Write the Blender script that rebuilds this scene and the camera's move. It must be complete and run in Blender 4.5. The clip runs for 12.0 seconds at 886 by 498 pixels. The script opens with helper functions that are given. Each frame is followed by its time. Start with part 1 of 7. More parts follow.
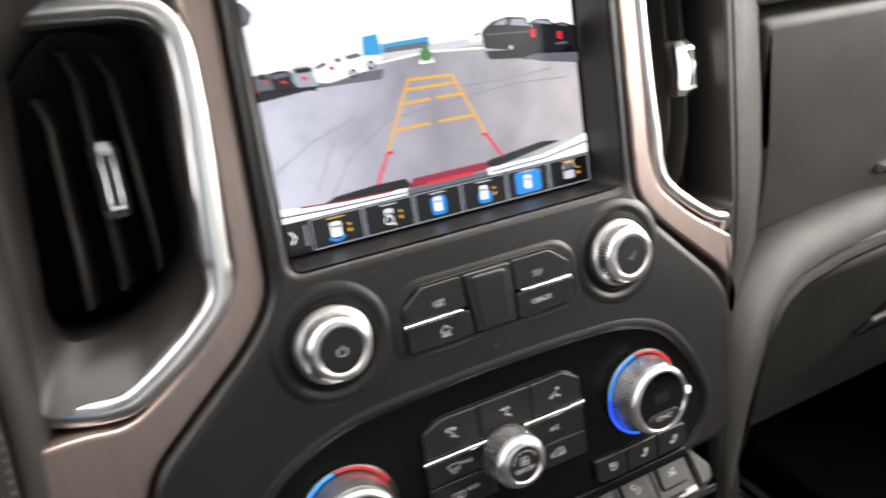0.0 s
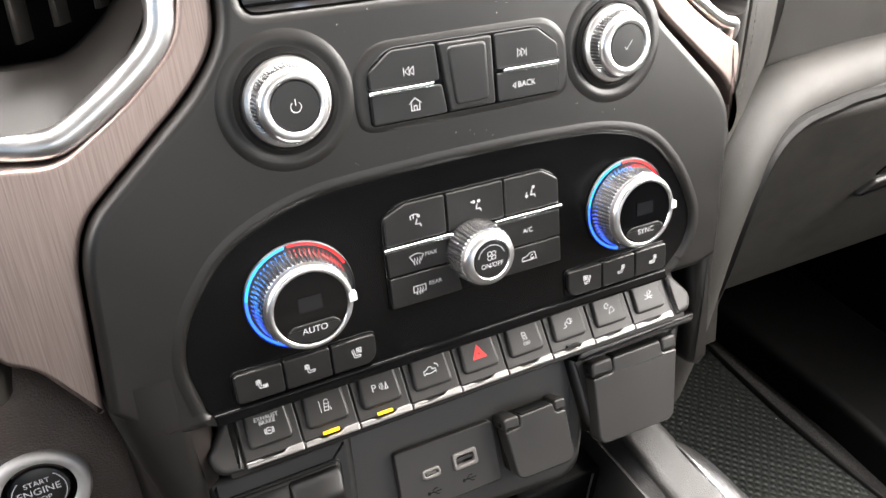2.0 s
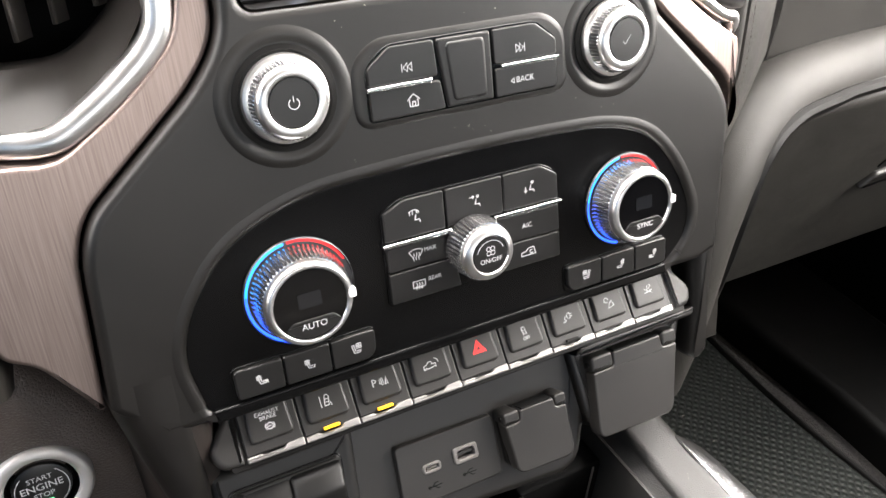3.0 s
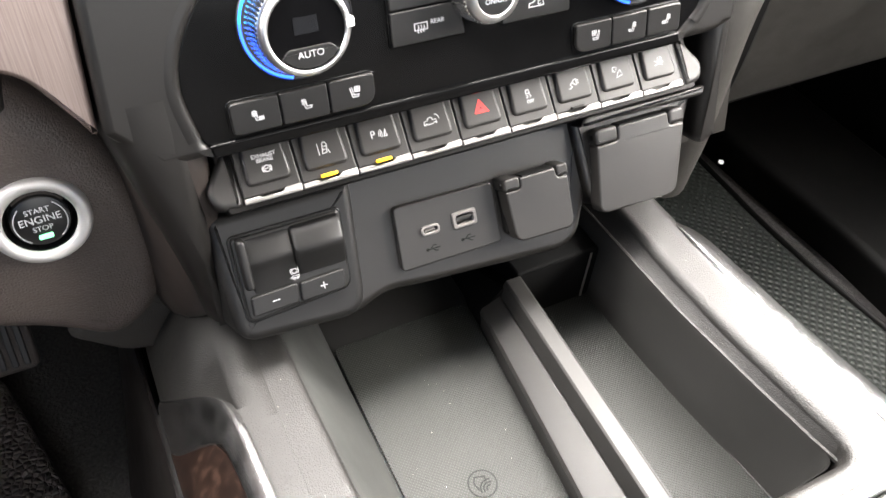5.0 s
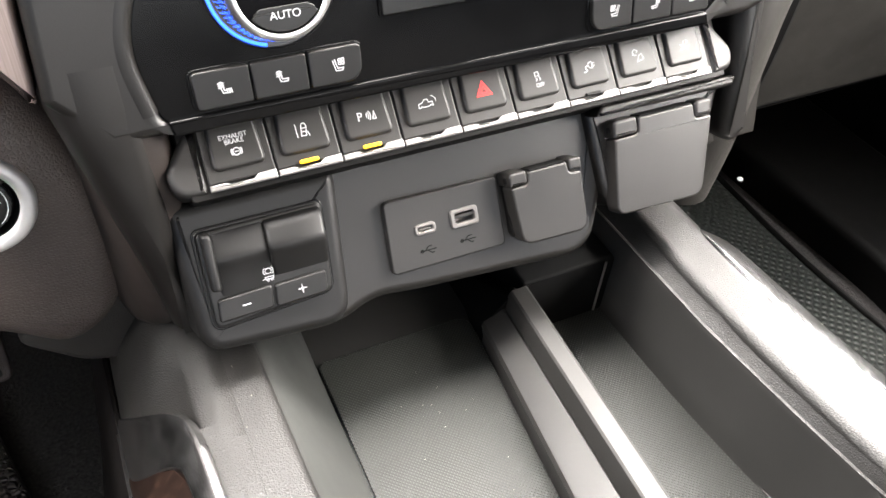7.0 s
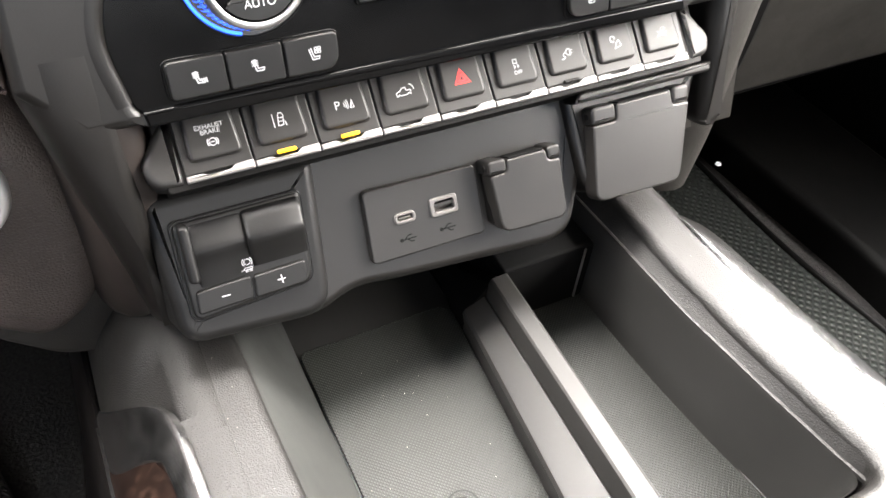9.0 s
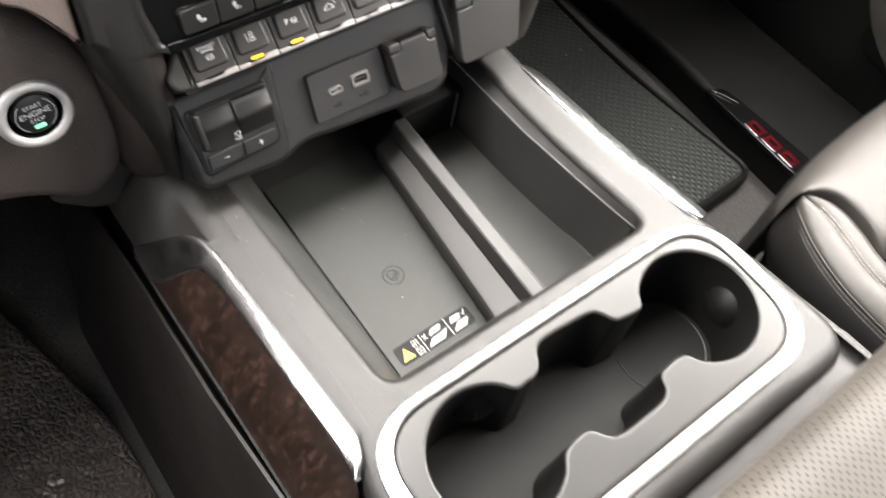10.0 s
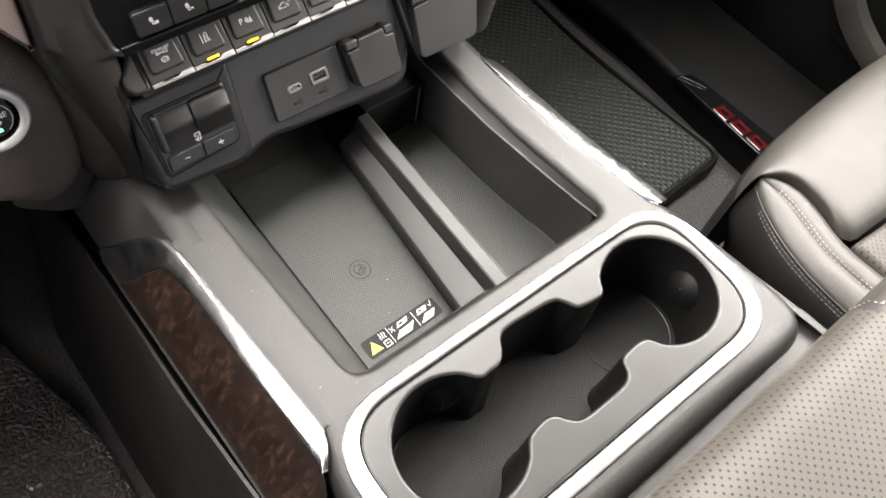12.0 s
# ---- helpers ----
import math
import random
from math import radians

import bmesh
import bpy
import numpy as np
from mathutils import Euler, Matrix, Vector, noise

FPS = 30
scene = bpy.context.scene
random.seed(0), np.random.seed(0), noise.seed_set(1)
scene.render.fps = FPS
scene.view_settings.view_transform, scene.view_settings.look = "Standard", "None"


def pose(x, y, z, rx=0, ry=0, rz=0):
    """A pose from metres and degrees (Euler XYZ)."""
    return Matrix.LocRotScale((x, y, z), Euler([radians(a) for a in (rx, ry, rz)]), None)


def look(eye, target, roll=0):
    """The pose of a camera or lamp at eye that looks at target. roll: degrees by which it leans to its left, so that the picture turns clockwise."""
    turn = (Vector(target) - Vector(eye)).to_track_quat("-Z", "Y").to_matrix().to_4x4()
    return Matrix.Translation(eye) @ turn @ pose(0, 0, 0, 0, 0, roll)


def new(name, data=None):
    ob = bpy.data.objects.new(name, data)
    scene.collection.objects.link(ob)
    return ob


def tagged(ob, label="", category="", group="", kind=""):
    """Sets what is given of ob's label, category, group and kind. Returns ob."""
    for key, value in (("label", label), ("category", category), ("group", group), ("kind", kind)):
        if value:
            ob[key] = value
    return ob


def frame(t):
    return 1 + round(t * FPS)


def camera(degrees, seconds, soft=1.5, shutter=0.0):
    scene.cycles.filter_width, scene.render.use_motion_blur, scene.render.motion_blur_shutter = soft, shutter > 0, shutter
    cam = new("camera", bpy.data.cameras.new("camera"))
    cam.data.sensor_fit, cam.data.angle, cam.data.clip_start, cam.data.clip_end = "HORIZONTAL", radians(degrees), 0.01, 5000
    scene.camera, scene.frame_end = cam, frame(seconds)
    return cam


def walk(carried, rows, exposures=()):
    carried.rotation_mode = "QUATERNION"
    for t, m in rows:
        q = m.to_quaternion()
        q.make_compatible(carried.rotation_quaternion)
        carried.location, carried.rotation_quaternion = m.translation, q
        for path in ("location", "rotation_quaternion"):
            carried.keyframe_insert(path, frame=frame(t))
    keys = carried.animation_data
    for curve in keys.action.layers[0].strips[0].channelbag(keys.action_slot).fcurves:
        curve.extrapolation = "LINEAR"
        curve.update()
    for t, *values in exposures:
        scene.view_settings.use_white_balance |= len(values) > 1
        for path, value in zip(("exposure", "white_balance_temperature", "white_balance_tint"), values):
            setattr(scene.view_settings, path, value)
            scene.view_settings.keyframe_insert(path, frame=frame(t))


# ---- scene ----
cam = camera(59.14, 12.0, shutter=0.5)
PATH = [
    (0, (-0.1800, -0.2456, 0.8543), (0.2487, 0.5242, 0.3814), -0.90),
    (0.3, (-0.2030, -0.2544, 0.8516), (0.1875, 0.5470, 0.3985), -1.80),
    (0.5, (-0.2006, -0.2545, 0.8418), (0.1742, 0.5442, 0.3709), -0.98),
    (0.8, (-0.1924, -0.2569, 0.8196), (0.1834, 0.5190, 0.3131), 0.58),
    (1, (-0.1839, -0.2544, 0.8081), (0.1989, 0.4979, 0.2719), 1.52),
    (1.5, (-0.1648, -0.2538, 0.7978), (0.2310, 0.4627, 0.2234), 2.71),
    (2, (-0.1666, -0.2528, 0.7944), (0.2276, 0.4486, 0.2006), 3.07),
    (2.5, (-0.1661, -0.2534, 0.7966), (0.2241, 0.4448, 0.1964), 2.94),
    (2.7, (-0.1651, -0.2534, 0.7964), (0.2245, 0.4448, 0.1957), 2.81),
    (4.3, (-0.1679, -0.2630, 0.7740), (0.2066, 0.3913, 0.1171), 3.77),
    (4.5, (-0.1696, -0.2726, 0.7614), (0.1897, 0.3542, 0.0700), 3.98),
    (5, (-0.1752, -0.2843, 0.7472), (0.1621, 0.3162, 0.0222), 4.31),
    (5.5, (-0.1759, -0.2955, 0.7333), (0.1646, 0.3140, 0.0174), 4.57),
    (6, (-0.1579, -0.2751, 0.7057), (0.1797, 0.3106, -0.0311), 4.69),
    (6.5, (-0.1579, -0.2664, 0.7048), (0.1818, 0.3306, -0.0220), 5.05),
    (7, (-0.1561, -0.2650, 0.7045), (0.1789, 0.3616, 0.0009), 4.29),
    (9, (-0.1551, -0.2647, 0.7049), (0.1967, 0.3407, -0.0090), 5.09),
    (9.2, (-0.1656, -0.2696, 0.7289), (0.1847, 0.2901, -0.0221), 6.13),
    (9.4, (-0.1991, -0.2870, 0.7869), (0.1501, 0.2101, -0.0075), 7.71),
    (9.5, (-0.2217, -0.2977, 0.8107), (0.1407, 0.1734, 0.0065), 9.07),
    (10, (-0.2434, -0.3409, 0.8615), (0.1530, 0.0167, 0.0159), 13.28),
    (10.5, (-0.2395, -0.3530, 0.8761), (0.1728, -0.0291, 0.0246), 14.54),
    (11, (-0.2347, -0.3532, 0.8728), (0.1727, -0.0312, 0.0183), 13.69),
    (11.5, (-0.2335, -0.3535, 0.8704), (0.1726, -0.0350, 0.0139), 13.82),
    (12, (-0.2325, -0.3535, 0.8696), (0.1718, -0.0128, 0.0209), 13.15),
]
EXPOSURES = [(0.0, -0.45), (0.6, -0.70), (1.0, -0.22), (1.5, 0.42), (2.0, 0.50), (2.7, 0.46), (4.3, 0.56), (5.0, 1.11), (6.0, 1.16), (7.0, 1.26), (9.0, 1.22), (9.5, 1.06), (10.0, 0.58), (10.5, 0.22), (11.2, 0.33), (12.0, 0.40)]
walk(cam, [(t, look(eye, target, roll)) for t, eye, target, roll in PATH], exposures=EXPOSURES)

# ---------------------------------------------------------------- light
world = bpy.data.worlds.new("sky")
scene.world = world
world.use_nodes = True
wt = world.node_tree
sky = wt.nodes.new("ShaderNodeTexSky")
sky.sky_type, sky.sun_disc = "NISHITA", False
sky.sun_elevation, sky.sun_rotation = radians(50), radians(-60)
wt.links.new(sky.outputs[0], wt.nodes["Background"].inputs[0])
wt.nodes["Background"].inputs[1].default_value = 0.15


def area(name, eye, target, w, h, power, colour=(1, 1, 1)):
    d = bpy.data.lights.new(name, "AREA")
    d.shape, d.size, d.size_y, d.energy, d.color = "RECTANGLE", w, h, power, colour
    ob = new(name, d)
    ob.matrix_world = look(eye, target)
    return ob


# daylight that falls in through the windscreen and the side and rear windows
area("windscreen_daylight", (0.14, 0.30, 1.075), (0.14, -0.02, 0.130), 1.40, 0.70, 80.0, (1, 0.946, 0.892))
area("passenger_window_daylight", (0.87, -0.22, 0.97), (-0.1, -0.22, 0.80), 1.1, 0.42, 44.0, (1, 0.946, 0.892))
area("driver_window_daylight", (-0.86, 0.10, 0.99), (0.1, 0.0, 0.75), 0.62, 0.40, 9.5, (1, 0.946, 0.892))
area("rear_window_daylight", (0, -1.75, 0.98), (0, 0, 0.6), 1.2, 0.40, 4.5, (1, 0.946, 0.892))

# ---------------------------------------------------------------- materials


def nodes_of(name, colour, rough=0.5, metal=0.0):
    m = bpy.data.materials.new(name)
    m.use_nodes = True
    t = m.node_tree
    b = t.nodes["Principled BSDF"]
    b.inputs["Base Color"].default_value = (*colour, 1)
    b.inputs["Roughness"].default_value = rough
    b.inputs["Metallic"].default_value = metal
    return m, t, b


def coords(t, scale=(1, 1, 1)):
    c = t.nodes.new("ShaderNodeTexCoord")
    mp = t.nodes.new("ShaderNodeMapping")
    mp.inputs["Scale"].default_value = scale
    t.links.new(c.outputs["Object"], mp.inputs["Vector"])
    return mp.outputs[0]


def noise_tex(t, vec, scale, detail=3.0, distort=0.0):
    n = t.nodes.new("ShaderNodeTexNoise")
    n.inputs["Scale"].default_value = scale
    n.inputs["Detail"].default_value = detail
    n.inputs["Distortion"].default_value = distort
    t.links.new(vec, n.inputs["Vector"])
    return n.outputs["Fac"]


def ramp(t, fac, stops):
    r = t.nodes.new("ShaderNodeValToRGB")
    while len(r.color_ramp.elements) < len(stops):
        r.color_ramp.elements.new(0.5)
    for e, (p, c) in zip(r.color_ramp.elements, stops):
        e.position, e.color = p, (*c, 1)
    t.links.new(fac, r.inputs[0])
    return r.outputs[0]


def bump(t, b, height, strength, distance):
    n = t.nodes.new("ShaderNodeBump")
    n.inputs["Strength"].default_value = strength
    n.inputs["Distance"].default_value = distance
    t.links.new(height, n.inputs["Height"])
    t.links.new(n.outputs[0], b.inputs["Normal"])


def plastic(name, colour, rough=0.5, grain=900, strength=0.25, depth=0.0002, vary=0.25, cells=False, spec=0.5, crease=0.0):
    """Moulded plastic or vinyl: fine grain in relief, dust and handling marks in colour and gloss."""
    m, t, b = nodes_of(name, colour, rough)
    v = coords(t)
    wide = noise_tex(t, v, 14, 4)
    lo, hi = [c * (1 - vary) for c in colour], [min(1, c * (1 + vary)) for c in colour]
    t.links.new(ramp(t, wide, [(0.3, lo), (0.7, hi)]), b.inputs["Base Color"])
    mr = t.nodes.new("ShaderNodeMapRange")
    mr.inputs["To Min"].default_value, mr.inputs["To Max"].default_value = rough - 0.06, rough + 0.08
    t.links.new(noise_tex(t, v, 60, 5), mr.inputs["Value"])
    t.links.new(mr.outputs[0], b.inputs["Roughness"])
    b.inputs["Specular IOR Level"].default_value = spec
    if strength:
        if cells:
            vo = t.nodes.new("ShaderNodeTexVoronoi")
            vo.feature = "DISTANCE_TO_EDGE"
            vo.inputs["Scale"].default_value = grain
            t.links.new(v, vo.inputs["Vector"])
            cl = t.nodes.new("ShaderNodeMapRange")
            cl.inputs["From Max"].default_value = 0.35
            t.links.new(vo.outputs["Distance"], cl.inputs["Value"])
            height = cl.outputs[0]
            if crease:
                fold = t.nodes.new("ShaderNodeMath")
                fold.operation, fold.inputs[1].default_value = "MULTIPLY_ADD", crease
                t.links.new(noise_tex(t, coords(t, (0.40, 1.0, 0.6)), 230, 3, 0.8), fold.inputs[0])
                t.links.new(height, fold.inputs[2])
                height = fold.outputs[0]
            bump(t, b, height, strength, depth)
        else:
            bump(t, b, noise_tex(t, v, grain, 2), strength, depth)
    return m


def metal(name, colour, rough):
    m, t, b = nodes_of(name, colour, rough, 1.0)
    v = coords(t)
    mr = t.nodes.new("ShaderNodeMapRange")
    mr.inputs["To Min"].default_value, mr.inputs["To Max"].default_value = rough * 0.7, rough * 1.5
    t.links.new(noise_tex(t, v, 90, 4), mr.inputs["Value"])
    t.links.new(mr.outputs[0], b.inputs["Roughness"])
    return m


def glow(name, colour, power):
    m, t, b = nodes_of(name, colour, 0.4)
    b.inputs["Emission Color"].default_value = (*colour, 1)
    b.inputs["Emission Strength"].default_value = power
    return m


def brushed_metal():
    m, t, b = nodes_of("brushed_metal", (0.48, 0.40, 0.37), 0.42, 0.9)
    v = coords(t, (1, 0.02, 1))
    streak = noise_tex(t, v, 1600, 3)
    t.links.new(ramp(t, streak, [(0.25, (0.245, 0.190, 0.170)), (0.75, (0.375, 0.298, 0.270))]), b.inputs["Base Color"])
    bump(t, b, streak, 0.15, 0.0002)
    return m


def burl_wood():
    """Dark lacquered burl: short streaks that bend round knots, pores, and a thin clear coat."""
    m, t, b = nodes_of("burl_wood", (0.05, 0.02, 0.01), 0.3)
    v = coords(t, (0.42, 0.85, 0.42))
    swirl = noise_tex(t, v, 185, 7, 1.1)
    fine = noise_tex(t, coords(t, (0.35, 1, 0.35)), 700, 3, 0.8)
    wide = noise_tex(t, coords(t), 28, 3)
    mix = t.nodes.new("ShaderNodeMath")
    mix.operation, mix.inputs[1].default_value = "MULTIPLY_ADD", 0.35
    t.links.new(fine, mix.inputs[0])
    t.links.new(swirl, mix.inputs[2])
    mx = t.nodes.new("ShaderNodeMath")
    mx.operation, mx.inputs[1].default_value = "MULTIPLY_ADD", 0.35
    t.links.new(wide, mx.inputs[0])
    t.links.new(mix.outputs[0], mx.inputs[2])
    t.links.new(ramp(t, mx.outputs[0], [(0.60, (0.0070, 0.0043, 0.0036)), (0.80, (0.0115, 0.0067, 0.0052)), (0.94, (0.0180, 0.0102, 0.0077)), (1.10, (0.036, 0.0202, 0.0148))]), b.inputs["Base Color"])
    b.inputs["Coat Weight"].default_value = 0.5
    b.inputs["Coat Roughness"].default_value = 0.10
    return m


def ribbed(name, colour, pitch, rough=0.55, spec=0.3, broken=0.45, depth=0.0004):
    """Rubber with a fine woven relief."""
    m, t, b = nodes_of(name, colour, rough)
    v = coords(t)
    w = []
    for turn in (45, -45):
        mp = t.nodes.new("ShaderNodeMapping")
        mp.inputs["Rotation"].default_value = (0, 0, radians(turn))
        t.links.new(v, mp.inputs["Vector"])
        wv = t.nodes.new("ShaderNodeTexWave")
        wv.inputs["Scale"].default_value = 0.31416 / pitch
        t.links.new(mp.outputs[0], wv.inputs["Vector"])
        w.append(wv.outputs["Fac"])
    mul = t.nodes.new("ShaderNodeMath")
    mul.operation = "MULTIPLY"
    t.links.new(w[0], mul.inputs[0])
    t.links.new(w[1], mul.inputs[1])
    worn = t.nodes.new("ShaderNodeMath")
    worn.operation, worn.inputs[1].default_value = "MULTIPLY_ADD", broken
    t.links.new(noise_tex(t, v, 0.9 / pitch, 3), worn.inputs[0])
    t.links.new(mul.outputs[0], worn.inputs[2])
    t.links.new(ramp(t, worn.outputs[0], [(0.2, [c * 0.6 for c in colour]), (0.95, [c * 1.3 for c in colour])]), b.inputs["Base Color"])
    b.inputs["Specular IOR Level"].default_value = spec
    bump(t, b, mul.outputs[0], 0.6, depth)
    return m


def mat_carpet(name, colour):
    m, t, b = nodes_of(name, colour, 0.8)
    v = coords(t)
    n = noise_tex(t, v, 260, 4)
    t.links.new(ramp(t, n, [(0.3, [c * 0.4 for c in colour]), (0.7, [c * 1.7 for c in colour])]), b.inputs["Base Color"])
    bump(t, b, n, 0.8, 0.002)
    return m


def perforated(name, colour, pitch, hole):
    """Seat leather with rows of small punched holes, staggered."""
    m, t, b = nodes_of(name, colour, 0.58)
    b.inputs["Specular IOR Level"].default_value = 0.3
    v = coords(t)
    sep = t.nodes.new("ShaderNodeSeparateXYZ")
    t.links.new(v, sep.inputs[0])

    def op(kind, a, c=None):
        n = t.nodes.new("ShaderNodeMath")
        n.operation = kind
        for i, s in enumerate((a, c)):
            if s is None:
                continue
            if isinstance(s, (int, float)):
                n.inputs[i].default_value = s
            else:
                t.links.new(s, n.inputs[i])
        return n.outputs[0]

    px, py = op("DIVIDE", sep.outputs[0], pitch), op("DIVIDE", sep.outputs[1], pitch)

    def grid(off):
        fx = op("SUBTRACT", op("FRACT", op("ADD", px, 100.0 + off)), 0.5)
        fy = op("SUBTRACT", op("FRACT", op("ADD", py, 100.0 + off)), 0.5)
        return op("ADD", op("MULTIPLY", fx, fx), op("MULTIPLY", fy, fy))

    d = op("MINIMUM", grid(0.0), grid(0.5))
    inside = op("LESS_THAN", d, (hole / pitch) ** 2)
    wide = ramp(t, noise_tex(t, v, 18, 4), [(0.3, [c * 0.85 for c in colour]), (0.7, [c * 1.12 for c in colour])])
    mix = t.nodes.new("ShaderNodeMix")
    mix.data_type = "RGBA"
    t.links.new(inside, mix.inputs["Factor"])
    t.links.new(wide, mix.inputs["A"])
    mix.inputs["B"].default_value = (0.004, 0.0037, 0.0034, 1)
    t.links.new(mix.outputs["Result"], b.inputs["Base Color"])
    n = op("SUBTRACT", noise_tex(t, v, 700, 3), op("MULTIPLY", inside, 2.0))
    bump(t, b, n, 0.3, 0.0004)
    return m


BEZEL = plastic("soft_black_plastic", (0.0054, 0.0046, 0.0040), 0.41, 1300, 0.14, spec=0.52)
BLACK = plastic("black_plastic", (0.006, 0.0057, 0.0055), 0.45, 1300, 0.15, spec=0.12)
PIANO = plastic("gloss_black_panel", (0.0030, 0.0030, 0.0032), 0.20, 0, 0, spec=0.20)
BUTTON = plastic("button_plastic", (0.0074, 0.0071, 0.0070), 0.36, 1600, 0.1)
SWITCH = plastic("switch_plastic", (0.0140, 0.0131, 0.0125), 0.44, 1600, 0.12, spec=0.42)
GRAIN = plastic("grained_vinyl", (0.070, 0.0566, 0.0502), 0.46, 560, 0.55, 0.0005, cells=True)
COLUMN = plastic("brown_black_trim_plastic", (0.0225, 0.0178, 0.0158), 0.42, 1300, 0.14, spec=0.42)
PAD = plastic("stitched_dash_vinyl", (0.0290, 0.0272, 0.0247), 0.52, 860, 0.34, 0.0003, cells=True, spec=0.26)
CONSOLE = plastic("console_plastic", (0.0150, 0.0143, 0.0135), 0.40, 760, 0.40, 0.0003, cells=True, spec=0.46)
SIDEP = plastic("console_side_plastic", (0.0125, 0.0108, 0.0102), 0.42, 1100, 0.2, spec=0.34)
# slightly paler liner, raised further for side-window light on the tray wall
TRAYW = plastic("tray_liner_plastic", (0.034, 0.0350, 0.0330), 0.40, 1200, 0.14, spec=0.5)
WELL = plastic("tray_plastic", (0.0180, 0.0177, 0.0169), 0.40, 1200, 0.16, spec=0.48)
BRAKE = plastic("matt_black_switch_plastic", (0.0060, 0.0058, 0.0057), 0.42, 1300, 0.15, spec=0.34)
USBRIM = plastic("pale_socket_plastic", (0.105, 0.098, 0.094), 0.34, 0, 0)
DIVIDER = plastic("divider_plastic", (0.0185, 0.0178, 0.0168), 0.43, 1200, 0.18, spec=0.46)
COVER = plastic("outlet_cover_plastic", (0.0140, 0.0130, 0.0122), 0.38, 1200, 0.15, spec=0.42)
SLAT = plastic("vent_slat_plastic", (0.085, 0.077, 0.070), 0.36, 1300, 0.1, spec=0.5)
DUCT = plastic("grey_duct_plastic", (0.0140, 0.0120, 0.0108), 0.45, 1200, 0.12, spec=0.4)
# dash vinyl darkened, as the hood gets less light than the passenger side
HOODV = plastic("shaded_dash_vinyl", (0.0165, 0.0149, 0.0132), 0.50, 900, 0.18, 0.0002, cells=True, spec=0.25)
# knob metal darkened to stand for the self-shading between the knurled ribs
GROOVE = metal("groove_shade_metal", (0.10, 0.10, 0.105), 0.35)
RUBBER = ribbed("ribbed_rubber", (0.026, 0.0275, 0.0252), 0.0016, 0.36)
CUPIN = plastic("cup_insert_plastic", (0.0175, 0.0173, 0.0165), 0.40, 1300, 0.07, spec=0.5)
# tray plastic darkened: the shade deep in the cup wells is in its colour
CUPW = plastic("cup_well_shade_plastic", (0.0048, 0.0047, 0.0046), 0.46, 1200, 0.12, spec=0.22)
# floor rubber darkened likewise for the depth of the wells
CUPFLOOR = ribbed("shaded_cup_floor_rubber", (0.0078, 0.0081, 0.0078), 0.0013, 0.5, 0.2)
CARPET = mat_carpet("floor_carpet", (0.028, 0.0262, 0.0252))
MATRUB = ribbed("floor_mat_weave", (0.0135, 0.0160, 0.0148), 0.0088, 0.55, broken=0.9, depth=0.003)
DMAT = plastic("driver_mat_rubber", (0.074, 0.063, 0.058), 0.40, 150, 1.0, 0.006, cells=True, spec=0.6)
LEATHER = plastic("seat_leather", (0.027, 0.0246, 0.0217), 0.52, 620, 0.24, 0.0003, vary=0.10, cells=True, spec=0.46)
CREASED = plastic("creased_seat_leather", (0.033, 0.0302, 0.0268), 0.48, 620, 0.40, 0.0003, vary=0.10, cells=True, spec=0.46, crease=3.0)
PERF = perforated("perforated_seat_leather", (0.044, 0.0392, 0.0333), 0.0057, 0.00078)
CHROME = metal("chrome", (0.86, 0.86, 0.87), 0.16)
KNURL = metal("bright_metal", (0.86, 0.85, 0.85), 0.20)
EDGE = metal("satin_switch_edge", (0.33, 0.315, 0.31), 0.44)
RINGM = metal("satin_silver_ring", (0.66, 0.645, 0.63), 0.54)
SEATSIDE = plastic("black_seat_vinyl", (0.0105, 0.0100, 0.0096), 0.55, 620, 0.25, 0.0003, cells=True, spec=0.15)
FLOORTRIM = plastic("dull_floor_plastic", (0.0042, 0.0042, 0.0041), 0.5, 500, 0.3, 0.0004, spec=0.16)
# near-black that stands for the shade in gaps and hollows
VOID = plastic("recess_shade_plastic", (0.003, 0.003, 0.003), 0.8, 0, 0, spec=0.1)
SATIN = metal("satin_chrome", (0.74, 0.73, 0.725), 0.30)
BRUSHED = brushed_metal()
WOOD = burl_wood()
HEADLINER = plastic("headliner_cloth", (0.20, 0.19, 0.175), 0.9, 900, 0.3)
THREAD = plastic("pale_thread", (0.42, 0.39, 0.35), 0.7, 0, 0)
GTHREAD = plastic("grey_thread", (0.125, 0.114, 0.103), 0.7, 0, 0)
DTHREAD = plastic("dark_thread", (0.05, 0.046, 0.042), 0.7, 0, 0)
PRINT = glow("white_print", (0.50, 0.50, 0.51), 0.17)
GREYPRINT = plastic("dark_print", (0.003, 0.003, 0.003), 0.6, 0, 0, spec=0.1)
REDPRINT = glow("red_print", (0.75, 0.03, 0.03), 0.5)
AMBER = glow("amber_indicator", (0.95, 0.50, 0.01), 0.85)
GREEN = glow("green_indicator", (0.25, 1.0, 0.5), 0.9)
# violet and rose fill: added glow that colours the knurled flanks
VIOLETGLOW = glow("violet_fill_glow", (0.08, 0.07, 1.0), 9.0)
ROSEGLOW = glow("rose_fill_glow", (0.9, 0.10, 0.16), 0.8)
BLUEGLOW = glow("blue_light_ring", (0.02, 0.10, 1.0), 2.8)
CYANGLOW = glow("cyan_light_ring", (0.02, 0.28, 1.0), 2.4)
REDGLOW = glow("red_light_ring", (0.9, 0.02, 0.025), 0.42)
PADMARK = plastic("moulded_mark", (0.016, 0.016, 0.016), 0.6, 0, 0, spec=0.15)
YELLOW = plastic("yellow_print", (0.85, 0.45, 0.02), 0.45, 0, 0)
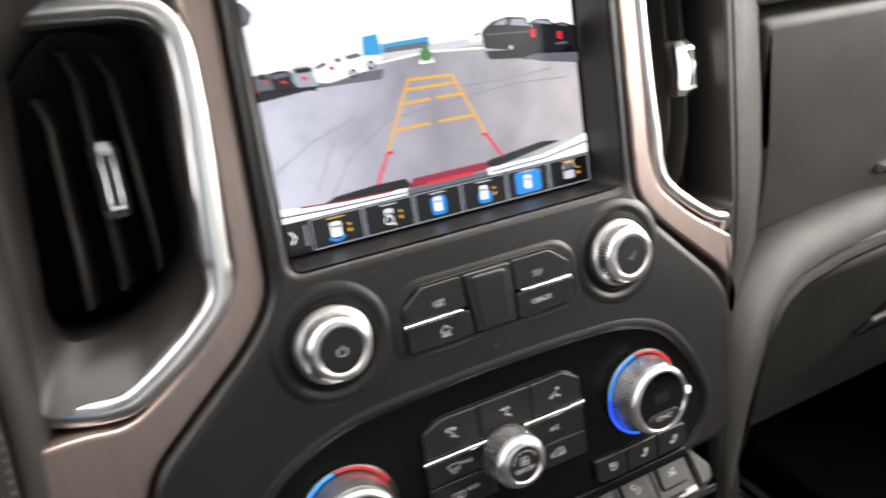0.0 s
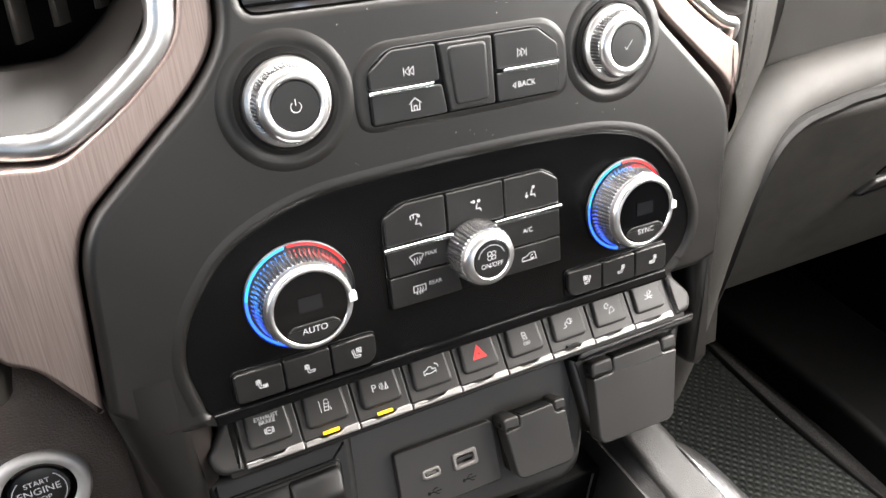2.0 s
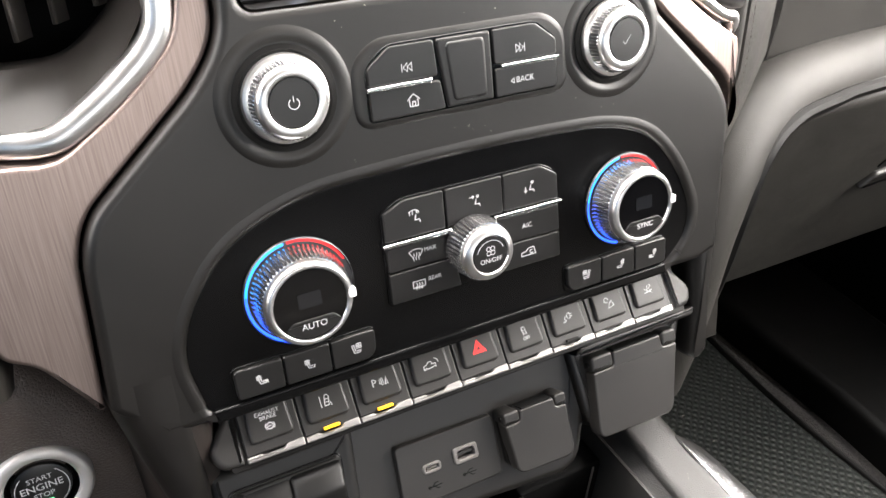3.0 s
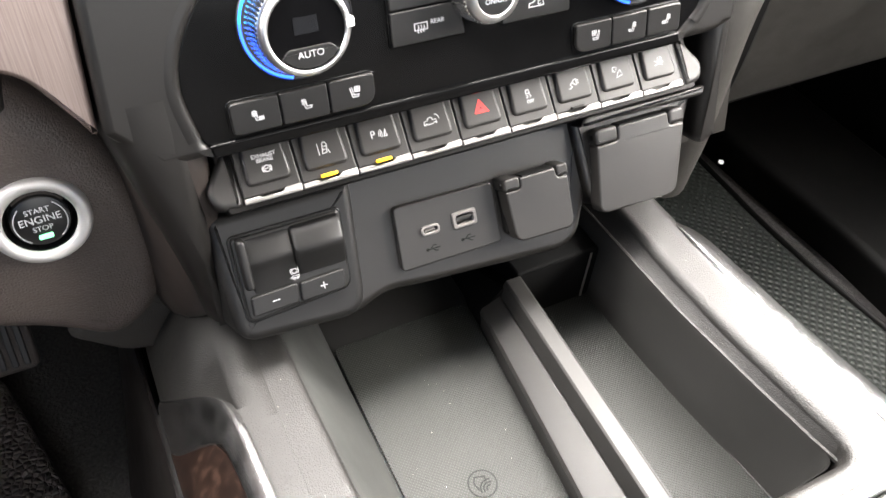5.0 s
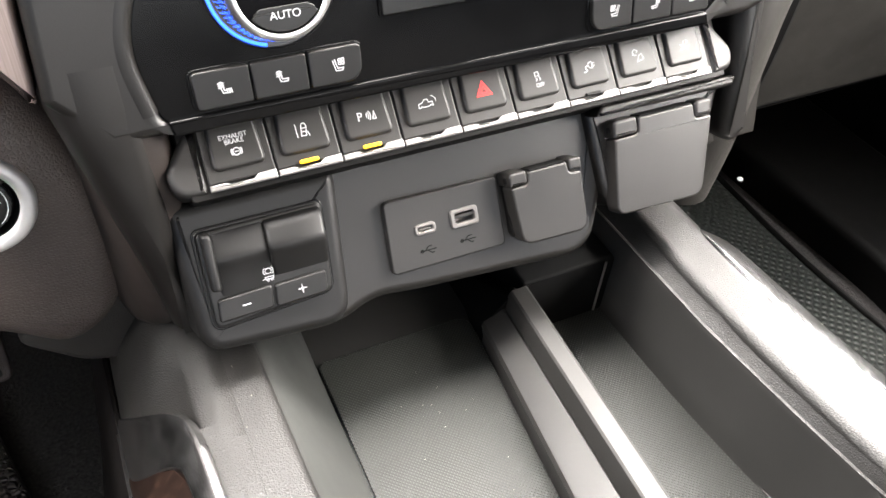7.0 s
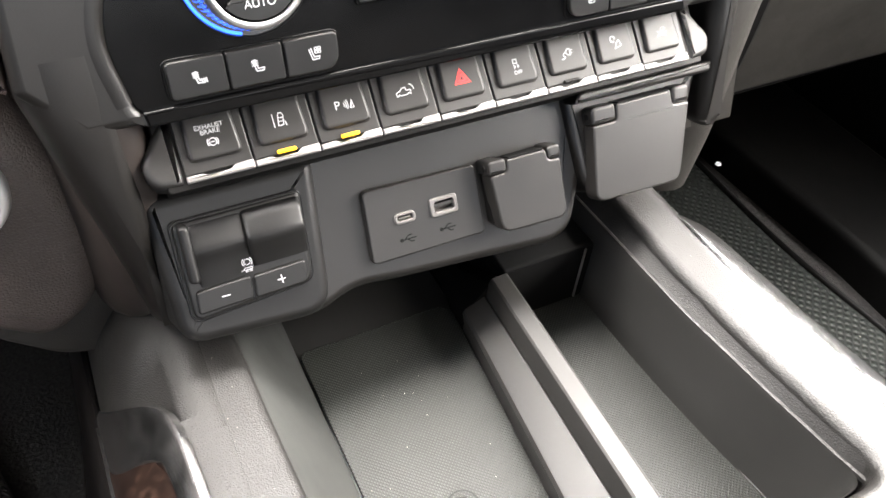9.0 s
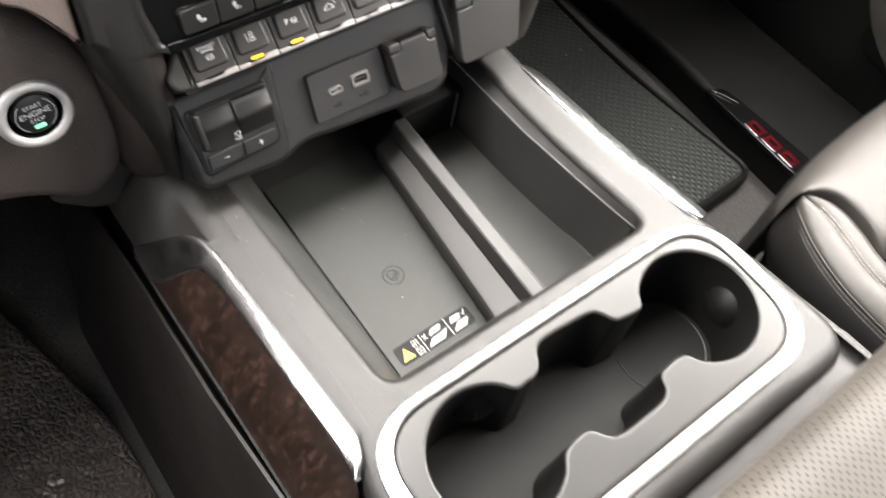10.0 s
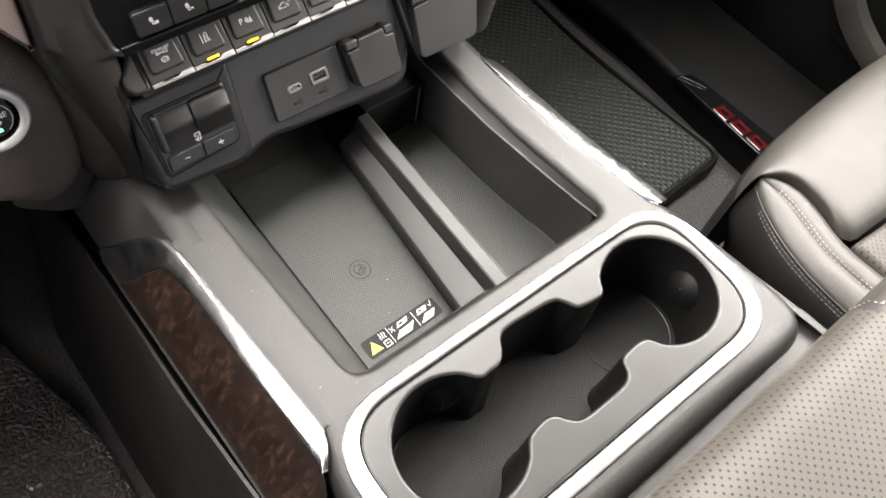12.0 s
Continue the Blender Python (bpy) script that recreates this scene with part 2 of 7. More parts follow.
STICKW = plastic("white_sticker_print", (0.40, 0.395, 0.385), 0.45, 0, 0, vary=0.05)
REDPLAIN = metal("red_anodised", (0.085, 0.006, 0.009), 0.45)
PRINTW = glow("faint_white_glow", (0.8, 0.8, 0.8), 0.35)
READOUT = plastic("dim_readout", (0.0085, 0.0090, 0.0105), 0.15, 0, 0)
GLASS_DARK = plastic("dial_glass", (0.003, 0.003, 0.0034), 0.08, 0, 0, spec=0.35)

# ---------------------------------------------------------------- helpers
LEAN = radians(15.25)
STACK = Matrix.Translation((0, 0, 0.532)) @ Matrix.Rotation(radians(90) - LEAN, 4, "X")


def thing(name, label, category, m=None, group="", kind=""):
    ob = new(name)
    ob.empty_display_size = 0.02
    ob.matrix_world = m or Matrix.Identity(4)
    return tagged(ob, label, category, group, kind)


def mesh_of(name, bm, material, smooth=35):
    bmesh.ops.recalc_face_normals(bm, faces=bm.faces)
    me = bpy.data.meshes.new(name)
    bm.to_mesh(me)
    bm.free()
    me.materials.append(material)
    if smooth:
        me.shade_smooth()
        me.set_sharp_from_angle(angle=radians(smooth))
    return me


def part(name, bm, material, parent, label="", m=None, smooth=35):
    ob = new(name, mesh_of(name, bm, material, smooth) if isinstance(bm, bmesh.types.BMesh) else bm)
    ob.parent = parent
    if m is not None:
        ob.matrix_local = m
    return tagged(ob, label, kind="stuff" if name in ("stitching", "knurling") else "")


def solo(name, bm, material, label, category, kind="", group="", m=None, smooth=35):
    ob = new(name, mesh_of(name, bm, material, smooth))
    if m is not None:
        ob.matrix_world = m
    return tagged(ob, label, category, group, kind)


def rounded(points, radius, seg=5):
    """A closed outline with its corners rounded; radius: one number or one a corner."""
    out, n = [], len(points)
    for i, p in enumerate(points):
        r = radius[i] if isinstance(radius, (list, tuple)) else radius
        p, a, b = Vector(p), Vector(points[i - 1]), Vector(points[(i + 1) % n])
        da, db = a - p, b - p
        r = min(r, 0.49 * da.length, 0.49 * db.length)
        if r < 1e-6:
            out.append(tuple(p))
            continue
        q, s = p + da.normalized() * r, p + db.normalized() * r
        for k in range(seg + 1):
            f = k / seg
            out.append(tuple(q * (1 - f) ** 2 + p * 2 * f * (1 - f) + s * f * f))
    return out


def box_outline(x0, y0, x1, y1, r=0.0, seg=4):
    pts = [(x0, y0), (x1, y0), (x1, y1), (x0, y1)]
    return rounded(pts, r, seg) if r else pts


def disc(cx, cy, r, seg=40, a0=0.0):
    return [(cx + r * math.cos(a0 + 2 * math.pi * k / seg), cy + r * math.sin(a0 + 2 * math.pi * k / seg)) for k in range(seg)]


def ccw(pts):
    s = sum(a[0] * b[1] - b[0] * a[1] for a, b in zip(pts, pts[1:] + pts[:1]))
    return list(pts) if s > 0 else list(pts)[::-1]


def inset(pts, d):
    """The outline (counter-clockwise) moved inwards by d."""
    n, out = len(pts), []
    for i in range(n):
        p, a, b = Vector(pts[i]), Vector(pts[i - 1]), Vector(pts[(i + 1) % n])
        e, f = (p - a), (b - p)
        if e.length < 1e-9 or f.length < 1e-9:
            e = f = (b - a)
        e.normalize(), f.normalize()
        m = Vector((-e.y - f.y, e.x + f.x))
        m = m.normalized() if m.length > 1e-6 else Vector((-e.y, e.x))
        c = max(0.45, m.dot(Vector((-e.y, e.x))))
        out.append(tuple(p + m * (d / c)))
    return out


def plate(outer, z0, z1, bevel=0.0005, holes=(), seg=3, bm=None, back=True, flare=0.0, rim=None):
    """A plate from z0 to z1 with rounded front edges, and holes through it. flare: how much wider its foot is; rim: the rounding of its holes."""
    edge_bevel = bevel
    bm = bm or bmesh.new()
    caps, backs = [], []
    for pts, sign in [(ccw(outer), 1)] + [(ccw(h), -1) for h in holes]:
        bevel = edge_bevel if sign > 0 or rim is None else rim
        rings = [(inset(pts, -sign * flare) if flare else pts, z0), (pts, z1 - bevel)]
        for k in range(1, seg + 1):
            a = k / seg * math.pi / 2
            rings.append((inset(pts, sign * bevel * (1 - math.cos(a))), z1 - bevel + bevel * math.sin(a)))
        rings.append((inset(pts, sign * bevel * 1.04), z1))
        vs = [[bm.verts.new((*p, z)) for p in ring] for ring, z in rings]
        n = len(pts)
        for lo, hi in zip(vs, vs[1:]):
            for i in range(n):
                bm.faces.new((lo[i], lo[(i + 1) % n], hi[(i + 1) % n], hi[i]))
        caps.append(vs[-1])
        backs.append(vs[0])
    for loops, use in ((caps, True), (backs, back)):
        if not use:
            continue
        if len(loops) == 1:
            bm.faces.new(loops[0])
        else:
            edges = [bm.edges.get((l[i], l[(i + 1) % len(l)])) for l in loops for i in range(len(l))]
            bmesh.ops.triangle_fill(bm, edges=edges, use_beauty=True, use_dissolve=False)
    return bm


def pillow(outline, z0, z1, roll, crown=0.004, seg=7):
    """A stuffed cushion over a convex outline: upright sides, a rolled edge and a slightly domed top."""
    bm = bmesh.new()
    pts = ccw(outline)
    c = Vector((sum(p[0] for p in pts) / len(pts), sum(p[1] for p in pts) / len(pts)))
    rings = [(0.0, z0), (0.0, z1 - roll)]
    for k in range(1, seg + 1):
        a = k / seg * math.pi / 2
        rings.append((roll * (1 - math.cos(a)), z1 - roll + roll * math.sin(a)))
    vs = []
    for d, z in rings:
        ring = []
        for p in pts:
            q = Vector(p) - c
            ring.append(bm.verts.new((*(c + q * max(0.1, 1 - d / q.length)), z)))
        vs.append(ring)
    for f, h in ((0.75, 0.35), (0.45, 0.8)):
        vs.append([bm.verts.new((c.x + (v.co.x - c.x) * f, c.y + (v.co.y - c.y) * f, z1 + crown * h)) for v in vs[seg + 1]])
    n = len(pts)
    for lo, hi in zip(vs, vs[1:]):
        for i in range(n):
            bm.faces.new((lo[i], lo[(i + 1) % n], hi[(i + 1) % n], hi[i]))
    top = bm.verts.new((c.x, c.y, z1 + crown))
    for i in range(n):
        bm.faces.new((vs[-1][i], vs[-1][(i + 1) % n], top))
    return bm


def revolve(profile, seg=48, knurl=None, bm=None):
    """A turned body about z from (radius, height) pairs. knurl: {index: depth} notches every other step there."""
    bm = bm or bmesh.new()
    rings = []
    for i, (r, z) in enumerate(profile):
        if r < 1e-6:
            rings.append([bm.verts.new((0, 0, z))])
            continue
        d = (knurl or {}).get(i, 0.0)
        rings.append([bm.verts.new(((r - d * (k % 2)) * math.cos(2 * math.pi * k / seg), (r - d * (k % 2)) * math.sin(2 * math.pi * k / seg), z)) for k in range(seg)])
    for lo, hi in zip(rings, rings[1:]):
        for k in range(seg):
            j = (k + 1) % seg
            if len(lo) == 1:
                bm.faces.new((lo[0], hi[j], hi[k]))
            elif len(hi) == 1:
                bm.faces.new((lo[k], lo[j], hi[0]))
            else:
                bm.faces.new((lo[k], lo[j], hi[j], hi[k]))
    if len(rings[-1]) > 1:
        bm.faces.new(rings[-1])
    return bm


def loft(loops, closed=True, caps=True, bm=None):
    """A skin over loops of 3D points, all of one length."""
    bm = bm or bmesh.new()
    vs = [[bm.verts.new(p) for p in l] for l in loops]
    n = len(loops[0])
    for a, b in zip(vs, vs[1:]):
        for i in range(n if closed else n - 1):
            j = (i + 1) % n
            bm.faces.new((a[i], a[j], b[j], b[i]))
    if caps and closed:
        bm.faces.new(vs[0]), bm.faces.new(vs[-1])
    return bm


def smooth_path(pts, per=6):
    """A Catmull-Rom curve through 3D points."""
    p = [Vector(q) for q in pts]
    p = [p[0] * 2 - p[1]] + p + [p[-1] * 2 - p[-2]]
    out = []
    for i in range(1, len(p) - 2):
        for k in range(per):
            f = k / per
            a, b, c, d = p[i - 1 : i + 3]
            out.append(0.5 * ((2 * b) + (c - a) * f + (2 * a - 5 * b + 4 * c - d) * f * f + (3 * b - a - 3 * c + d) * f ** 3))
    return out + [p[-2]]


def sweep(path, section, up=(0, 0, 1), closed_path=False, bm=None):
    """A section of (side, up) pairs carried along a path of 3D points."""
    loops, n = [], len(path)
    for i, q in enumerate(path):
        q = Vector(q)
        a = Vector(path[i - 1] if (i or closed_path) else path[0])
        b = Vector(path[(i + 1) % n] if (i < n - 1 or closed_path) else path[-1])
        d = (b - a).normalized()
        s = d.cross(Vector(up)).normalized()
        u = s.cross(d).normalized()
        loops.append([q + s * x + u * y for x, y in section])
    if closed_path:
        loops.append(loops[0])
    bm = loft(loops, True, not closed_path, bm)
    if closed_path:
        bmesh.ops.remove_doubles(bm, verts=bm.verts, dist=1e-6)
    return bm


def round_section(w, h, seg=8):
    """A half-round bead w wide and h high, flat below."""
    return [(-w / 2 * math.cos(math.pi * k / seg), h * math.sin(math.pi * k / seg)) for k in range(seg + 1)]


def stroke(lines, width, z=0.0, bm=None):
    """Flat ribbons along polylines in the plane z."""
    bm = bm or bmesh.new()
    for line in lines:
        pts = [Vector(p) for p in line]
        if len(pts) < 2:
            continue
        shut = (pts[0] - pts[-1]).length < 1e-9
        if shut:
            pts = pts[:-1]
        n, left, right = len(pts), [], []
        for i, p in enumerate(pts):
            a = pts[i - 1] if (i or shut) else p
            b = pts[(i + 1) % n] if (i < n - 1 or shut) else p
            e, f = (p - a), (b - p)
            e = e.normalized() if e.length > 1e-9 else f.normalized()
            f = f.normalized() if f.length > 1e-9 else e
            m = Vector((-e.y - f.y, e.x + f.x))
            m = m.normalized() if m.length > 1e-6 else Vector((-e.y, e.x))
            c = max(0.5, m.dot(Vector((-e.y, e.x))))
            left.append(bm.verts.new((*(p + m * (width / 2 / c)), z)))
            right.append(bm.verts.new((*(p - m * (width / 2 / c)), z)))
        for i in range(n if shut else n - 1):
            j = (i + 1) % n
            bm.faces.new((right[i], right[j], left[j], left[i]))
    return bm


def fills(polys, z=0.0, bm=None):
    bm = bm or bmesh.new()
    for p in polys:
        bm.faces.new([bm.verts.new((*q, z)) for q in ccw(p)])
    return bm


def arc(cx, cy, r, a0, a1, seg=14):
    return [(cx + r * math.cos(radians(a0 + (a1 - a0) * k / seg)), cy + r * math.sin(radians(a0 + (a1 - a0) * k / seg))) for k in range(seg + 1)]


def lettering(text, size, material, parent, m, name="lettering"):
    c = bpy.data.curves.new(name, "FONT")
    c.body, c.size, c.align_x, c.align_y = text, size, "CENTER", "CENTER"
    c.space_line = 0.8
    tmp = new("tmp_text", c)
    me = bpy.data.meshes.new_from_object(tmp.evaluated_get(bpy.context.evaluated_depsgraph_get()))
    bpy.data.objects.remove(tmp)
    bpy.data.curves.remove(c)
    me.materials.clear()
    me.materials.append(material)
    ob = new(name, me)
    ob.parent = parent
    ob.matrix_local = m
    return ob


def at(u, v, n=0.0, turn=0.0):
    return Matrix.Translation((u, v, n)) @ Matrix.Rotation(radians(turn), 4, "Z")



def knurling(r0, z0, r1, z1, n, height=0.0007, fill=0.62):
    """Fine raised ribs up a knob's flank, from radius r0 at z0 to r1 at z1."""
    bm = bmesh.new()
    for k in range(n):
        a, w = 2 * math.pi * k / n, math.pi / n * fill

        def p(r, z, ang):
            return bm.verts.new((r * math.cos(ang), r * math.sin(ang), z))

        lo = (p(r0, z0, a - w), p(r0 + height, z0 + 0.0003, a - w * 0.35), p(r0 + height, z0 + 0.0003, a + w * 0.35), p(r0, z0, a + w))
        hi = (p(r1, z1, a - w), p(r1 + height, z1 - 0.0003, a - w * 0.35), p(r1 + height, z1 - 0.0003, a + w * 0.35), p(r1, z1, a + w))
        for i in range(3):
            bm.faces.new((lo[i], lo[i + 1], hi[i + 1], hi[i]))
        bm.faces.new(lo), bm.faces.new(hi)
    return bm

# ---------------------------------------------------------------- the cabin shell
def slab(x0, y0, z0, x1, y1, z1):
    return plate(box_outline(x0, y0, x1, y1), z0, z1, 0.002, seg=1)


solo("floor", slab(-0.95, -2.0, -0.05, 0.95, 1.3, 0.0), CARPET, "dark cabin floor carpet", "floor", "structure")
solo("ceiling", slab(-0.95, -2.0, 1.27, 0.95, -0.18, 1.33), HEADLINER, "pale grey cloth headliner", "ceiling", "structure")
solo("dash_top_driver", slab(-0.90, 0.14, 0.62, -0.10, 0.76, 0.84), BLACK, "dark dashboard body below the windscreen", "dashboard", "structure")
solo("dash_top_passenger", slab(0.12, 0.22, 0.30, 0.90, 0.76, 0.80), BLACK, "dark dashboard body below the windscreen", "dashboard", "structure")
solo("dash_top_centre", slab(-0.100, 0.14, 0.80, 0.120, 0.76, 0.835), BLACK, "dark dashboard body below the windscreen", "dashboard", "structure")
solo("wall_front", slab(-0.95, 0.75, -0.0, 0.95, 0.80, 0.86), BLACK, "dark bulkhead behind the dashboard", "wall", "structure")
solo("wall_rear", slab(-0.95, -1.9, 0.0, 0.95, -1.85, 0.78), BLACK, "dark cabin rear wall", "wall", "structure")
for side, s in (("left", -1), ("right", 1)):
    solo("wall_" + side, slab(min(s * 0.90, s * 0.95), -2.0, 0.0, max(s * 0.90, s * 0.95), 1.3, 0.76), BLACK, "dark door trim below the window", "wall", "structure")
    solo("wall_" + side + "_header", slab(min(s * 0.90, s * 0.95), -2.0, 1.18, max(s * 0.90, s * 0.95), 1.3, 1.33), HEADLINER, "pale trim above the window", "wall", "structure")

# ---------------------------------------------------------------- centre stack
BEZ = [(-0.100, 0.300), (-0.1035, 0.152), (-0.117, 0.133), (-0.1665, 0.0905), (-0.173, 0.074), (-0.1785, 0.006), (-0.1600, -0.0145), (0.148, -0.0145), (0.162, -0.010), (0.1665, 0.074), (0.158, 0.0905), (0.113, 0.133), (0.0985, 0.152), (0.097, 0.300)]
CLIM = rounded([(-0.1400, -0.0105), (-0.1455, 0.0190), (-0.1395, 0.0390), (-0.1200, 0.0660), (-0.0850, 0.0805), (-0.0300, 0.0830), (0.0300, 0.0830), (0.0800, 0.0805), (0.1080, 0.0720), (0.1290, 0.0480), (0.1405, 0.0210), (0.1370, 0.0030), (0.1210, -0.0110)], [0.006, 0.012, 0.016, 0.024, 0.030, 0.03, 0.03, 0.030, 0.022, 0.02, 0.012, 0.010, 0.004], 6)
SCREEN = box_outline(-0.0940, 0.1590, 0.0910, 0.2870, 0.006)
stack = thing("dashboard_centre_stack", "soft black plastic centre stack with a screen recess", "dashboard", STACK, kind="structure")
part("stack_body", plate(rounded(BEZ, [0.01, 0.016, 0.012, 0.012, 0.016, 0.002, 0.002, 0.002, 0.002, 0.016, 0.012, 0.012, 0.016, 0.01], 6), -0.12, 0.0, 0.0045, [SCREEN, inset(ccw(CLIM), 0.0005)], 4), BEZEL, stack)
r0, r1 = ccw(SCREEN), ccw(box_outline(-0.0915, 0.1588, 0.0915, 0.2850, 0.006))
part("screen_recess", loft([[(x, y, -0.001) for x, y in r0], [(x, y, -0.0285) for x, y in r1]], True, False), BEZEL, stack)
part("climate_panel", plate(CLIM, -0.01, -0.0018, 0.0008), PIANO, stack, "gloss black climate control panel")
lip = [(*p, -0.0006) for p in inset(ccw(CLIM), -0.0030)]
low_right = max(range(len(lip)), key=lambda k: lip[k][0] - 3 * lip[k][1])
lip = [p for p in lip[low_right:] + lip[:low_right] if p[1] > -0.006]
part("panel_lip", sweep(lip, [(-0.0034, -0.0012), (-0.0026, 0.0002), (-0.0014, 0.0010), (0.0002, 0.0012), (0.0024, 0.0007), (0.0048, 0.0002), (0.0070, -0.0006)]), BEZEL, stack)
# raised soft plateau round the audio keys
part("audio_plateau", plate(rounded([(-0.056, 0.101), (-0.056, 0.132), (-0.044, 0.1435), (0.046, 0.1435), (0.058, 0.132), (0.058, 0.101)], 0.012), -0.004, 0.0008, 0.0045, seg=5, flare=0.004), BEZEL, stack)

for u, v in ((-0.0828, 0.1232), (0.0830, 0.1240)):
    part("knob_surround", revolve([(0.0305, -0.0006), (0.0285, 0.0003), (0.0262, 0.0009), (0.0240, 0.0008), (0.0222, -0.0004)], 64), BEZEL, stack, m=at(u, v), smooth=80)
# flanks that run on down beside the switches
for nm, q in (("flank", [(0.1672, 0.020), (0.146, 0.020), (0.148, -0.085), (0.158, -0.090), (0.1645, -0.040)]),):
    part(nm, plate(rounded(q, [0.0, 0.0, 0.006, 0.008, 0.03], 5), -0.10, -0.0012, 0.010, seg=5), BEZEL, stack)

rows = []
for v, left, n in ((0.016, -0.1772, 0.0003), (0.0, -0.1778, 0.0003), (-0.020, -0.1735, -0.0004), (-0.045, -0.1680, -0.0030), (-0.070, -0.1630, -0.0075), (-0.095, -0.1590, -0.0150), (-0.120, -0.1560, -0.0240)):
    rows.append([(left - 0.004, v, n - 0.040), (left - 0.001, v, n - 0.012), (left + 0.0015, v, n - 0.0055), (left + 0.0050, v, n - 0.0018), (left + 0.0100, v, n - 0.0002), (-0.1530, v, n), (-0.1495, v, n - 0.0012), (-0.1472, v, n - 0.0050), (-0.1462, v, n - 0.0120), (-0.1460, v, n - 0.040)])
part("flank", loft(rows, False, False), BEZEL, stack, smooth=60)
part("panel_foot", plate(rounded([(-0.1385, -0.0088), (-0.1375, -0.0152), (0.1230, -0.0152), (0.1215, -0.0088)], 0.0012), -0.010, 0.0006, 0.0012), PIANO, stack)

# lower part of the stack: leaning back more, it carries the sockets
LOWF = STACK @ at(0, -0.088, -0.0022) @ Matrix.Rotation(radians(-17), 4, "X")
low = thing("dashboard_lower_stack", "soft black plastic lower dash that holds sockets and switches", "dashboard", LOWF, kind="structure")
part("socket_face", plate(rounded([(-0.150, 0.048), (-0.148, -0.028), (-0.085, -0.034), (-0.066, -0.026), (-0.046, -0.029), (0.046, -0.036), (0.058, -0.030), (0.070, 0.000), (0.075, 0.060), (0.0, 0.070)], [0.004, 0.012, 0.01, 0.012, 0.012, 0.014, 0.012, 0.02, 0.004, 0.004]), -0.10, -0.0035, 0.0050, seg=5), BEZEL, low, smooth=60)
part("brake_housing", plate(rounded([(-0.149, 0.040), (-0.148, -0.022), (-0.142, -0.028), (-0.080, -0.033), (-0.073, 0.040)], [0.004, 0.012, 0.01, 0.014, 0.006]), -0.06, 0.0015, 0.0055, seg=6, flare=0.006), BRAKE, low, smooth=60)
part("outlet_housing", plate(rounded([(0.0600, 0.039), (0.0640, -0.004), (0.0690, -0.0155), (0.122, -0.019), (0.148, 0.037)], [0.004, 0.01, 0.01, 0.012, 0.004]), -0.06, 0.0015, 0.004, seg=4, flare=0.006), BEZEL, low)
part("outlet_shelf", plate(rounded([(0.0600, 0.0345), (0.0640, 0.0400), (0.1500, 0.0395), (0.1480, 0.0340)], 0.002), -0.01, 0.0105, 0.002), BEZEL, low)

# ---------------------------------------------------------------- screen
display = thing("infotainment_screen", "lit eight-inch touchscreen showing a rear parking camera view", "screen", STACK @ at(0, 0, -0.0275))
part("glass", plate(box_outline(-0.0925, 0.1580, 0.0925, 0.2860, 0.003), -0.004, -0.0003, 0.0002, seg=1), GLASS_DARK, display)


# ---------------------------------------------------------------- knobs
def knob(name, label, u, v, scale=1.0, mark="power"):
    k = thing(name, label, "knob", STACK @ at(u, v))
    part("collar", revolve([(0.0225 * scale, -0.002), (0.0220 * scale, 0.0006), (0.0200 * scale, 0.0010), (0.0185 * scale, -0.0004)], 48), BLACK, k)
    part("foot_ring", revolve([(0.0182 * scale, -0.001), (0.0186 * scale, 0.0010), (0.0181 * scale, 0.0024), (0.0164 * scale, 0.0032)], 64), SATIN, k)
    part("flank", revolve([(0.0163 * scale, 0.0020), (0.0152 * scale, 0.0090)], 64), GROOVE, k)
    part("knurling", knurling(0.0160 * scale, 0.0026, 0.0150 * scale, 0.0090, 60), KNURL, k, "bright fine-ribbed grip", smooth=0)
    part("top_ring", revolve([(0.0150 * scale, 0.0086), (0.0151 * scale, 0.0094), (0.0145 * scale, 0.0108), (0.0132 * scale, 0.0118), (0.0110 * scale, 0.0121), (0.0104 * scale, 0.0116), (0.0104 * scale, 0.0105)], 96), SATIN, k, "bright satin ring", smooth=60)
    cap = part("cap", revolve([(0.0104 * scale, 0.0100), (0.0103 * scale, 0.0112), (0.0098 * scale, 0.0117), (0.0, 0.0118)], 48), BUTTON, k)
    if mark == "power":
        part("power_symbol", stroke([arc(0, -0.0002, 0.0022, 125, 415), [(0, 0.0004), (0, 0.0030)]], 0.00035, 0.0121), PRINT, cap)
    else:
        part("tick_symbol", stroke([[(-0.0024, -0.0004), (-0.0012, -0.0018), (0.0022, 0.0022)]], 0.00030, 0.0121), PRINT, cap)
    return k


knob("volume_knob", "knurled chrome volume knob with a black power cap", -0.0828, 0.1232)
knob("tuning_knob", "knurled chrome tuning knob with a black tick cap", 0.0830, 0.1240, 1.0, "tick")


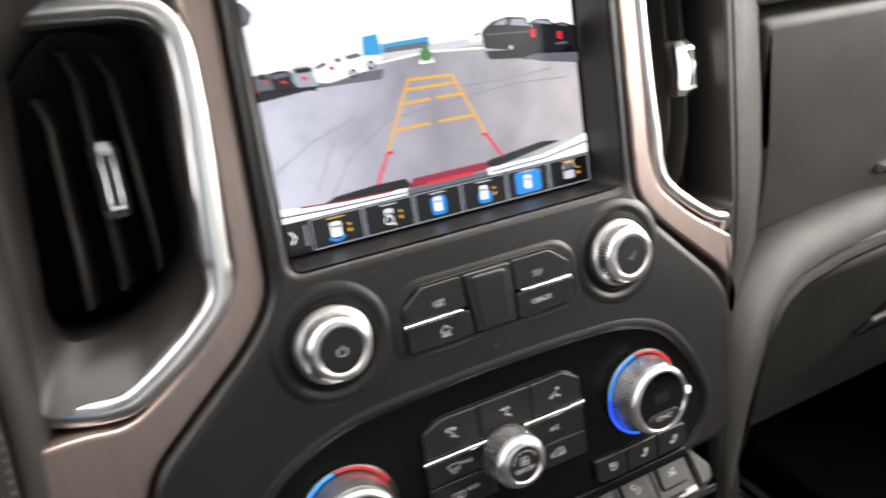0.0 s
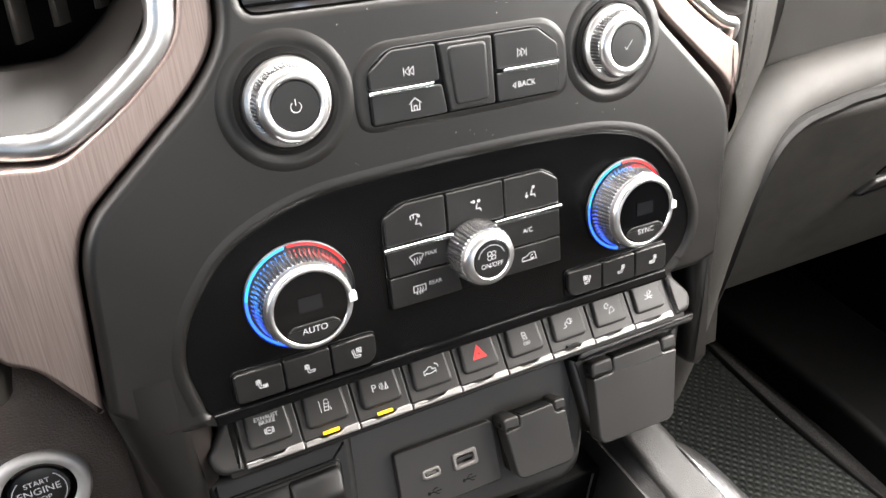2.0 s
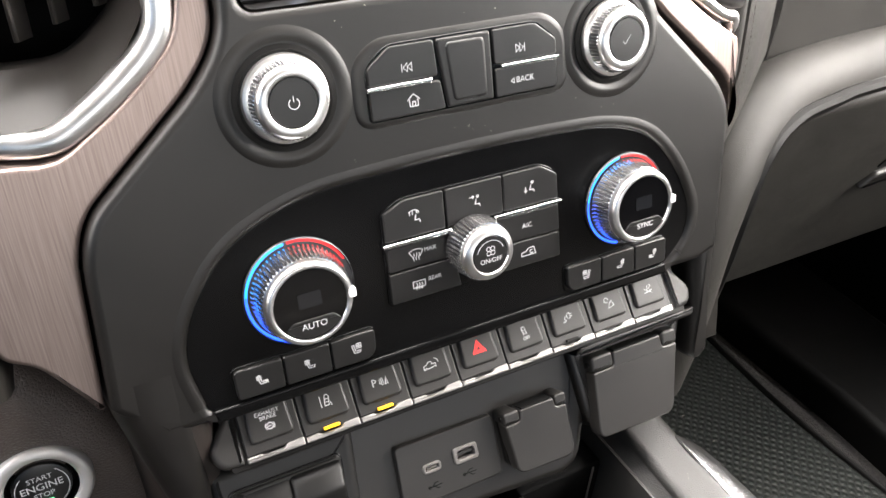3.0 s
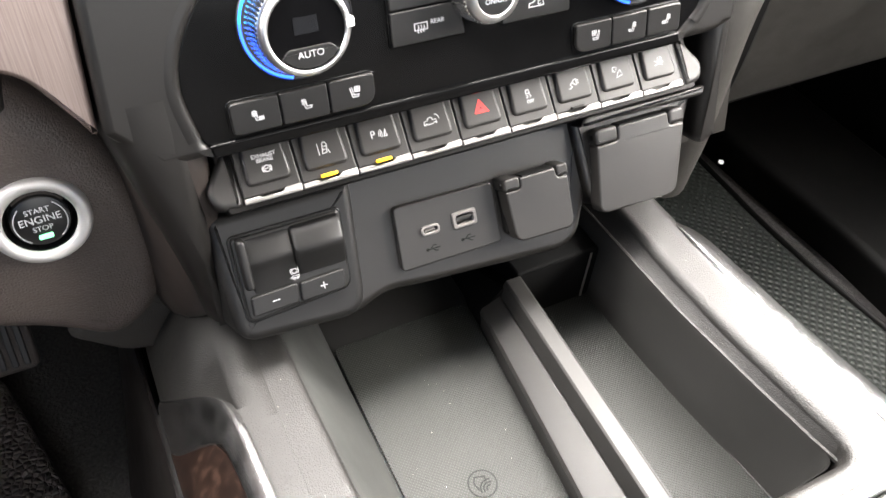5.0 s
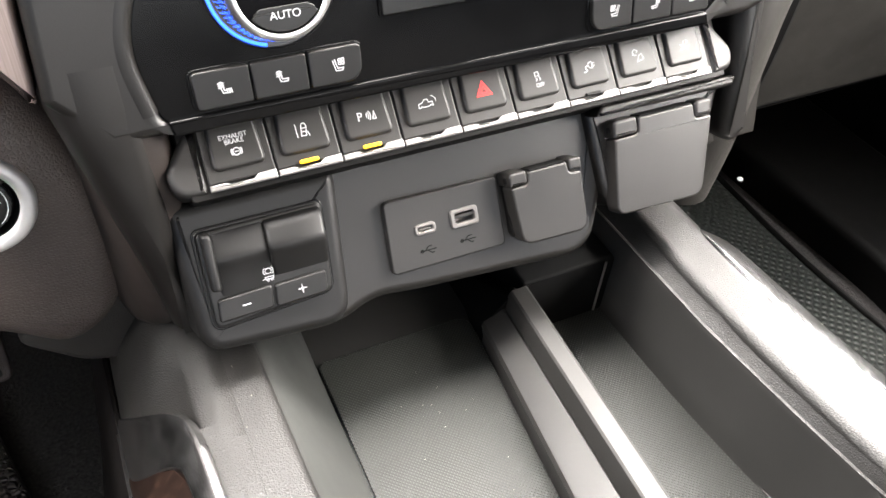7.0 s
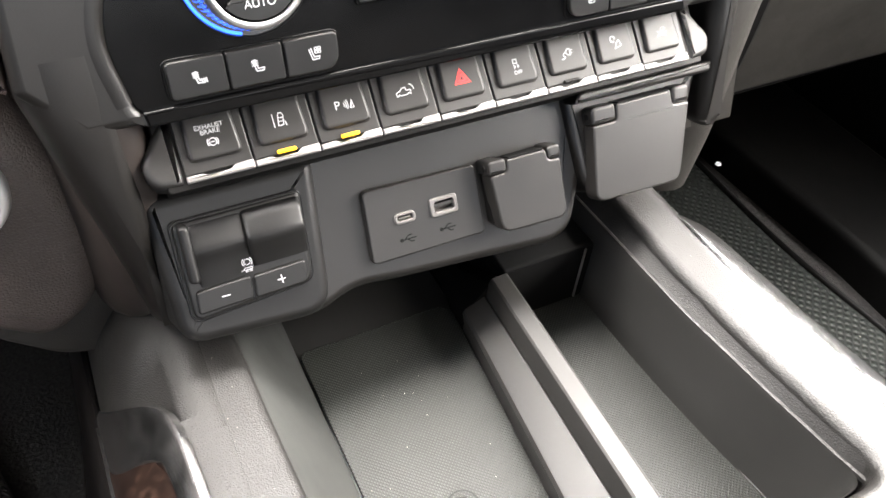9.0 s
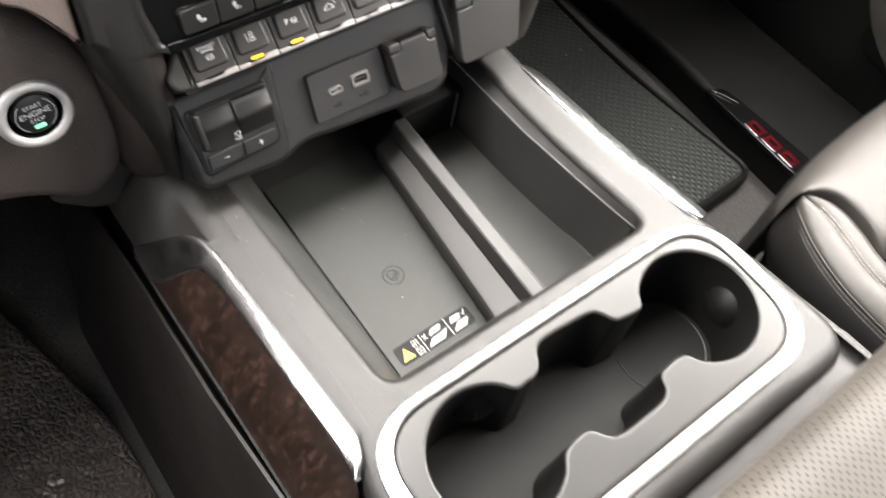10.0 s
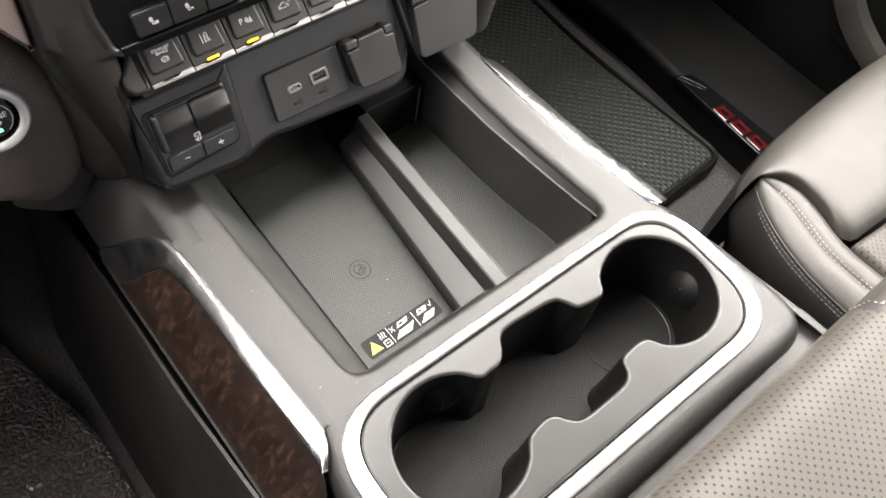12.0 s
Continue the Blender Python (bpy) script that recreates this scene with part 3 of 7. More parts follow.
def temperature_knob(label, u, text):
    k = thing("temperature_knob", label, "knob", STACK @ at(u, 0.0372, -0.0018), group="temperature knobs")
    part("base", revolve([(0.0262, -0.002), (0.0258, 0.0008), (0.0240, 0.0014), (0.0238, 0.0)], 64), PIANO, k)
    for nm, mt, a0, a1 in (("blue_light", BLUEGLOW, 172, 258), ("cyan_light", CYANGLOW, 99, 172), ("red_light", REDGLOW, 24, 96)):
        o, i = arc(0, 0, 0.0250, a0, a1, 30), arc(0, 0, 0.0236, a0, a1, 30)
        part(nm, plate(o + i[::-1], 0.0, 0.0016, 0.0004, seg=2), mt, k)
    # added glowing bands, no real lamps, for the coloured reflections on the knurling
    for nm, mt, a0, a1 in (("knurl_fill_glow", VIOLETGLOW, 96, 262), ("knurl_fill_glow", ROSEGLOW, 20, 92)):
        o, i = arc(0, 0, 0.0231, a0, a1, 30), arc(0, 0, 0.0226, a0, a1, 30)
        part(nm, plate(o + i[::-1], 0.0, 0.0008, 0.0001, seg=1), mt, k)
    part("trim_ring", revolve([(0.0258, 0.0002), (0.0257, 0.0018), (0.0253, 0.0021), (0.0250, 0.0014)], 96), GROOVE, k, smooth=60)
    part("flank", revolve([(0.0222, 0.0), (0.0222, 0.0012), (0.0218, 0.0018), (0.0197, 0.0132)], 96), GROOVE, k)
    part("knurling", knurling(0.0217, 0.0022, 0.0196, 0.0130, 64, 0.0010, 0.70), KNURL, k, "bright fine-ribbed grip", smooth=0)
    part("top_ring", revolve([(0.0198, 0.0126), (0.0200, 0.0136), (0.0197, 0.0158), (0.0188, 0.0174), (0.0174, 0.0178), (0.0166, 0.0172), (0.0166, 0.0160)], 96), SATIN, k, "bright satin ring", smooth=60)
    face = part("face", revolve([(0.0167, 0.0150), (0.0166, 0.0168), (0.0, 0.0172)], 64), GLASS_DARK, k)
    part("pointer", plate(box_outline(0.0172, -0.0019, 0.0208, 0.0023, 0.0006), 0.0148, 0.0180, 0.0005), PRINTW, k)
    part("key", plate(rounded([(0.0120, -0.0088), (0.0090, -0.0066), (-0.0090, -0.0066), (-0.0120, -0.0088)], 0.001) + arc(0, 0, 0.0158, 218, 322, 20), 0.0165, 0.0177, 0.0003), BUTTON, face)
    lettering(text, 0.0042, PRINT, face, at(0, -0.0096, 0.0181))
    part("readout", fills([box_outline(-0.0055, -0.001, 0.0050, 0.0060)], 0.01735), READOUT, face)
    return k


temperature_knob("driver temperature dial, chrome with a blue and red light ring", -0.0905, "AUTO")
temperature_knob("passenger temperature dial, chrome with a blue and red light ring", 0.0925, "SYNC")

fan = thing("fan_knob", "knurled chrome fan speed knob with black centre", "knob", STACK @ at(-0.0022, 0.0372, -0.001))
part("flank", revolve([(0.0150, -0.002), (0.0152, 0.0010), (0.0146, 0.0030), (0.0136, 0.0152)], 64), GROOVE, fan)
part("knurling", knurling(0.0146, 0.0032, 0.0136, 0.0150, 44, 0.0011, 0.74), KNURL, fan, "bright fine-ribbed grip", smooth=0)
part("top_ring", revolve([(0.0138, 0.0146), (0.0140, 0.0158), (0.0132, 0.0178), (0.0118, 0.0190), (0.0100, 0.0194), (0.0095, 0.0188), (0.0095, 0.0170)], 72), SATIN, fan, "bright satin ring", smooth=60)
fcap = part("cap", revolve([(0.0096, 0.0160), (0.0095, 0.0186), (0.0090, 0.0190), (0.0, 0.0191)], 48), BUTTON, fan)
lettering("ON/OFF", 0.0033, PRINT, fcap, at(0, -0.0028, 0.0194))
blades = [arc(dx, 0.0021 + dy, 0.0011, 0, 360, 12) for dx, dy in ((0.0011, 0.0011), (-0.0011, 0.0011), (0.0011, -0.0011), (-0.0011, -0.0011))]
part("fan_symbol", stroke(blades + [arc(0, 0, 0.0074, 20, 165)], 0.00035, 0.0194), PRINT, fcap)

# ---------------------------------------------------------------- audio keys
audio = thing("audio_key_panel", "black audio keys with slim chrome bars", "button panel", STACK @ at(0, 0, 0.0006))
part("frame", plate(rounded([(-0.0482, 0.1056), (-0.0482, 0.1300), (-0.0370, 0.1385), (0.0385, 0.1385), (0.0500, 0.1295), (0.0500, 0.1056)], [0.003, 0.006, 0.004, 0.004, 0.006, 0.003]), -0.003, 0.0004, 0.0003, seg=1), PIANO, audio)
for nm, pts in (("key", [(-0.0470, 0.1216), (-0.0470, 0.1294), (-0.0362, 0.1374), (-0.0150, 0.1374), (-0.0140, 0.1216)]), ("key", [(-0.0472, 0.1066), (-0.0472, 0.1196), (-0.0130, 0.1196), (-0.0112, 0.1066)]),
                ("key", [(0.0150, 0.1216), (0.0146, 0.1374), (0.0376, 0.1374), (0.0488, 0.1290), (0.0490, 0.1216)]), ("key", [(0.0152, 0.1066), (0.0150, 0.1196), (0.0490, 0.1196), (0.0488, 0.1066)])):
    part(nm, plate(rounded(pts, 0.0016), -0.001, 0.0018, 0.0007), BUTTON, audio)
part("blank_key", plate(rounded([(-0.0100, 0.1066), (-0.0138, 0.1374), (0.0134, 0.1374), (0.0140, 0.1066)], 0.0016), -0.001, 0.0020, 0.0012), BUTTON, audio)
part("key_cushion", plate(rounded([(-0.0072, 0.1088), (-0.0100, 0.1356), (0.0102, 0.1356), (0.0104, 0.1088)], 0.003), 0.001, 0.0028, 0.0014), BUTTON, audio)
for x0, x1 in ((-0.0482, -0.0172), (0.0182, 0.0492)):
    part("chrome_bar", plate(box_outline(x0, 0.1196, x1, 0.1214, 0.0006), 0.0, 0.0032, 0.0007), CHROME, audio, "slim chrome bar")


def skip(cx, cy, s):
    w, h = 0.0021, 0.0018
    a = [(cx, cy + h), (cx - s * w, cy), (cx, cy - h), (cx, cy + h)]
    b = [(x + s * w, y) for x, y in a]
    bar = [(cx - s * w * 1.25, cy - h), (cx - s * w * 1.25, cy + h)]
    return [a, b, bar]


part("skip_back_symbol", stroke(skip(-0.0285, 0.1276, 1), 0.0003, 0.0021), PRINT, audio)
part("skip_on_symbol", stroke(skip(0.0285, 0.1276, -1), 0.0003, 0.0021), PRINT, audio)
hx, hy = -0.0270, 0.1128
part("home_symbol", stroke([[(hx - 0.0030, hy + 0.0004), (hx, hy + 0.0030), (hx + 0.0030, hy + 0.0004)], [(hx - 0.0020, hy + 0.0006), (hx - 0.0020, hy - 0.0024), (hx + 0.0020, hy - 0.0024), (hx + 0.0020, hy + 0.0006)], [(hx - 0.0007, hy - 0.0024), (hx - 0.0007, hy - 0.0004), (hx + 0.0007, hy - 0.0004), (hx + 0.0007, hy - 0.0024)]], 0.0004, 0.0021), PRINT, audio)
lettering("BACK", 0.0038, PRINT, audio, at(0.0308, 0.1131, 0.0021))
part("back_arrow", stroke([[(0.0248, 0.1143), (0.0232, 0.1131), (0.0248, 0.1119), (0.0248, 0.1143)]], 0.0003, 0.0021), PRINT, audio)

# ---------------------------------------------------------------- climate keys
clim = thing("climate_key_panel", "black climate keys split by a chrome bar", "button panel", STACK @ at(0, 0, -0.0018))
part("frame", plate(rounded([(-0.0488, 0.0158), (-0.0484, 0.0640), (-0.0372, 0.0690), (0.0395, 0.0690), (0.0492, 0.0630), (0.0500, 0.0158)], [0.002, 0.007, 0.004, 0.004, 0.007, 0.002]), -0.003, 0.0012, 0.0005), PIANO, clim)
for pts in ([(-0.0474, 0.0490), (-0.0472, 0.0632), (-0.0366, 0.0680), (-0.0160, 0.0680), (-0.0160, 0.0490)], [(-0.0150, 0.0490), (-0.0150, 0.0680), (0.0160, 0.0680), (0.0160, 0.0490)], [(0.0170, 0.0490), (0.0170, 0.0680), (0.0390, 0.0680), (0.0482, 0.0622), (0.0484, 0.0490)],
            [(-0.0476, 0.0334), (-0.0476, 0.0456), (-0.0130, 0.0456), (-0.0130, 0.0334)], [(-0.0478, 0.0168), (-0.0477, 0.0326), (-0.0130, 0.0326), (-0.0100, 0.0168)], [(0.0120, 0.0314), (0.0120, 0.0456), (0.0486, 0.0456), (0.0488, 0.0314)], [(0.0100, 0.0168), (0.0120, 0.0306), (0.0488, 0.0306), (0.0490, 0.0168)]):
    part("key", plate(rounded(pts, 0.0012), 0.0, 0.0026, 0.0006), BUTTON, clim)
for x0, x1 in ((-0.0492, -0.0130), (0.0105, 0.0500)):
    part("chrome_bar", plate(box_outline(x0, 0.0462, x1, 0.0484, 0.0006), 0.0, 0.0040, 0.0008), CHROME, clim, "slim chrome bar")


def sitter(cx, cy, arrow):
    """A seated figure sign reduced to a head dot, a back and a seat line, with the air's arrow."""
    out = [arc(cx + 0.0010, cy + 0.0022, 0.0006, 0, 360, 10), [(cx + 0.0002, cy + 0.0010), (cx - 0.0006, cy - 0.0016), (cx + 0.0016, cy - 0.0016), (cx + 0.0022, cy - 0.0032)]]
    if arrow == "face":
        out += [[(cx - 0.0036, cy + 0.0022), (cx - 0.0012, cy + 0.0022)], [(cx - 0.0020, cy + 0.0030), (cx - 0.0011, cy + 0.0022), (cx - 0.0020, cy + 0.0014)]]
    elif arrow == "feet":
        out += [[(cx - 0.0030, cy + 0.0004), (cx - 0.0030, cy - 0.0024)], [(cx - 0.0038, cy - 0.0014), (cx - 0.0030, cy - 0.0026), (cx - 0.0022, cy - 0.0014)]]
    else:
        out += [arc(cx - 0.0010, cy - 0.0006, 0.0040, 50, 130, 8), [(cx - 0.0030, cy + 0.0010), (cx - 0.0030, cy + 0.0030)], [(cx - 0.0016, cy + 0.0012), (cx - 0.0016, cy + 0.0034)]]
    return out


def defrost(cx, cy, box):
    frame_ = [(cx - 0.0032, cy + 0.0020), (cx + 0.0032, cy + 0.0020), (cx + 0.0032, cy - 0.0012), (cx - 0.0032, cy - 0.0012), (cx - 0.0032, cy + 0.0020)] if box else [(cx - 0.0018, cy - 0.0010), (cx - 0.0036, cy + 0.0018)] + arc(cx, cy - 0.0030, 0.0061, 126, 54, 8) + [(cx + 0.0018, cy - 0.0010)]
    return [frame_] + [[(cx + dx, cy + 0.0010), (cx + dx + 0.0004, cy), (cx + dx - 0.0004, cy - 0.0012), (cx + dx, cy - 0.0026)] for dx in (-0.0014, 0.0, 0.0014)]


for nm, ls in (("windscreen_and_feet_symbol", sitter(-0.0312, 0.0588, "both")), ("face_vent_symbol", sitter(0.0010, 0.0588, "face")), ("foot_vent_symbol", sitter(0.0322, 0.0588, "feet")), ("defrost_symbol", defrost(-0.0330, 0.0396, False)), ("rear_defrost_symbol", defrost(-0.0330, 0.0240, True)),
               ("recirculation_symbol", [[(0.0252, 0.0224), (0.0252, 0.0242), (0.0276, 0.0246), (0.0296, 0.0262), (0.0326, 0.0262), (0.0336, 0.0224), (0.0252, 0.0224)], arc(0.0312, 0.0240, 0.0010, 60, 330, 8)])):
    part(nm, stroke(ls, 0.00042, 0.0029), PRINT, clim)
lettering("MAX", 0.0030, PRINT, clim, at(-0.0255, 0.0412, 0.0029))
lettering("REAR", 0.0030, PRINT, clim, at(-0.0245, 0.0256, 0.0029))
lettering("A/C", 0.0036, PRINT, clim, at(0.0292, 0.0388, 0.0029))


# ---------------------------------------------------------------- seat heating keys
def seat_glyph(cx, cy, mode, flip=1):
    s = [[(cx - flip * 0.0018, cy + 0.0030), (cx - flip * 0.0006, cy - 0.0014), (cx + flip * 0.0022, cy - 0.0014), (cx + flip * 0.0018, cy - 0.0026), (cx - flip * 0.0014, cy - 0.0026), (cx - flip * 0.0028, cy + 0.0026)]]
    if mode in ("both", "back"):
        s += [[(cx - flip * 0.0034, cy + d), (cx - flip * 0.0020, cy + d + 0.0004), (cx - flip * 0.0004, cy + d)] for d in (0.0000, 0.0010, 0.0020)]
    if mode == "both":
        s += [[(cx + flip * d, cy - 0.0006), (cx + flip * (d + 0.0003), cy - 0.0030)] for d in (0.0004, 0.0014, 0.0024)]
    if mode == "fan":
        s += [arc(cx + flip * (0.0014 + dx), cy + 0.0016 + dy, 0.0007, 0, 360, 10) for dx in (-0.0008, 0.0008) for dy in (-0.0008, 0.0008)]
    return s


def seat_keys(label, x0, x1, flip, order):
    k = thing("seat_heating_keys", label, "button panel", STACK @ at(0, 0, -0.0018), group="seat heating key strips")
    w = (x1 - x0) / 3
    part("frame", plate(rounded([(x0 - 0.001, -0.0078), (x0 - 0.001, 0.0088), (x1 + 0.001, 0.0088), (x1 + 0.001, -0.0078)], 0.004), -0.003, 0.0006, 0.0004), PIANO, k)
    for i in range(3):
        a, b = x0 + i * w + 0.0003, x0 + (i + 1) * w - 0.0003
        rad = [0.0014] * 4
        if i == 0:
            rad[0], rad[3] = (0.0025, 0.0025) if flip > 0 else (0.007, 0.002)
        if i == 2:
            rad[1], rad[2] = (0.008, 0.002) if flip > 0 else (0.0025, 0.0025)
        key = part("key", plate(rounded([(a, -0.0070), (b, -0.0070), (b, 0.0080), (a, 0.0080)], rad), 0.0, 0.0030, 0.0008), BUTTON, k)
        part("seat_symbol", stroke([[((a + b) / 2 + 0.001 + (x - (a + b) / 2 - 0.001) * 0.85, 0.0008 + (y - 0.0008) * 0.85) for x, y in l] for l in seat_glyph((a + b) / 2 + 0.001, 0.0008, order[i], flip)], 0.00040, 0.00325), PRINT, key)
    return k


seat_keys("black driver seat heating and cooling keys", -0.1272, -0.0585, 1, ("both", "back", "fan"))
seat_keys("black passenger seat heating and cooling keys", 0.0530, 0.1212, -1, ("fan", "back", "both"))

# ---------------------------------------------------------------- switch bank
bank = thing("switch_bank", "row of nine grey rocker switches with chrome lower edges", "switch panel", STACK @ at(0, -0.0265, -0.0065) @ Matrix.Rotation(radians(-30), 4, "X"))
part("carrier", plate(box_outline(-0.137, -0.019, 0.137, 0.0135, 0.002), -0.02, -0.0012, 0.0006), BLACK, bank)
for s in (-1, 1):
    q = [(s * 0.1296, -0.0172), (s * 0.1296, 0.0120), (s * 0.1345, 0.0090), (s * 0.1450, -0.0060), (s * 0.1420, -0.0160)]
    part("end_cap", plate(rounded(q, [0.002, 0.002, 0.003, 0.004, 0.005]), -0.02, 0.0002, 0.003, seg=4), SWITCH, bank)
PITCH = 0.02855


def switch(i, lit=None):
    u = (i - 4) * PITCH - 0.0008
    w = PITCH / 2 - 0.0004
    sw = part("switch", plate(box_outline(u - w, -0.0135, u + w, 0.0135, 0.0008), -0.006, 0.0, 0.0006), SWITCH, bank)
    part("cushion", plate(rounded([(u - w + 0.0030, -0.0088), (u + w - 0.0030, -0.0088), (u + w - 0.0040, 0.0128), (u - w + 0.0040, 0.0128)], [0.003, 0.003, 0.0018, 0.0018]), -0.001, 0.0019, 0.0016, seg=4, flare=0.0006), SWITCH, sw)
    strip = rounded([(u - w, -0.0166), (u + w, -0.0166), (u + w, -0.0128), (u + 0.0062, -0.0130), (u + 0.0042, -0.0146), (u - 0.0052, -0.0148), (u - 0.0072, -0.0138), (u - w, -0.0139)], 0.0004)
    part("chrome_edge", plate(strip, -0.006, 0.0010, 0.0006), EDGE, sw, "satin chrome lower edge")
    if lit is not None:
        part("indicator", plate(box_outline(u - 0.0044, -0.0134, u + 0.0038, -0.0119, 0.0005), -0.002, 0.0014, 0.0003), lit, sw)
    return sw, u


GLY = 0.0021
for i in range(9):
    sw, u = switch(i, AMBER if i in (1, 2) else BLACK if i == 6 else None)
    cy = 0.0
    if i == 0:
        lettering("EXHAUST\nBRAKE", 0.0027, PRINT, sw, at(u, 0.0028, GLY))
        ls = [arc(u, -0.0030, 0.0018, 0, 360), arc(u, -0.0030, 0.0026, 140, 220, 6), arc(u, -0.0030, 0.0026, -40, 40, 6), [(u - 0.001, -0.003), (u + 0.001, -0.003)]]
    elif i == 1:
        ls = [[(u - 0.0032, -0.0034), (u - 0.0032, 0.0034)], [(u + 0.0030, -0.0034), (u + 0.0024, -0.0010)], [(u - 0.0012, -0.0028), (u - 0.0004, 0.0022), (u + 0.0002, 0.0034), (u + 0.0014, 0.0034), (u + 0.0022, 0.0020), (u + 0.0014, -0.0028), (u - 0.0012, -0.0028)], [(u - 0.0006, 0.0010), (u + 0.0018, 0.0010)], [(u - 0.0010, -0.0008), (u + 0.0016, -0.0008)]]
    elif i == 2:
        lettering("P", 0.0053, PRINT, sw, at(u - 0.0030, 0.0, GLY))
        ls = [arc(u - 0.0016, 0.0, r, -38, 38, 6) for r in (0.0018, 0.0028, 0.0038)] + [[(u + 0.0030, -0.0020), (u + 0.0050, -0.0020), (u + 0.0044, 0.0020), (u + 0.0030, -0.0020)], [(u + 0.0036, -0.0014), (u + 0.0043, 0.0008)]]
    elif i == 3:
        ls = [[(u - 0.0048, -0.0022), (u - 0.0046, -0.0002), (u - 0.0024, 0.0004), (u - 0.0012, 0.0018), (u + 0.0008, 0.0018), (u + 0.0010, 0.0002), (u + 0.0034, 0.0002), (u + 0.0034, -0.0020), (u + 0.0024, -0.0012), (u + 0.0012, -0.0020), (u - 0.0022, -0.0022), (u - 0.0032, -0.0014), (u - 0.0040, -0.0024), (u - 0.0048, -0.0022)], arc(u + 0.0028, 0.0006, 0.0026, -10, 80, 6)]
    elif i == 4:
        tri = [[(u - r, -0.55 * r - 0.0003), (u + r, -0.55 * r - 0.0003), (u, 1.15 * r - 0.0003), (u - r, -0.55 * r - 0.0003)] for r in (0.0036, 0.0018)]
        part("hazard_triangle", stroke(tri, 0.0008, GLY), REDPRINT, sw, "red warning triangle")
        ls = []
    elif i == 5:
        lettering("OFF", 0.0026, PRINT, sw, at(u + 0.0006, -0.0034, GLY))
        ls = [[(u - 0.0014, 0.0012), (u - 0.0012, 0.0034), (u + 0.0010, 0.0034), (u + 0.0012, 0.0012), (u - 0.0014, 0.0012)], [(u - 0.0014, 0.0004), (u - 0.0002, -0.0006), (u - 0.0014, -0.0016)], [(u + 0.0008, 0.0004), (u + 0.0018, -0.0006), (u + 0.0008, -0.0016)]]
    elif i == 6:
        ls = [arc(u + 0.0014, 0.0008, 0.0018, 90, 270, 8) + [(u + 0.0022, -0.0010), (u + 0.0022, 0.0026), (u + 0.0014, 0.0026)], [(u + 0.0022, 0.0016), (u + 0.0040, 0.0018)], [(u + 0.0022, 0.0000), (u + 0.0040, 0.0002)], [(u - 0.0004, 0.0006), (u - 0.0018, 0.0006), (u - 0.0026, -0.0006), (u - 0.0014, -0.0018), (u - 0.0026, -0.0028), (u - 0.0042, -0.0026)]]
    elif i == 7:
        ls = [[(u - 0.0010, -0.0034), (u + 0.0038, -0.0022), (u + 0.0026, 0.0012), (u + 0.0006, -0.0002), (u - 0.0010, -0.0034)], arc(u - 0.0014, 0.0022, 0.0017, 30, 300, 10), [(u - 0.0006, 0.0020), (u + 0.0006, 0.0030)], [(u - 0.0036, 0.0008), (u - 0.0026, 0.0020)]]
    else:
        ls = [[(u - 0.0036, -0.0022), (u + 0.0036, -0.0004)], [(u - 0.0030, 0.0010), (u - 0.0006, -0.0006), (u + 0.0026, -0.0026)], [(u + 0.0002, 0.0030), (u - 0.0006, -0.0002)], [(u + 0.0008, 0.0004), (u + 0.0030, 0.0020), (u + 0.0016, 0.0034)]]
    if ls:
        part("symbol", stroke([[(u + (x - u) * 0.84, y * 0.84) for x, y in l] for l in ls], 0.00038, GLY), PRINT, sw)

# ---------------------------------------------------------------- trailer brake control
brake = thing("trailer_brake_control", "black trailer brake slider with plus and minus keys", "switch panel", LOWF @ at(0, 0, 0.0015))
part("frame", plate(rounded([(-0.1410, 0.0285), (-0.1420, -0.0150), (-0.1390, -0.0180), (-0.0880, -0.0150), (-0.0850, -0.0115), (-0.0822, 0.0285)], 0.004), -0.004, 0.0006, 0.0005), PIANO, brake)
part("rim", plate(rounded([(-0.1404, 0.0278), (-0.1413, -0.0146), (-0.1386, -0.0173), (-0.0882, -0.0143), (-0.0857, -0.0112), (-0.0829, 0.0278)], 0.0042), 0.0, 0.0014, 0.0007, [rounded([(-0.1392, 0.0268), (-0.1400, -0.0138), (-0.1378, -0.0160), (-0.0888, -0.0131), (-0.0868, -0.0106), (-0.0842, 0.0268)], 0.0036)]), BRAKE, brake)
part("body", plate(rounded([(-0.1391, 0.0267), (-0.1404, -0.0142), (-0.1380, -0.0166), (-0.0884, -0.0136), (-0.0864, -0.0110), (-0.0836, 0.0272)], 0.003), 0.0, 0.0022, 0.0012), BRAKE, brake)


def hood(x0, x1, lift, low):
    """A finger hood: a flat front that leans out from the keys, a soft brow and a top that runs back."""
    prof = [(low, -0.002), (low, 0.0024), (0.0060, 0.0038 + lift * 0.4), (0.0105, 0.0056 + lift), (0.0128, 0.0065 + lift), (0.0142, 0.0067 + lift), (0.0156, 0.0064 + lift), (0.0175, 0.0055 + lift), (0.0212, 0.0042 + lift), (0.0240, 0.0030 + lift * 0.8), (0.0256, 0.0018 + lift * 0.5), (0.0262, -0.002)]
    out = []
    for x, f in ((x0, 0.80), (x0 + 0.0006, 0.93), (x0 + 0.0018, 1.0), (x1 - 0.0018, 1.0), (x1 - 0.0006, 0.93), (x1, 0.80)):
        out.append([(x + (x1 - x0) * 0.02 * (y > 0.02), 0.013 + (y - 0.013) * (0.6 + 0.4 * f), n * f if n > 0 else n) for y, n in prof])
    return loft(out, True, True)


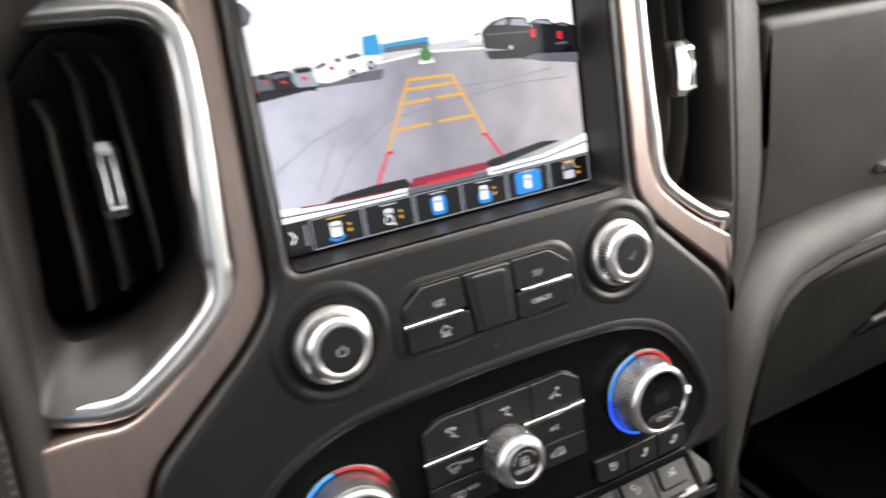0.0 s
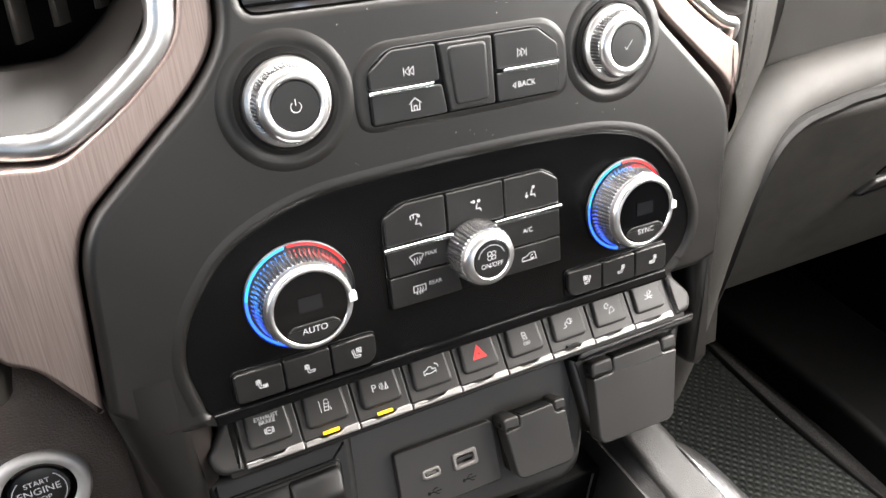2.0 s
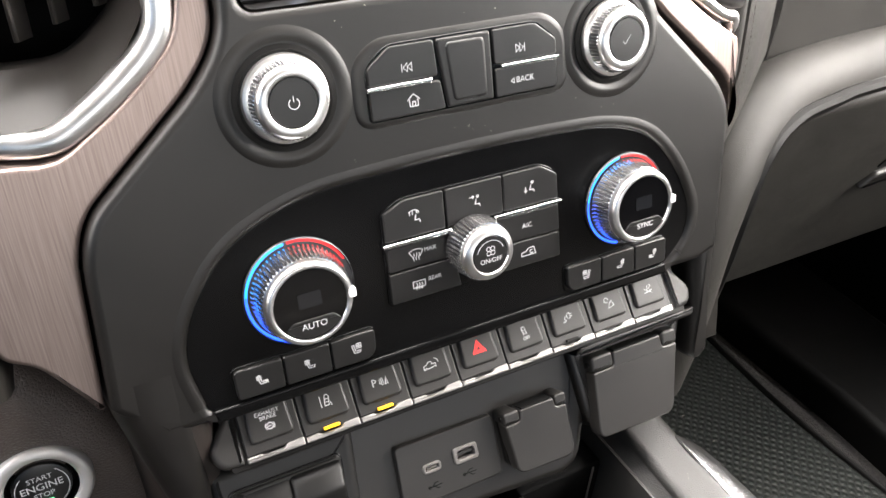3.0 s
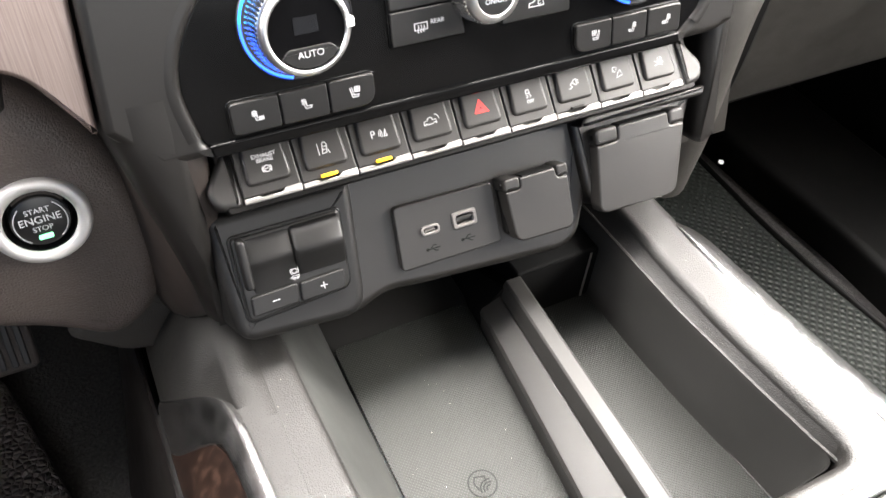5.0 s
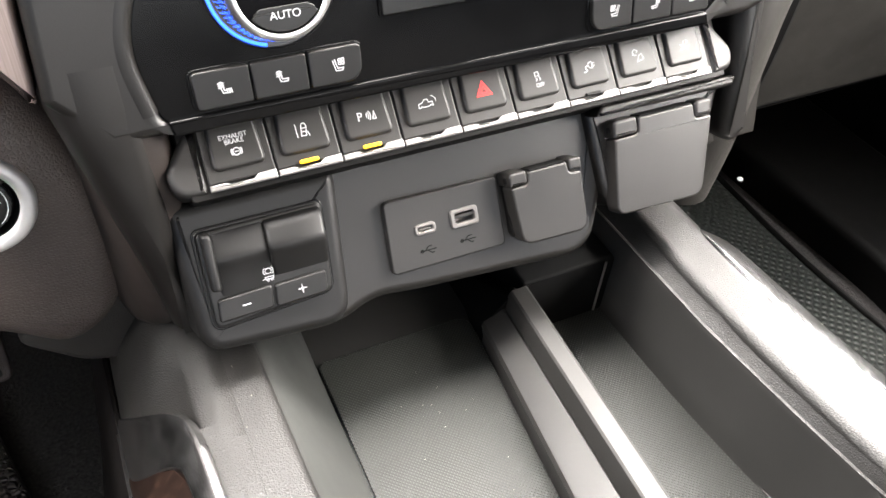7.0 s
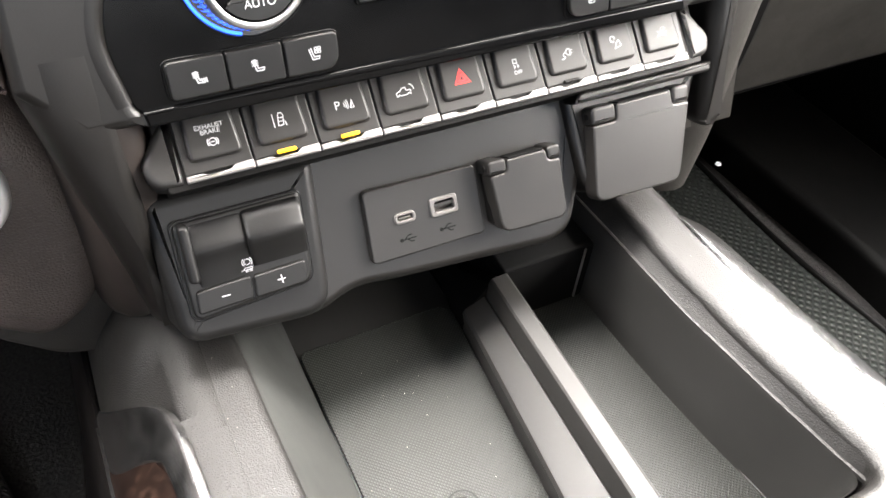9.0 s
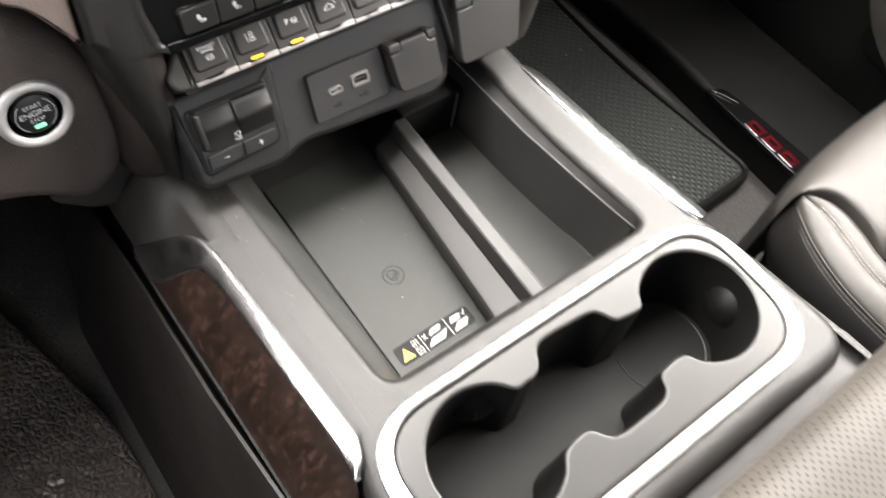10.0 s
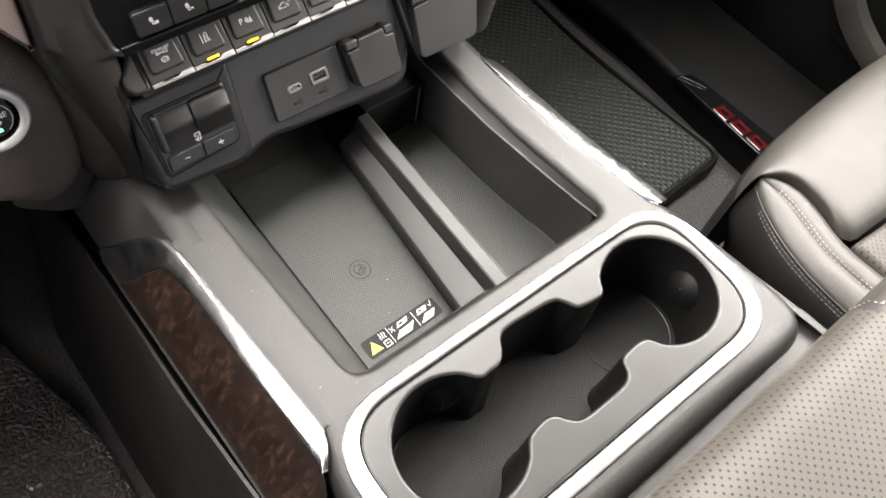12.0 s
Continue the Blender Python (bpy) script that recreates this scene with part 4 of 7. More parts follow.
part("slider", hood(-0.1348, -0.1106, 0.0, -0.0030), BRAKE, brake, smooth=50)
part("grip", hood(-0.1110, -0.0850, 0.0022, 0.0000), BRAKE, brake, smooth=50)
part("slider_knob", loft([[(x, y, n) for x, y in rounded([(-0.1386 + d, 0.0010 + d), (-0.1340 - d, 0.0006 + d), (-0.1330 - d, 0.0262 - d), (-0.1376 + d, 0.0270 - d)], 0.0020)] for d, n in ((0.0, -0.001), (0.0, 0.0060), (0.0003, 0.0076), (0.0009, 0.0086), (0.0016, 0.0089))]), BRAKE, brake, smooth=60)
for x0, x1, nm in ((-0.1378, -0.1132, "minus"), (-0.1126, -0.0882, "plus")):
    key = part("key", plate(rounded([(x0 - 0.0006, -0.0138), (x1 - 0.001, -0.0134), (x1, -0.0030), (x0 + 0.0006, -0.0036)], 0.0018), 0.001, 0.0044, 0.0010), BRAKE, brake)
    c = (x0 + x1) / 2
    lines = [[(c - 0.0019, -0.0084), (c + 0.0019, -0.0084)]] + ([[(c, -0.0103), (c, -0.0065)]] if nm == "plus" else [])
    part(nm + "_symbol", stroke(lines, 0.00042, 0.0047), PRINT, key)
part("trailer_symbol", stroke([arc(-0.1134, 0.0026, 0.0014, 0, 360), arc(-0.1134, 0.0026, 0.0022, 130, 230, 6), arc(-0.1134, 0.0026, 0.0022, -50, 50, 6), [(-0.1152, -0.0002), (-0.1116, -0.0002), (-0.1116, -0.0012), (-0.1152, -0.0012), (-0.1152, -0.0002)], [(-0.1152, -0.0008), (-0.1164, -0.0014)], arc(-0.1142, -0.0018, 0.0005, 0, 360, 8), arc(-0.1124, -0.0018, 0.0005, 0, 360, 8)], 0.00028, 0.0), PRINT, brake, m=Matrix.Translation((0, 0.0012, 0.0048)) @ Matrix.Rotation(radians(14), 4, "X"))

# ---------------------------------------------------------------- usb sockets and power outlets
usb = thing("usb_socket_panel", "dark grey panel with two pale-rimmed USB sockets", "socket", LOWF @ at(0, 0, -0.0035))
SOCKC, SOCKA = rounded([(-0.0416, -0.0012), (-0.0306, -0.0012), (-0.0306, 0.0042), (-0.0416, 0.0042)], 0.0026, 6), rounded([(-0.0226, -0.0026), (-0.0080, -0.0026), (-0.0080, 0.0066), (-0.0226, 0.0066)], 0.0018, 4)
part("panel", plate(rounded([(-0.0562, -0.0172), (0.0048, -0.0176), (0.0052, 0.0174), (-0.0544, 0.0184)], 0.003), -0.004, 0.0042, 0.0009, [inset(ccw(SOCKC), 0.001), inset(ccw(SOCKA), 0.001)]), COVER, usb)
for nm, o, d in (("usb_c_rim", SOCKC, 0.0016), ("usb_a_rim", SOCKA, 0.0020)):
    part(nm, plate(o, 0.001, 0.0054, 0.0006, [inset(ccw(o), d)]), USBRIM, usb, "pale grey socket rim")
part("usb_c_tongue", plate(box_outline(-0.0392, 0.0011, -0.0330, 0.0019, 0.0003), -0.002, 0.0046, 0.0002, seg=1), USBRIM, usb)
part("usb_a_tongue", plate(box_outline(-0.0204, 0.0018, -0.0098, 0.0036, 0.0003), -0.002, 0.0042, 0.0002, seg=1), SWITCH, usb)
part("socket_back", plate(box_outline(-0.050, -0.008, -0.003, 0.010), -0.008, -0.0030, 0.0005, seg=1), BLACK, usb)
for cx, cy in ((-0.0362, -0.0092), (-0.0150, -0.0096)):
    part("usb_symbol", stroke([[(cx - 0.0040, cy), (cx + 0.0040, cy)], [(cx - 0.0020, cy), (cx, cy + 0.0018), (cx + 0.0020, cy + 0.0018)], [(cx - 0.0006, cy), (cx + 0.0012, cy - 0.0016), (cx + 0.0026, cy - 0.0016)], arc(cx - 0.0036, cy, 0.0007, 0, 360, 8)], 0.0005, 0.0045), GREYPRINT, usb)


def outlet_cover(label, x0, y0, x1, y1, group, left=0.0, right=0.0):
    """A hinged flap over a power outlet: lid, two knuckles and the body behind it. left, right: how far its lower corners lean."""
    o = thing("power_outlet", label, "power outlet", LOWF @ at(0, 0, -0.003), group=group)
    w, h = x1 - x0, y1 - y0
    part("socket_body", plate(box_outline(x0 + 0.0010, y0 + 0.003, x1 - 0.004 - abs(right), y1 - 0.001, 0.003), -0.004, 0.0050, 0.0012), BLACK, o)
    yk, a1, b0 = y1 - 0.185 * h, x0 + 0.235 * w, x1 - 0.175 * w
    lid_ = part("lid", plate(rounded([(x0 + left, y0), (x1 + right, y0 - 0.03 * h), (x1, yk), (b0, yk + 0.0004), (b0 - 0.0006, y1 - 0.0006), (a1 + 0.0006, y1 - 0.0006), (a1, yk), (x0, yk)], [0.006, 0.006, 0.0016, 0.0022, 0.0016, 0.0016, 0.0022, 0.0016], 4), 0.0030, 0.0130, 0.0013, seg=5), COVER, o, smooth=50)
    # dark sliver that stands for the shaded slit above the lid
    part("lid_slot", plate(box_outline(a1 + 0.002, y1 - 0.0008, b0 - 0.002, y1 + 0.0002), 0.0040, 0.0126, 0.0002, seg=1), VOID, lid_)
    for a, b, low in ((x0 - 0.0004, a1 - 0.0001, yk + 0.0005), (b0 + 0.0001, x1 + 0.0004, yk + 0.0009)):
        k = min(b - a, y1 - low)
        part("hinge_knuckle", plate(rounded([(a, low), (b, low), (b, y1 + 0.0004), (a, y1 + 0.0004)], [0.12 * k, 0.30 * k, 0.30 * k, 0.40 * k], 6), 0.0, 0.0134, 0.22 * k, seg=6), COVER, o, smooth=50)
    part("hinge_pin", revolve([(0.0016, 0.0), (0.0016, 0.0006), (0.0009, 0.0008), (0.0, 0.0008)], 16), BLACK, o, m=Matrix.Translation((x0 - 0.0006, y1 - 0.09 * h, 0.0085)) @ Matrix.Rotation(radians(-90), 4, "Y"))
    return o


outlet_cover("small grey hinged cover over a power outlet", 0.0080, -0.0185, 0.0480, 0.0178, "power outlets", 0.002, 0.0)
outlet_cover("large grey hinged cover over a household power outlet", 0.0700, -0.0180, 0.1320, 0.0305, "power outlets", -0.0040, -0.0110)

# ---------------------------------------------------------------- centre console
TOP = 0.400
console = thing("centre_console", "grained dark grey plastic floor console between the seats", "console")
OUT = rounded([(-0.157, 0.160), (-0.157, -0.225), (-0.166, -0.262), (-0.178, -0.3690), (0.1800, -0.3680), (0.1765, -0.300), (0.165, -0.236), (0.152, -0.170), (0.1455, -0.100), (0.1435, 0.160)], [0.0, 0.03, 0.03, 0.02, 0.054, 0.03, 0.03, 0.03, 0.03, 0.0], 9)
WELLS = rounded([(-0.1255, 0.070), (-0.1220, -0.065), (-0.1160, -0.2075), (0.1165, -0.2085), (0.1105, -0.150), (0.1062, -0.090), (0.1060, 0.070)], [0.004, 0.05, 0.016, 0.014, 0.03, 0.03, 0.004])
BIN = rounded([(0.0335, 0.040), (0.0287, -0.2070), (0.1130, -0.2065), (0.1045, -0.150), (0.0985, -0.090), (0.0945, 0.040)], [0.004, 0.004, 0.012, 0.03, 0.03, 0.004])
RING = box_outline(-0.1530, -0.3462, 0.1590, -0.2232, 0.048, 10)
ROUNDHOLE = inset(ccw(RING), 0.004)
part("top", plate(OUT, 0.34, TOP, 0.0155, [WELLS, ROUNDHOLE], 6, back=False, rim=0.006), CONSOLE, console)
part("rear_ledge", plate(rounded([(-0.18, -0.345), (-0.18, -0.40), (0.193, -0.40), (0.189, -0.345)], 0.012), 0.30, 0.3865, 0.004, seg=5), CONSOLE, console)
part("side_ledge", plate(rounded([(0.1660, -0.285), (0.1660, -0.362), (0.1890, -0.362), (0.1835, -0.320), (0.1755, -0.282)], [0.003, 0.003, 0.003, 0.03, 0.003]), 0.30, 0.3860, 0.0025, seg=4), CONSOLE, console)
# sides: an upright upper part, a recess under the trim, and a lower body that flares to the floor
ys = (0.16, 0.0, -0.12, -0.221, -0.38)
edge = {0.16: (-0.206, 0.285), 0.0: (-0.203, 0.300), -0.12: (-0.203, 0.312), -0.221: (-0.1995, 0.328), -0.38: (-0.196, 0.338)}
# recess skin coloured near black in place of the shade under the trim
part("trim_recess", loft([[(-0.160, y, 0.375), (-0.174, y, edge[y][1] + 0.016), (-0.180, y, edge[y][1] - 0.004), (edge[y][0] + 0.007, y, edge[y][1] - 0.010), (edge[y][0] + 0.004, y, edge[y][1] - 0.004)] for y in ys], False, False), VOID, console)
part("driver_side", loft([[(edge[y][0] + 0.004, y, edge[y][1] - 0.004), (edge[y][0] + 0.0025, y, edge[y][1] - 0.0003), (edge[y][0], y, edge[y][1] - 0.0006), (edge[y][0] - 0.002, y, edge[y][1] - 0.004), (edge[y][0] - 0.006, y, edge[y][1] - 0.014), (-0.238, y, 0.12), (-0.262, y, 0.0)] for y in ys], False, False), SIDEP, console, smooth=50)
part("passenger_side", loft([[(x - 0.010, y, 0.393), (x, y, 0.383), (x + 0.012, y, 0.330), (x + 0.040, y, 0.12), (x + 0.055, y, 0.0)] for y, x in ((0.16, 0.146), (-0.04, 0.147), (-0.10, 0.150), (-0.15, 0.155), (-0.20, 0.161), (-0.24, 0.168), (-0.30, 0.178), (-0.40, 0.190))], False, False), BLACK, console)
rows = []
for y, d, low in ((0.14, -0.012, 0), (0.06, -0.006, 0), (0.02, -0.002, 0), (0.0, 0.0, 0), (-0.010, 0.0, 0.003), (-0.020, 0.0, 0.008), (-0.034, 0.0, 0.011), (-0.066, 0.0, 0.012)):
    rows.append([(-0.1400, y, 0.3990), (-0.1408, y, 0.40016), (-0.148, y, 0.4003), (-0.157, y, 0.3998 + 0.5 * d), (-0.1600, y, 0.3990 + d - 0.3 * low), (-0.166, y, 0.3954 + d - low), (-0.1735, y, 0.3876 + d - low), (-0.1815, y, 0.3762 + d - low), (-0.188, y, 0.3647 + d - low), (-0.1952, y, 0.3445 + d - low)])
part("front_shoulder", loft(rows, False, False), CONSOLE, console, smooth=60)
# phone tray
PZ = 0.337
part("tray_side", loft([[(-0.1255, 0.07, TOP - 0.005), (-0.1220, -0.065, TOP - 0.005), (-0.1160, -0.2075, TOP - 0.005)], [(-0.1225, 0.07, TOP - 0.009), (-0.1190, -0.065, TOP - 0.009), (-0.1130, -0.2050, TOP - 0.009)], [(-0.0925, 0.07, PZ + 0.003), (-0.0918, -0.065, PZ + 0.003), (-0.0915, -0.1965, PZ + 0.003)], [(-0.0900, 0.07, PZ), (-0.0895, -0.065, PZ), (-0.089, -0.196, PZ)]], False, False), TRAYW, console)
part("tray_end", loft([[(-0.1160, -0.2075, TOP - 0.005), (0.0, -0.2075, TOP - 0.005)], [(-0.1130, -0.2050, TOP - 0.009), (0.0, -0.2050, TOP - 0.009)], [(-0.0895, -0.196, PZ), (0.0, -0.196, PZ)]], False, False), TRAYW, console)
part("tray_floor", plate(box_outline(-0.12, -0.205, 0.01, 0.12), 0.30, PZ - 0.0015, 0.0005), WELL, console)
# black front wall: the shade below the stack is put into its colour
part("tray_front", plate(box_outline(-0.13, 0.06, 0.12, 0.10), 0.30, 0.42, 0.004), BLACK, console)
pad = part("rubber_pad", plate(rounded([(-0.0885, 0.0030), (-0.0880, -0.195), (-0.0085, -0.195), (0.0075, 0.0030)], [0.004, 0.003, 0.003, 0.010]), PZ - 0.001, PZ + 0.0015, 0.0006), RUBBER, console, "ribbed dark rubber phone pad")
nx, ny = -0.0450, -0.1182
part("charging_symbol", stroke([arc(nx, ny, 0.0082, 0, 360, 28), [(nx - 0.0046, ny + 0.0020), (nx - 0.0026, ny + 0.0052), (nx + 0.0030, ny + 0.0036), (nx + 0.0024, ny + 0.0006)], [(nx - 0.0046, ny + 0.0020), (nx - 0.0034, ny - 0.0030)], arc(nx + 0.0030, ny - 0.0044, 0.0022, 60, 190, 6), arc(nx + 0.0030, ny - 0.0044, 0.0040, 60, 190, 8), arc(nx + 0.0030, ny - 0.0044, 0.0058, 70, 185, 8)], 0.0009, PZ + 0.0018), PADMARK, pad)
# stepped divider between tray and bin: an upright foot, a slope, a small riser and a flat bar on top, narrowing towards the front
loops = []
for y in (-0.0170, -0.0185, -0.20, -0.209):
    k = (-0.030 - y) / 0.17
    foot, edge_, crease, bar, far = 0.0065 - 0.0145 * k, 0.0052 - 0.0142 * k, 0.0198 - 0.0063 * k, 0.0212 - 0.0056 * k, 0.0335 - 0.0048 * k
    loops.append([(foot, y, PZ - 0.002), (foot + 0.0002, y, PZ + 0.004), (edge_ - 0.0004, y, 0.3520), (edge_ + 0.0008, y, 0.3546), (edge_ + 0.0030, y, 0.3560), (crease - 0.0030, y, 0.3606), (crease - 0.0012, y, 0.3614), (crease, y, 0.3606), (bar - 0.0004, y, 0.3715), (bar + 0.0004, y, 0.3738), (bar + 0.0016, y, 0.3748), (far - 0.0020, y, 0.3752), (far - 0.0006, y, 0.3744), (far, y, 0.3728), (far + 0.0006, y, 0.30)])
part("divider", loft(loops, True, True), DIVIDER, console, smooth=17)
# front end of the divider, blackened for the same shade
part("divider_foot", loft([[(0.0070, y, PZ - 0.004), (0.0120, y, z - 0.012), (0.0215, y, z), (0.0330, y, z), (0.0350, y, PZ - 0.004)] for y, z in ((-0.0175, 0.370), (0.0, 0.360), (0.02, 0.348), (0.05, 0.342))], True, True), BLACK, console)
# front wall of the bin, its shade under the stack put into the colour
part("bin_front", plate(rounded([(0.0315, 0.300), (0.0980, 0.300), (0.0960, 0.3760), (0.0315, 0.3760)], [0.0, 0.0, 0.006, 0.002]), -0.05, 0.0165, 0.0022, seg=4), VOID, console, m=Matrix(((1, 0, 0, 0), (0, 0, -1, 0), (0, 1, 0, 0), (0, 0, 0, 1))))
part("bin_floor", plate(rounded([(0.029, -0.203), (0.110, -0.203), (0.0950, 0.05), (0.032, 0.05)], 0.004), 0.28, 0.3285, 0.0005), RUBBER, console)
part("bin_wall", loft([[(*p, min(z, 0.3720) if p[0] < 0.040 else z) for p in inset(ccw(BIN), d)] for d, z in ((0.0004, TOP - 0.0115), (0.0012, TOP - 0.014), (0.0020, 0.330), (0.0036, 0.3275))], True, False), WELL, console)
RIM = [(0.0945, 0.040, 0.1060), (0.0985, -0.090, 0.1072), (0.1045, -0.150, 0.1115), (0.1092, -0.188, 0.1150), (0.1124, -0.2075, 0.1166)]
part("bin_rim", loft([[(o, y, TOP - 0.004), (o - 0.0012, y, TOP - 0.0066), (b + 0.0024, y, TOP - 0.0112), (b + 0.0016, y, TOP - 0.0106), (b + 0.0002, y, TOP - 0.0108), (b - 0.0002, y, TOP - 0.0125)] for b, y, o in RIM], False, False), CONSOLE, console, smooth=30)
part("bin_seam", sweep([(0.1070, -0.194, 0.3288), (0.1030, -0.150, 0.3288), (0.0978, -0.090, 0.3288), (0.0950, -0.026, 0.3288)], round_section(0.0012, 0.0006, 4)), SWITCH, console)
# bright bead modelled in place of the upright highlight at the bin's corner
part("bin_front_glint", sweep([(0.0875, -0.0178, 0.331), (0.0875, -0.0178, 0.3745)], round_section(0.0016, 0.0010, 4), up=(0, -1, 0)), EDGE, console)
# chrome strips and burl wood
LINE = [(-0.002, -0.1945, 0.3540, -0.1972, 0.3455), (-0.012, -0.1900, 0.3655, -0.1974, 0.3455), (-0.022, -0.1835, 0.3770, -0.1974, 0.3458), (-0.032, -0.1755, 0.3885, -0.1972, 0.3468), (-0.040, -0.1690, 0.3960, -0.1945, 0.3535), (-0.048, -0.1645, 0.4005, -0.1885, 0.3650), (-0.056, -0.1618, 0.4025, -0.1812, 0.3785), (-0.064, -0.1606, 0.4034, -0.1740, 0.3890), (-0.074, -0.1598, 0.4038, -0.1702, 0.3930), (-0.120, -0.1575, 0.4045, -0.1668, 0.3963), (-0.170, -0.1545, 0.405, -0.1655, 0.3975), (-0.219, -0.1517, 0.4047, -0.1633, 0.3978), (-0.227, -0.1531, 0.4043, -0.1635, 0.3976), (-0.233, -0.1553, 0.4036, -0.1638, 0.3974), (-0.2385, -0.1587, 0.4022, -0.1642, 0.3972), (-0.2452, -0.1650, 0.3978, -0.1654, 0.3966)]


def dense(rows, per=5):
    """The same rows with smooth steps between them."""
    p, out = [Vector(r) for r in rows], []
    for i in range(len(p) - 1):
        a, b, c, d = p[max(0, i - 1)], p[i], p[i + 1], p[min(len(p) - 1, i + 2)]
        for k in range(per):
            f = k / per
            out.append(0.5 * ((2 * b) + (c - a) * f + (2 * a - 5 * b + 4 * c - d) * f * f + (3 * b - a - 3 * c + d) * f ** 3))
    return out + [p[-1]]


def strip(rows, s):
    loops = []
    rows = dense(rows)
    for y, xi, zi, xo, zo in rows:
        d = Vector((xo - xi, zo - zi))
        nrm = Vector((-d.y, d.x)).normalized() * (1 if s < 0 else -1)
        if nrm.y < 0:
            nrm = -nrm
        pts = [(xi + d.x * f + nrm.x * b, zi + d.y * f + nrm.y * b) for f, b in ((0, -0.004), (0, 0.0), (0.05, 0.0005), (0.14, 0.0007), (0.5, 0.0008), (0.86, 0.0007), (0.95, 0.0004), (1, -0.0004), (1, -0.005))]
        loops.append([(x, y, z) for x, z in pts])
    return loft(loops, False, False)


part("trim_ledge", loft([[(-0.1400, y, 0.3990), (-0.1408, y, 0.40016), (xi + 0.0022, y, 0.4003), (xi + 0.0008, y, 0.3996), (xi + 0.0004, y, 0.3960)] for y, xi, zi, xo, zo in dense(LINE) if -0.225 < y < -0.055], False, False), CONSOLE, console)
part("chrome_strip", strip(LINE, -1), KNURL, console, "bright chrome trim strip", smooth=60)
RLINE = [(-0.030, 0.1352, 0.3970, 0.1400, 0.3945), (-0.050, 0.1344, 0.4008, 0.1480, 0.3962), (-0.087, 0.1354, 0.4016, 0.1512, 0.3968), (-0.119, 0.1373, 0.4018, 0.1532, 0.3970), (-0.149, 0.1408, 0.4018, 0.1564, 0.3970), (-0.177, 0.1446, 0.4018, 0.1600, 0.3970), (-0.206, 0.1475, 0.4018, 0.1634, 0.3970), (-0.220, 0.1500, 0.4016, 0.1652, 0.3968), (-0.228, 0.1545, 0.4008, 0.1660, 0.3964)]
part("chrome_strip", strip(RLINE, 1), CHROME, console, "bright chrome trim strip", smooth=60)
loops = []
for y, x, z in ((-0.033, -0.1968, 0.3470), (-0.040, -0.1942, 0.3533), (-0.048, -0.1882, 0.3648), (-0.056, -0.1809, 0.3783), (-0.064, -0.1737, 0.3887), (-0.074, -0.1699, 0.3927), (-0.090, -0.1682, 0.3942), (-0.120, -0.1665, 0.3960), (-0.170, -0.1655, 0.3970), (-0.205, -0.1637, 0.3975), (-0.235, -0.1638, 0.3970), (-0.2425, -0.1648, 0.3965), (-0.250, -0.1676, 0.392), (-0.2575, -0.1715, 0.385), (-0.263, -0.1780, 0.371), (-0.2655, -0.1880, 0.353)):
    b = (-0.1975 + 0.0020 * min(1.0, max(0.0, (-0.02 - y) / 0.20)), 0.345)
    pts = []
    for f, q in ((0, -0.002), (0, 0.0), (0.2, 0.0022), (0.5, 0.0036), (0.8, 0.0026), (1, 0.0), (1, -0.004)):
        k = min(1.0, abs(b[0] - x) / 0.028)
        pts.append((x + (b[0] - x) * f - 0.86 * q * k, y, z + (b[1] - z) * f + 0.5 * q * k))
    loops.append(pts)
part("wood_panel", loft(loops, False, False), WOOD, console, "dark burl wood veneer panel", smooth=60)
part("trim_edge", sweep([(-0.1980, -0.004, 0.3435), (-0.1978, -0.07, 0.3435), (-0.1970, -0.13, 0.3435), (-0.1960, -0.255, 0.3435)], [(-0.001, -0.003), (-0.001, 0.001), (0.001, 0.001), (0.001, -0.003)]), BLACK, console)

# warning sticker on the pad
stick = thing("warning_sticker", "black sticker with white pictograms and a yellow triangle", "sticker", Matrix.Translation((-0.0478, -0.1768, PZ + 0.0016)) @ Matrix.Rotation(radians(0.5), 4, "Z"))
part("sheet", plate(box_outline(-0.0340, -0.0080, 0.0335, 0.0080, 0.003), 0.0, 0.0003, 0.0001, seg=1), BLACK, stick)
SZ = 0.0005
part("warning_triangle", fills([[(-0.0315, -0.0052), (-0.0215, -0.0052), (-0.0265, 0.0042)]], SZ), YELLOW, stick, "yellow triangle")
part("triangle_mark", stroke([[(-0.0265, 0.0016), (-0.0265, -0.0020)], [(-0.0265, -0.0032), (-0.0265, -0.0040)]], 0.0008, SZ + 0.0002), BLACK, stick)
ls = [[(-0.0188 + d, 0.0060), (-0.0182 + d, 0.0040), (-0.0192 + d, 0.0024), (-0.0184 + d, 0.0008)] for d in (0.0, 0.0020, 0.0040)]
ls += [box_outline(-0.0188, -0.0062, -0.0138, -0.0014) + [(-0.0188, -0.0062)], [(-0.0176, -0.0036), (-0.0150, -0.0036)], [(-0.0112, -0.0072), (-0.0112, 0.0070)], [(0.0122, -0.0070), (0.0122, 0.0070)], [(-0.0096, 0.0052), (-0.0062, 0.0012)], [(-0.0062, 0.0052), (-0.0096, 0.0012)], [(0.0268, 0.0042), (0.0282, 0.0022), (0.0306, 0.0066)]]
part("pictogram_lines", stroke(ls, 0.00055, SZ), STICKW, stick)
part("phone_pictogram", fills([[(-0.0040, 0.0016), (0.0060, 0.0024), (0.0082, 0.0060), (-0.0012, 0.0056)], [(0.0148, 0.0010), (0.0238, 0.0014), (0.0258, 0.0052), (0.0172, 0.0052)]], SZ), STICKW, stick)
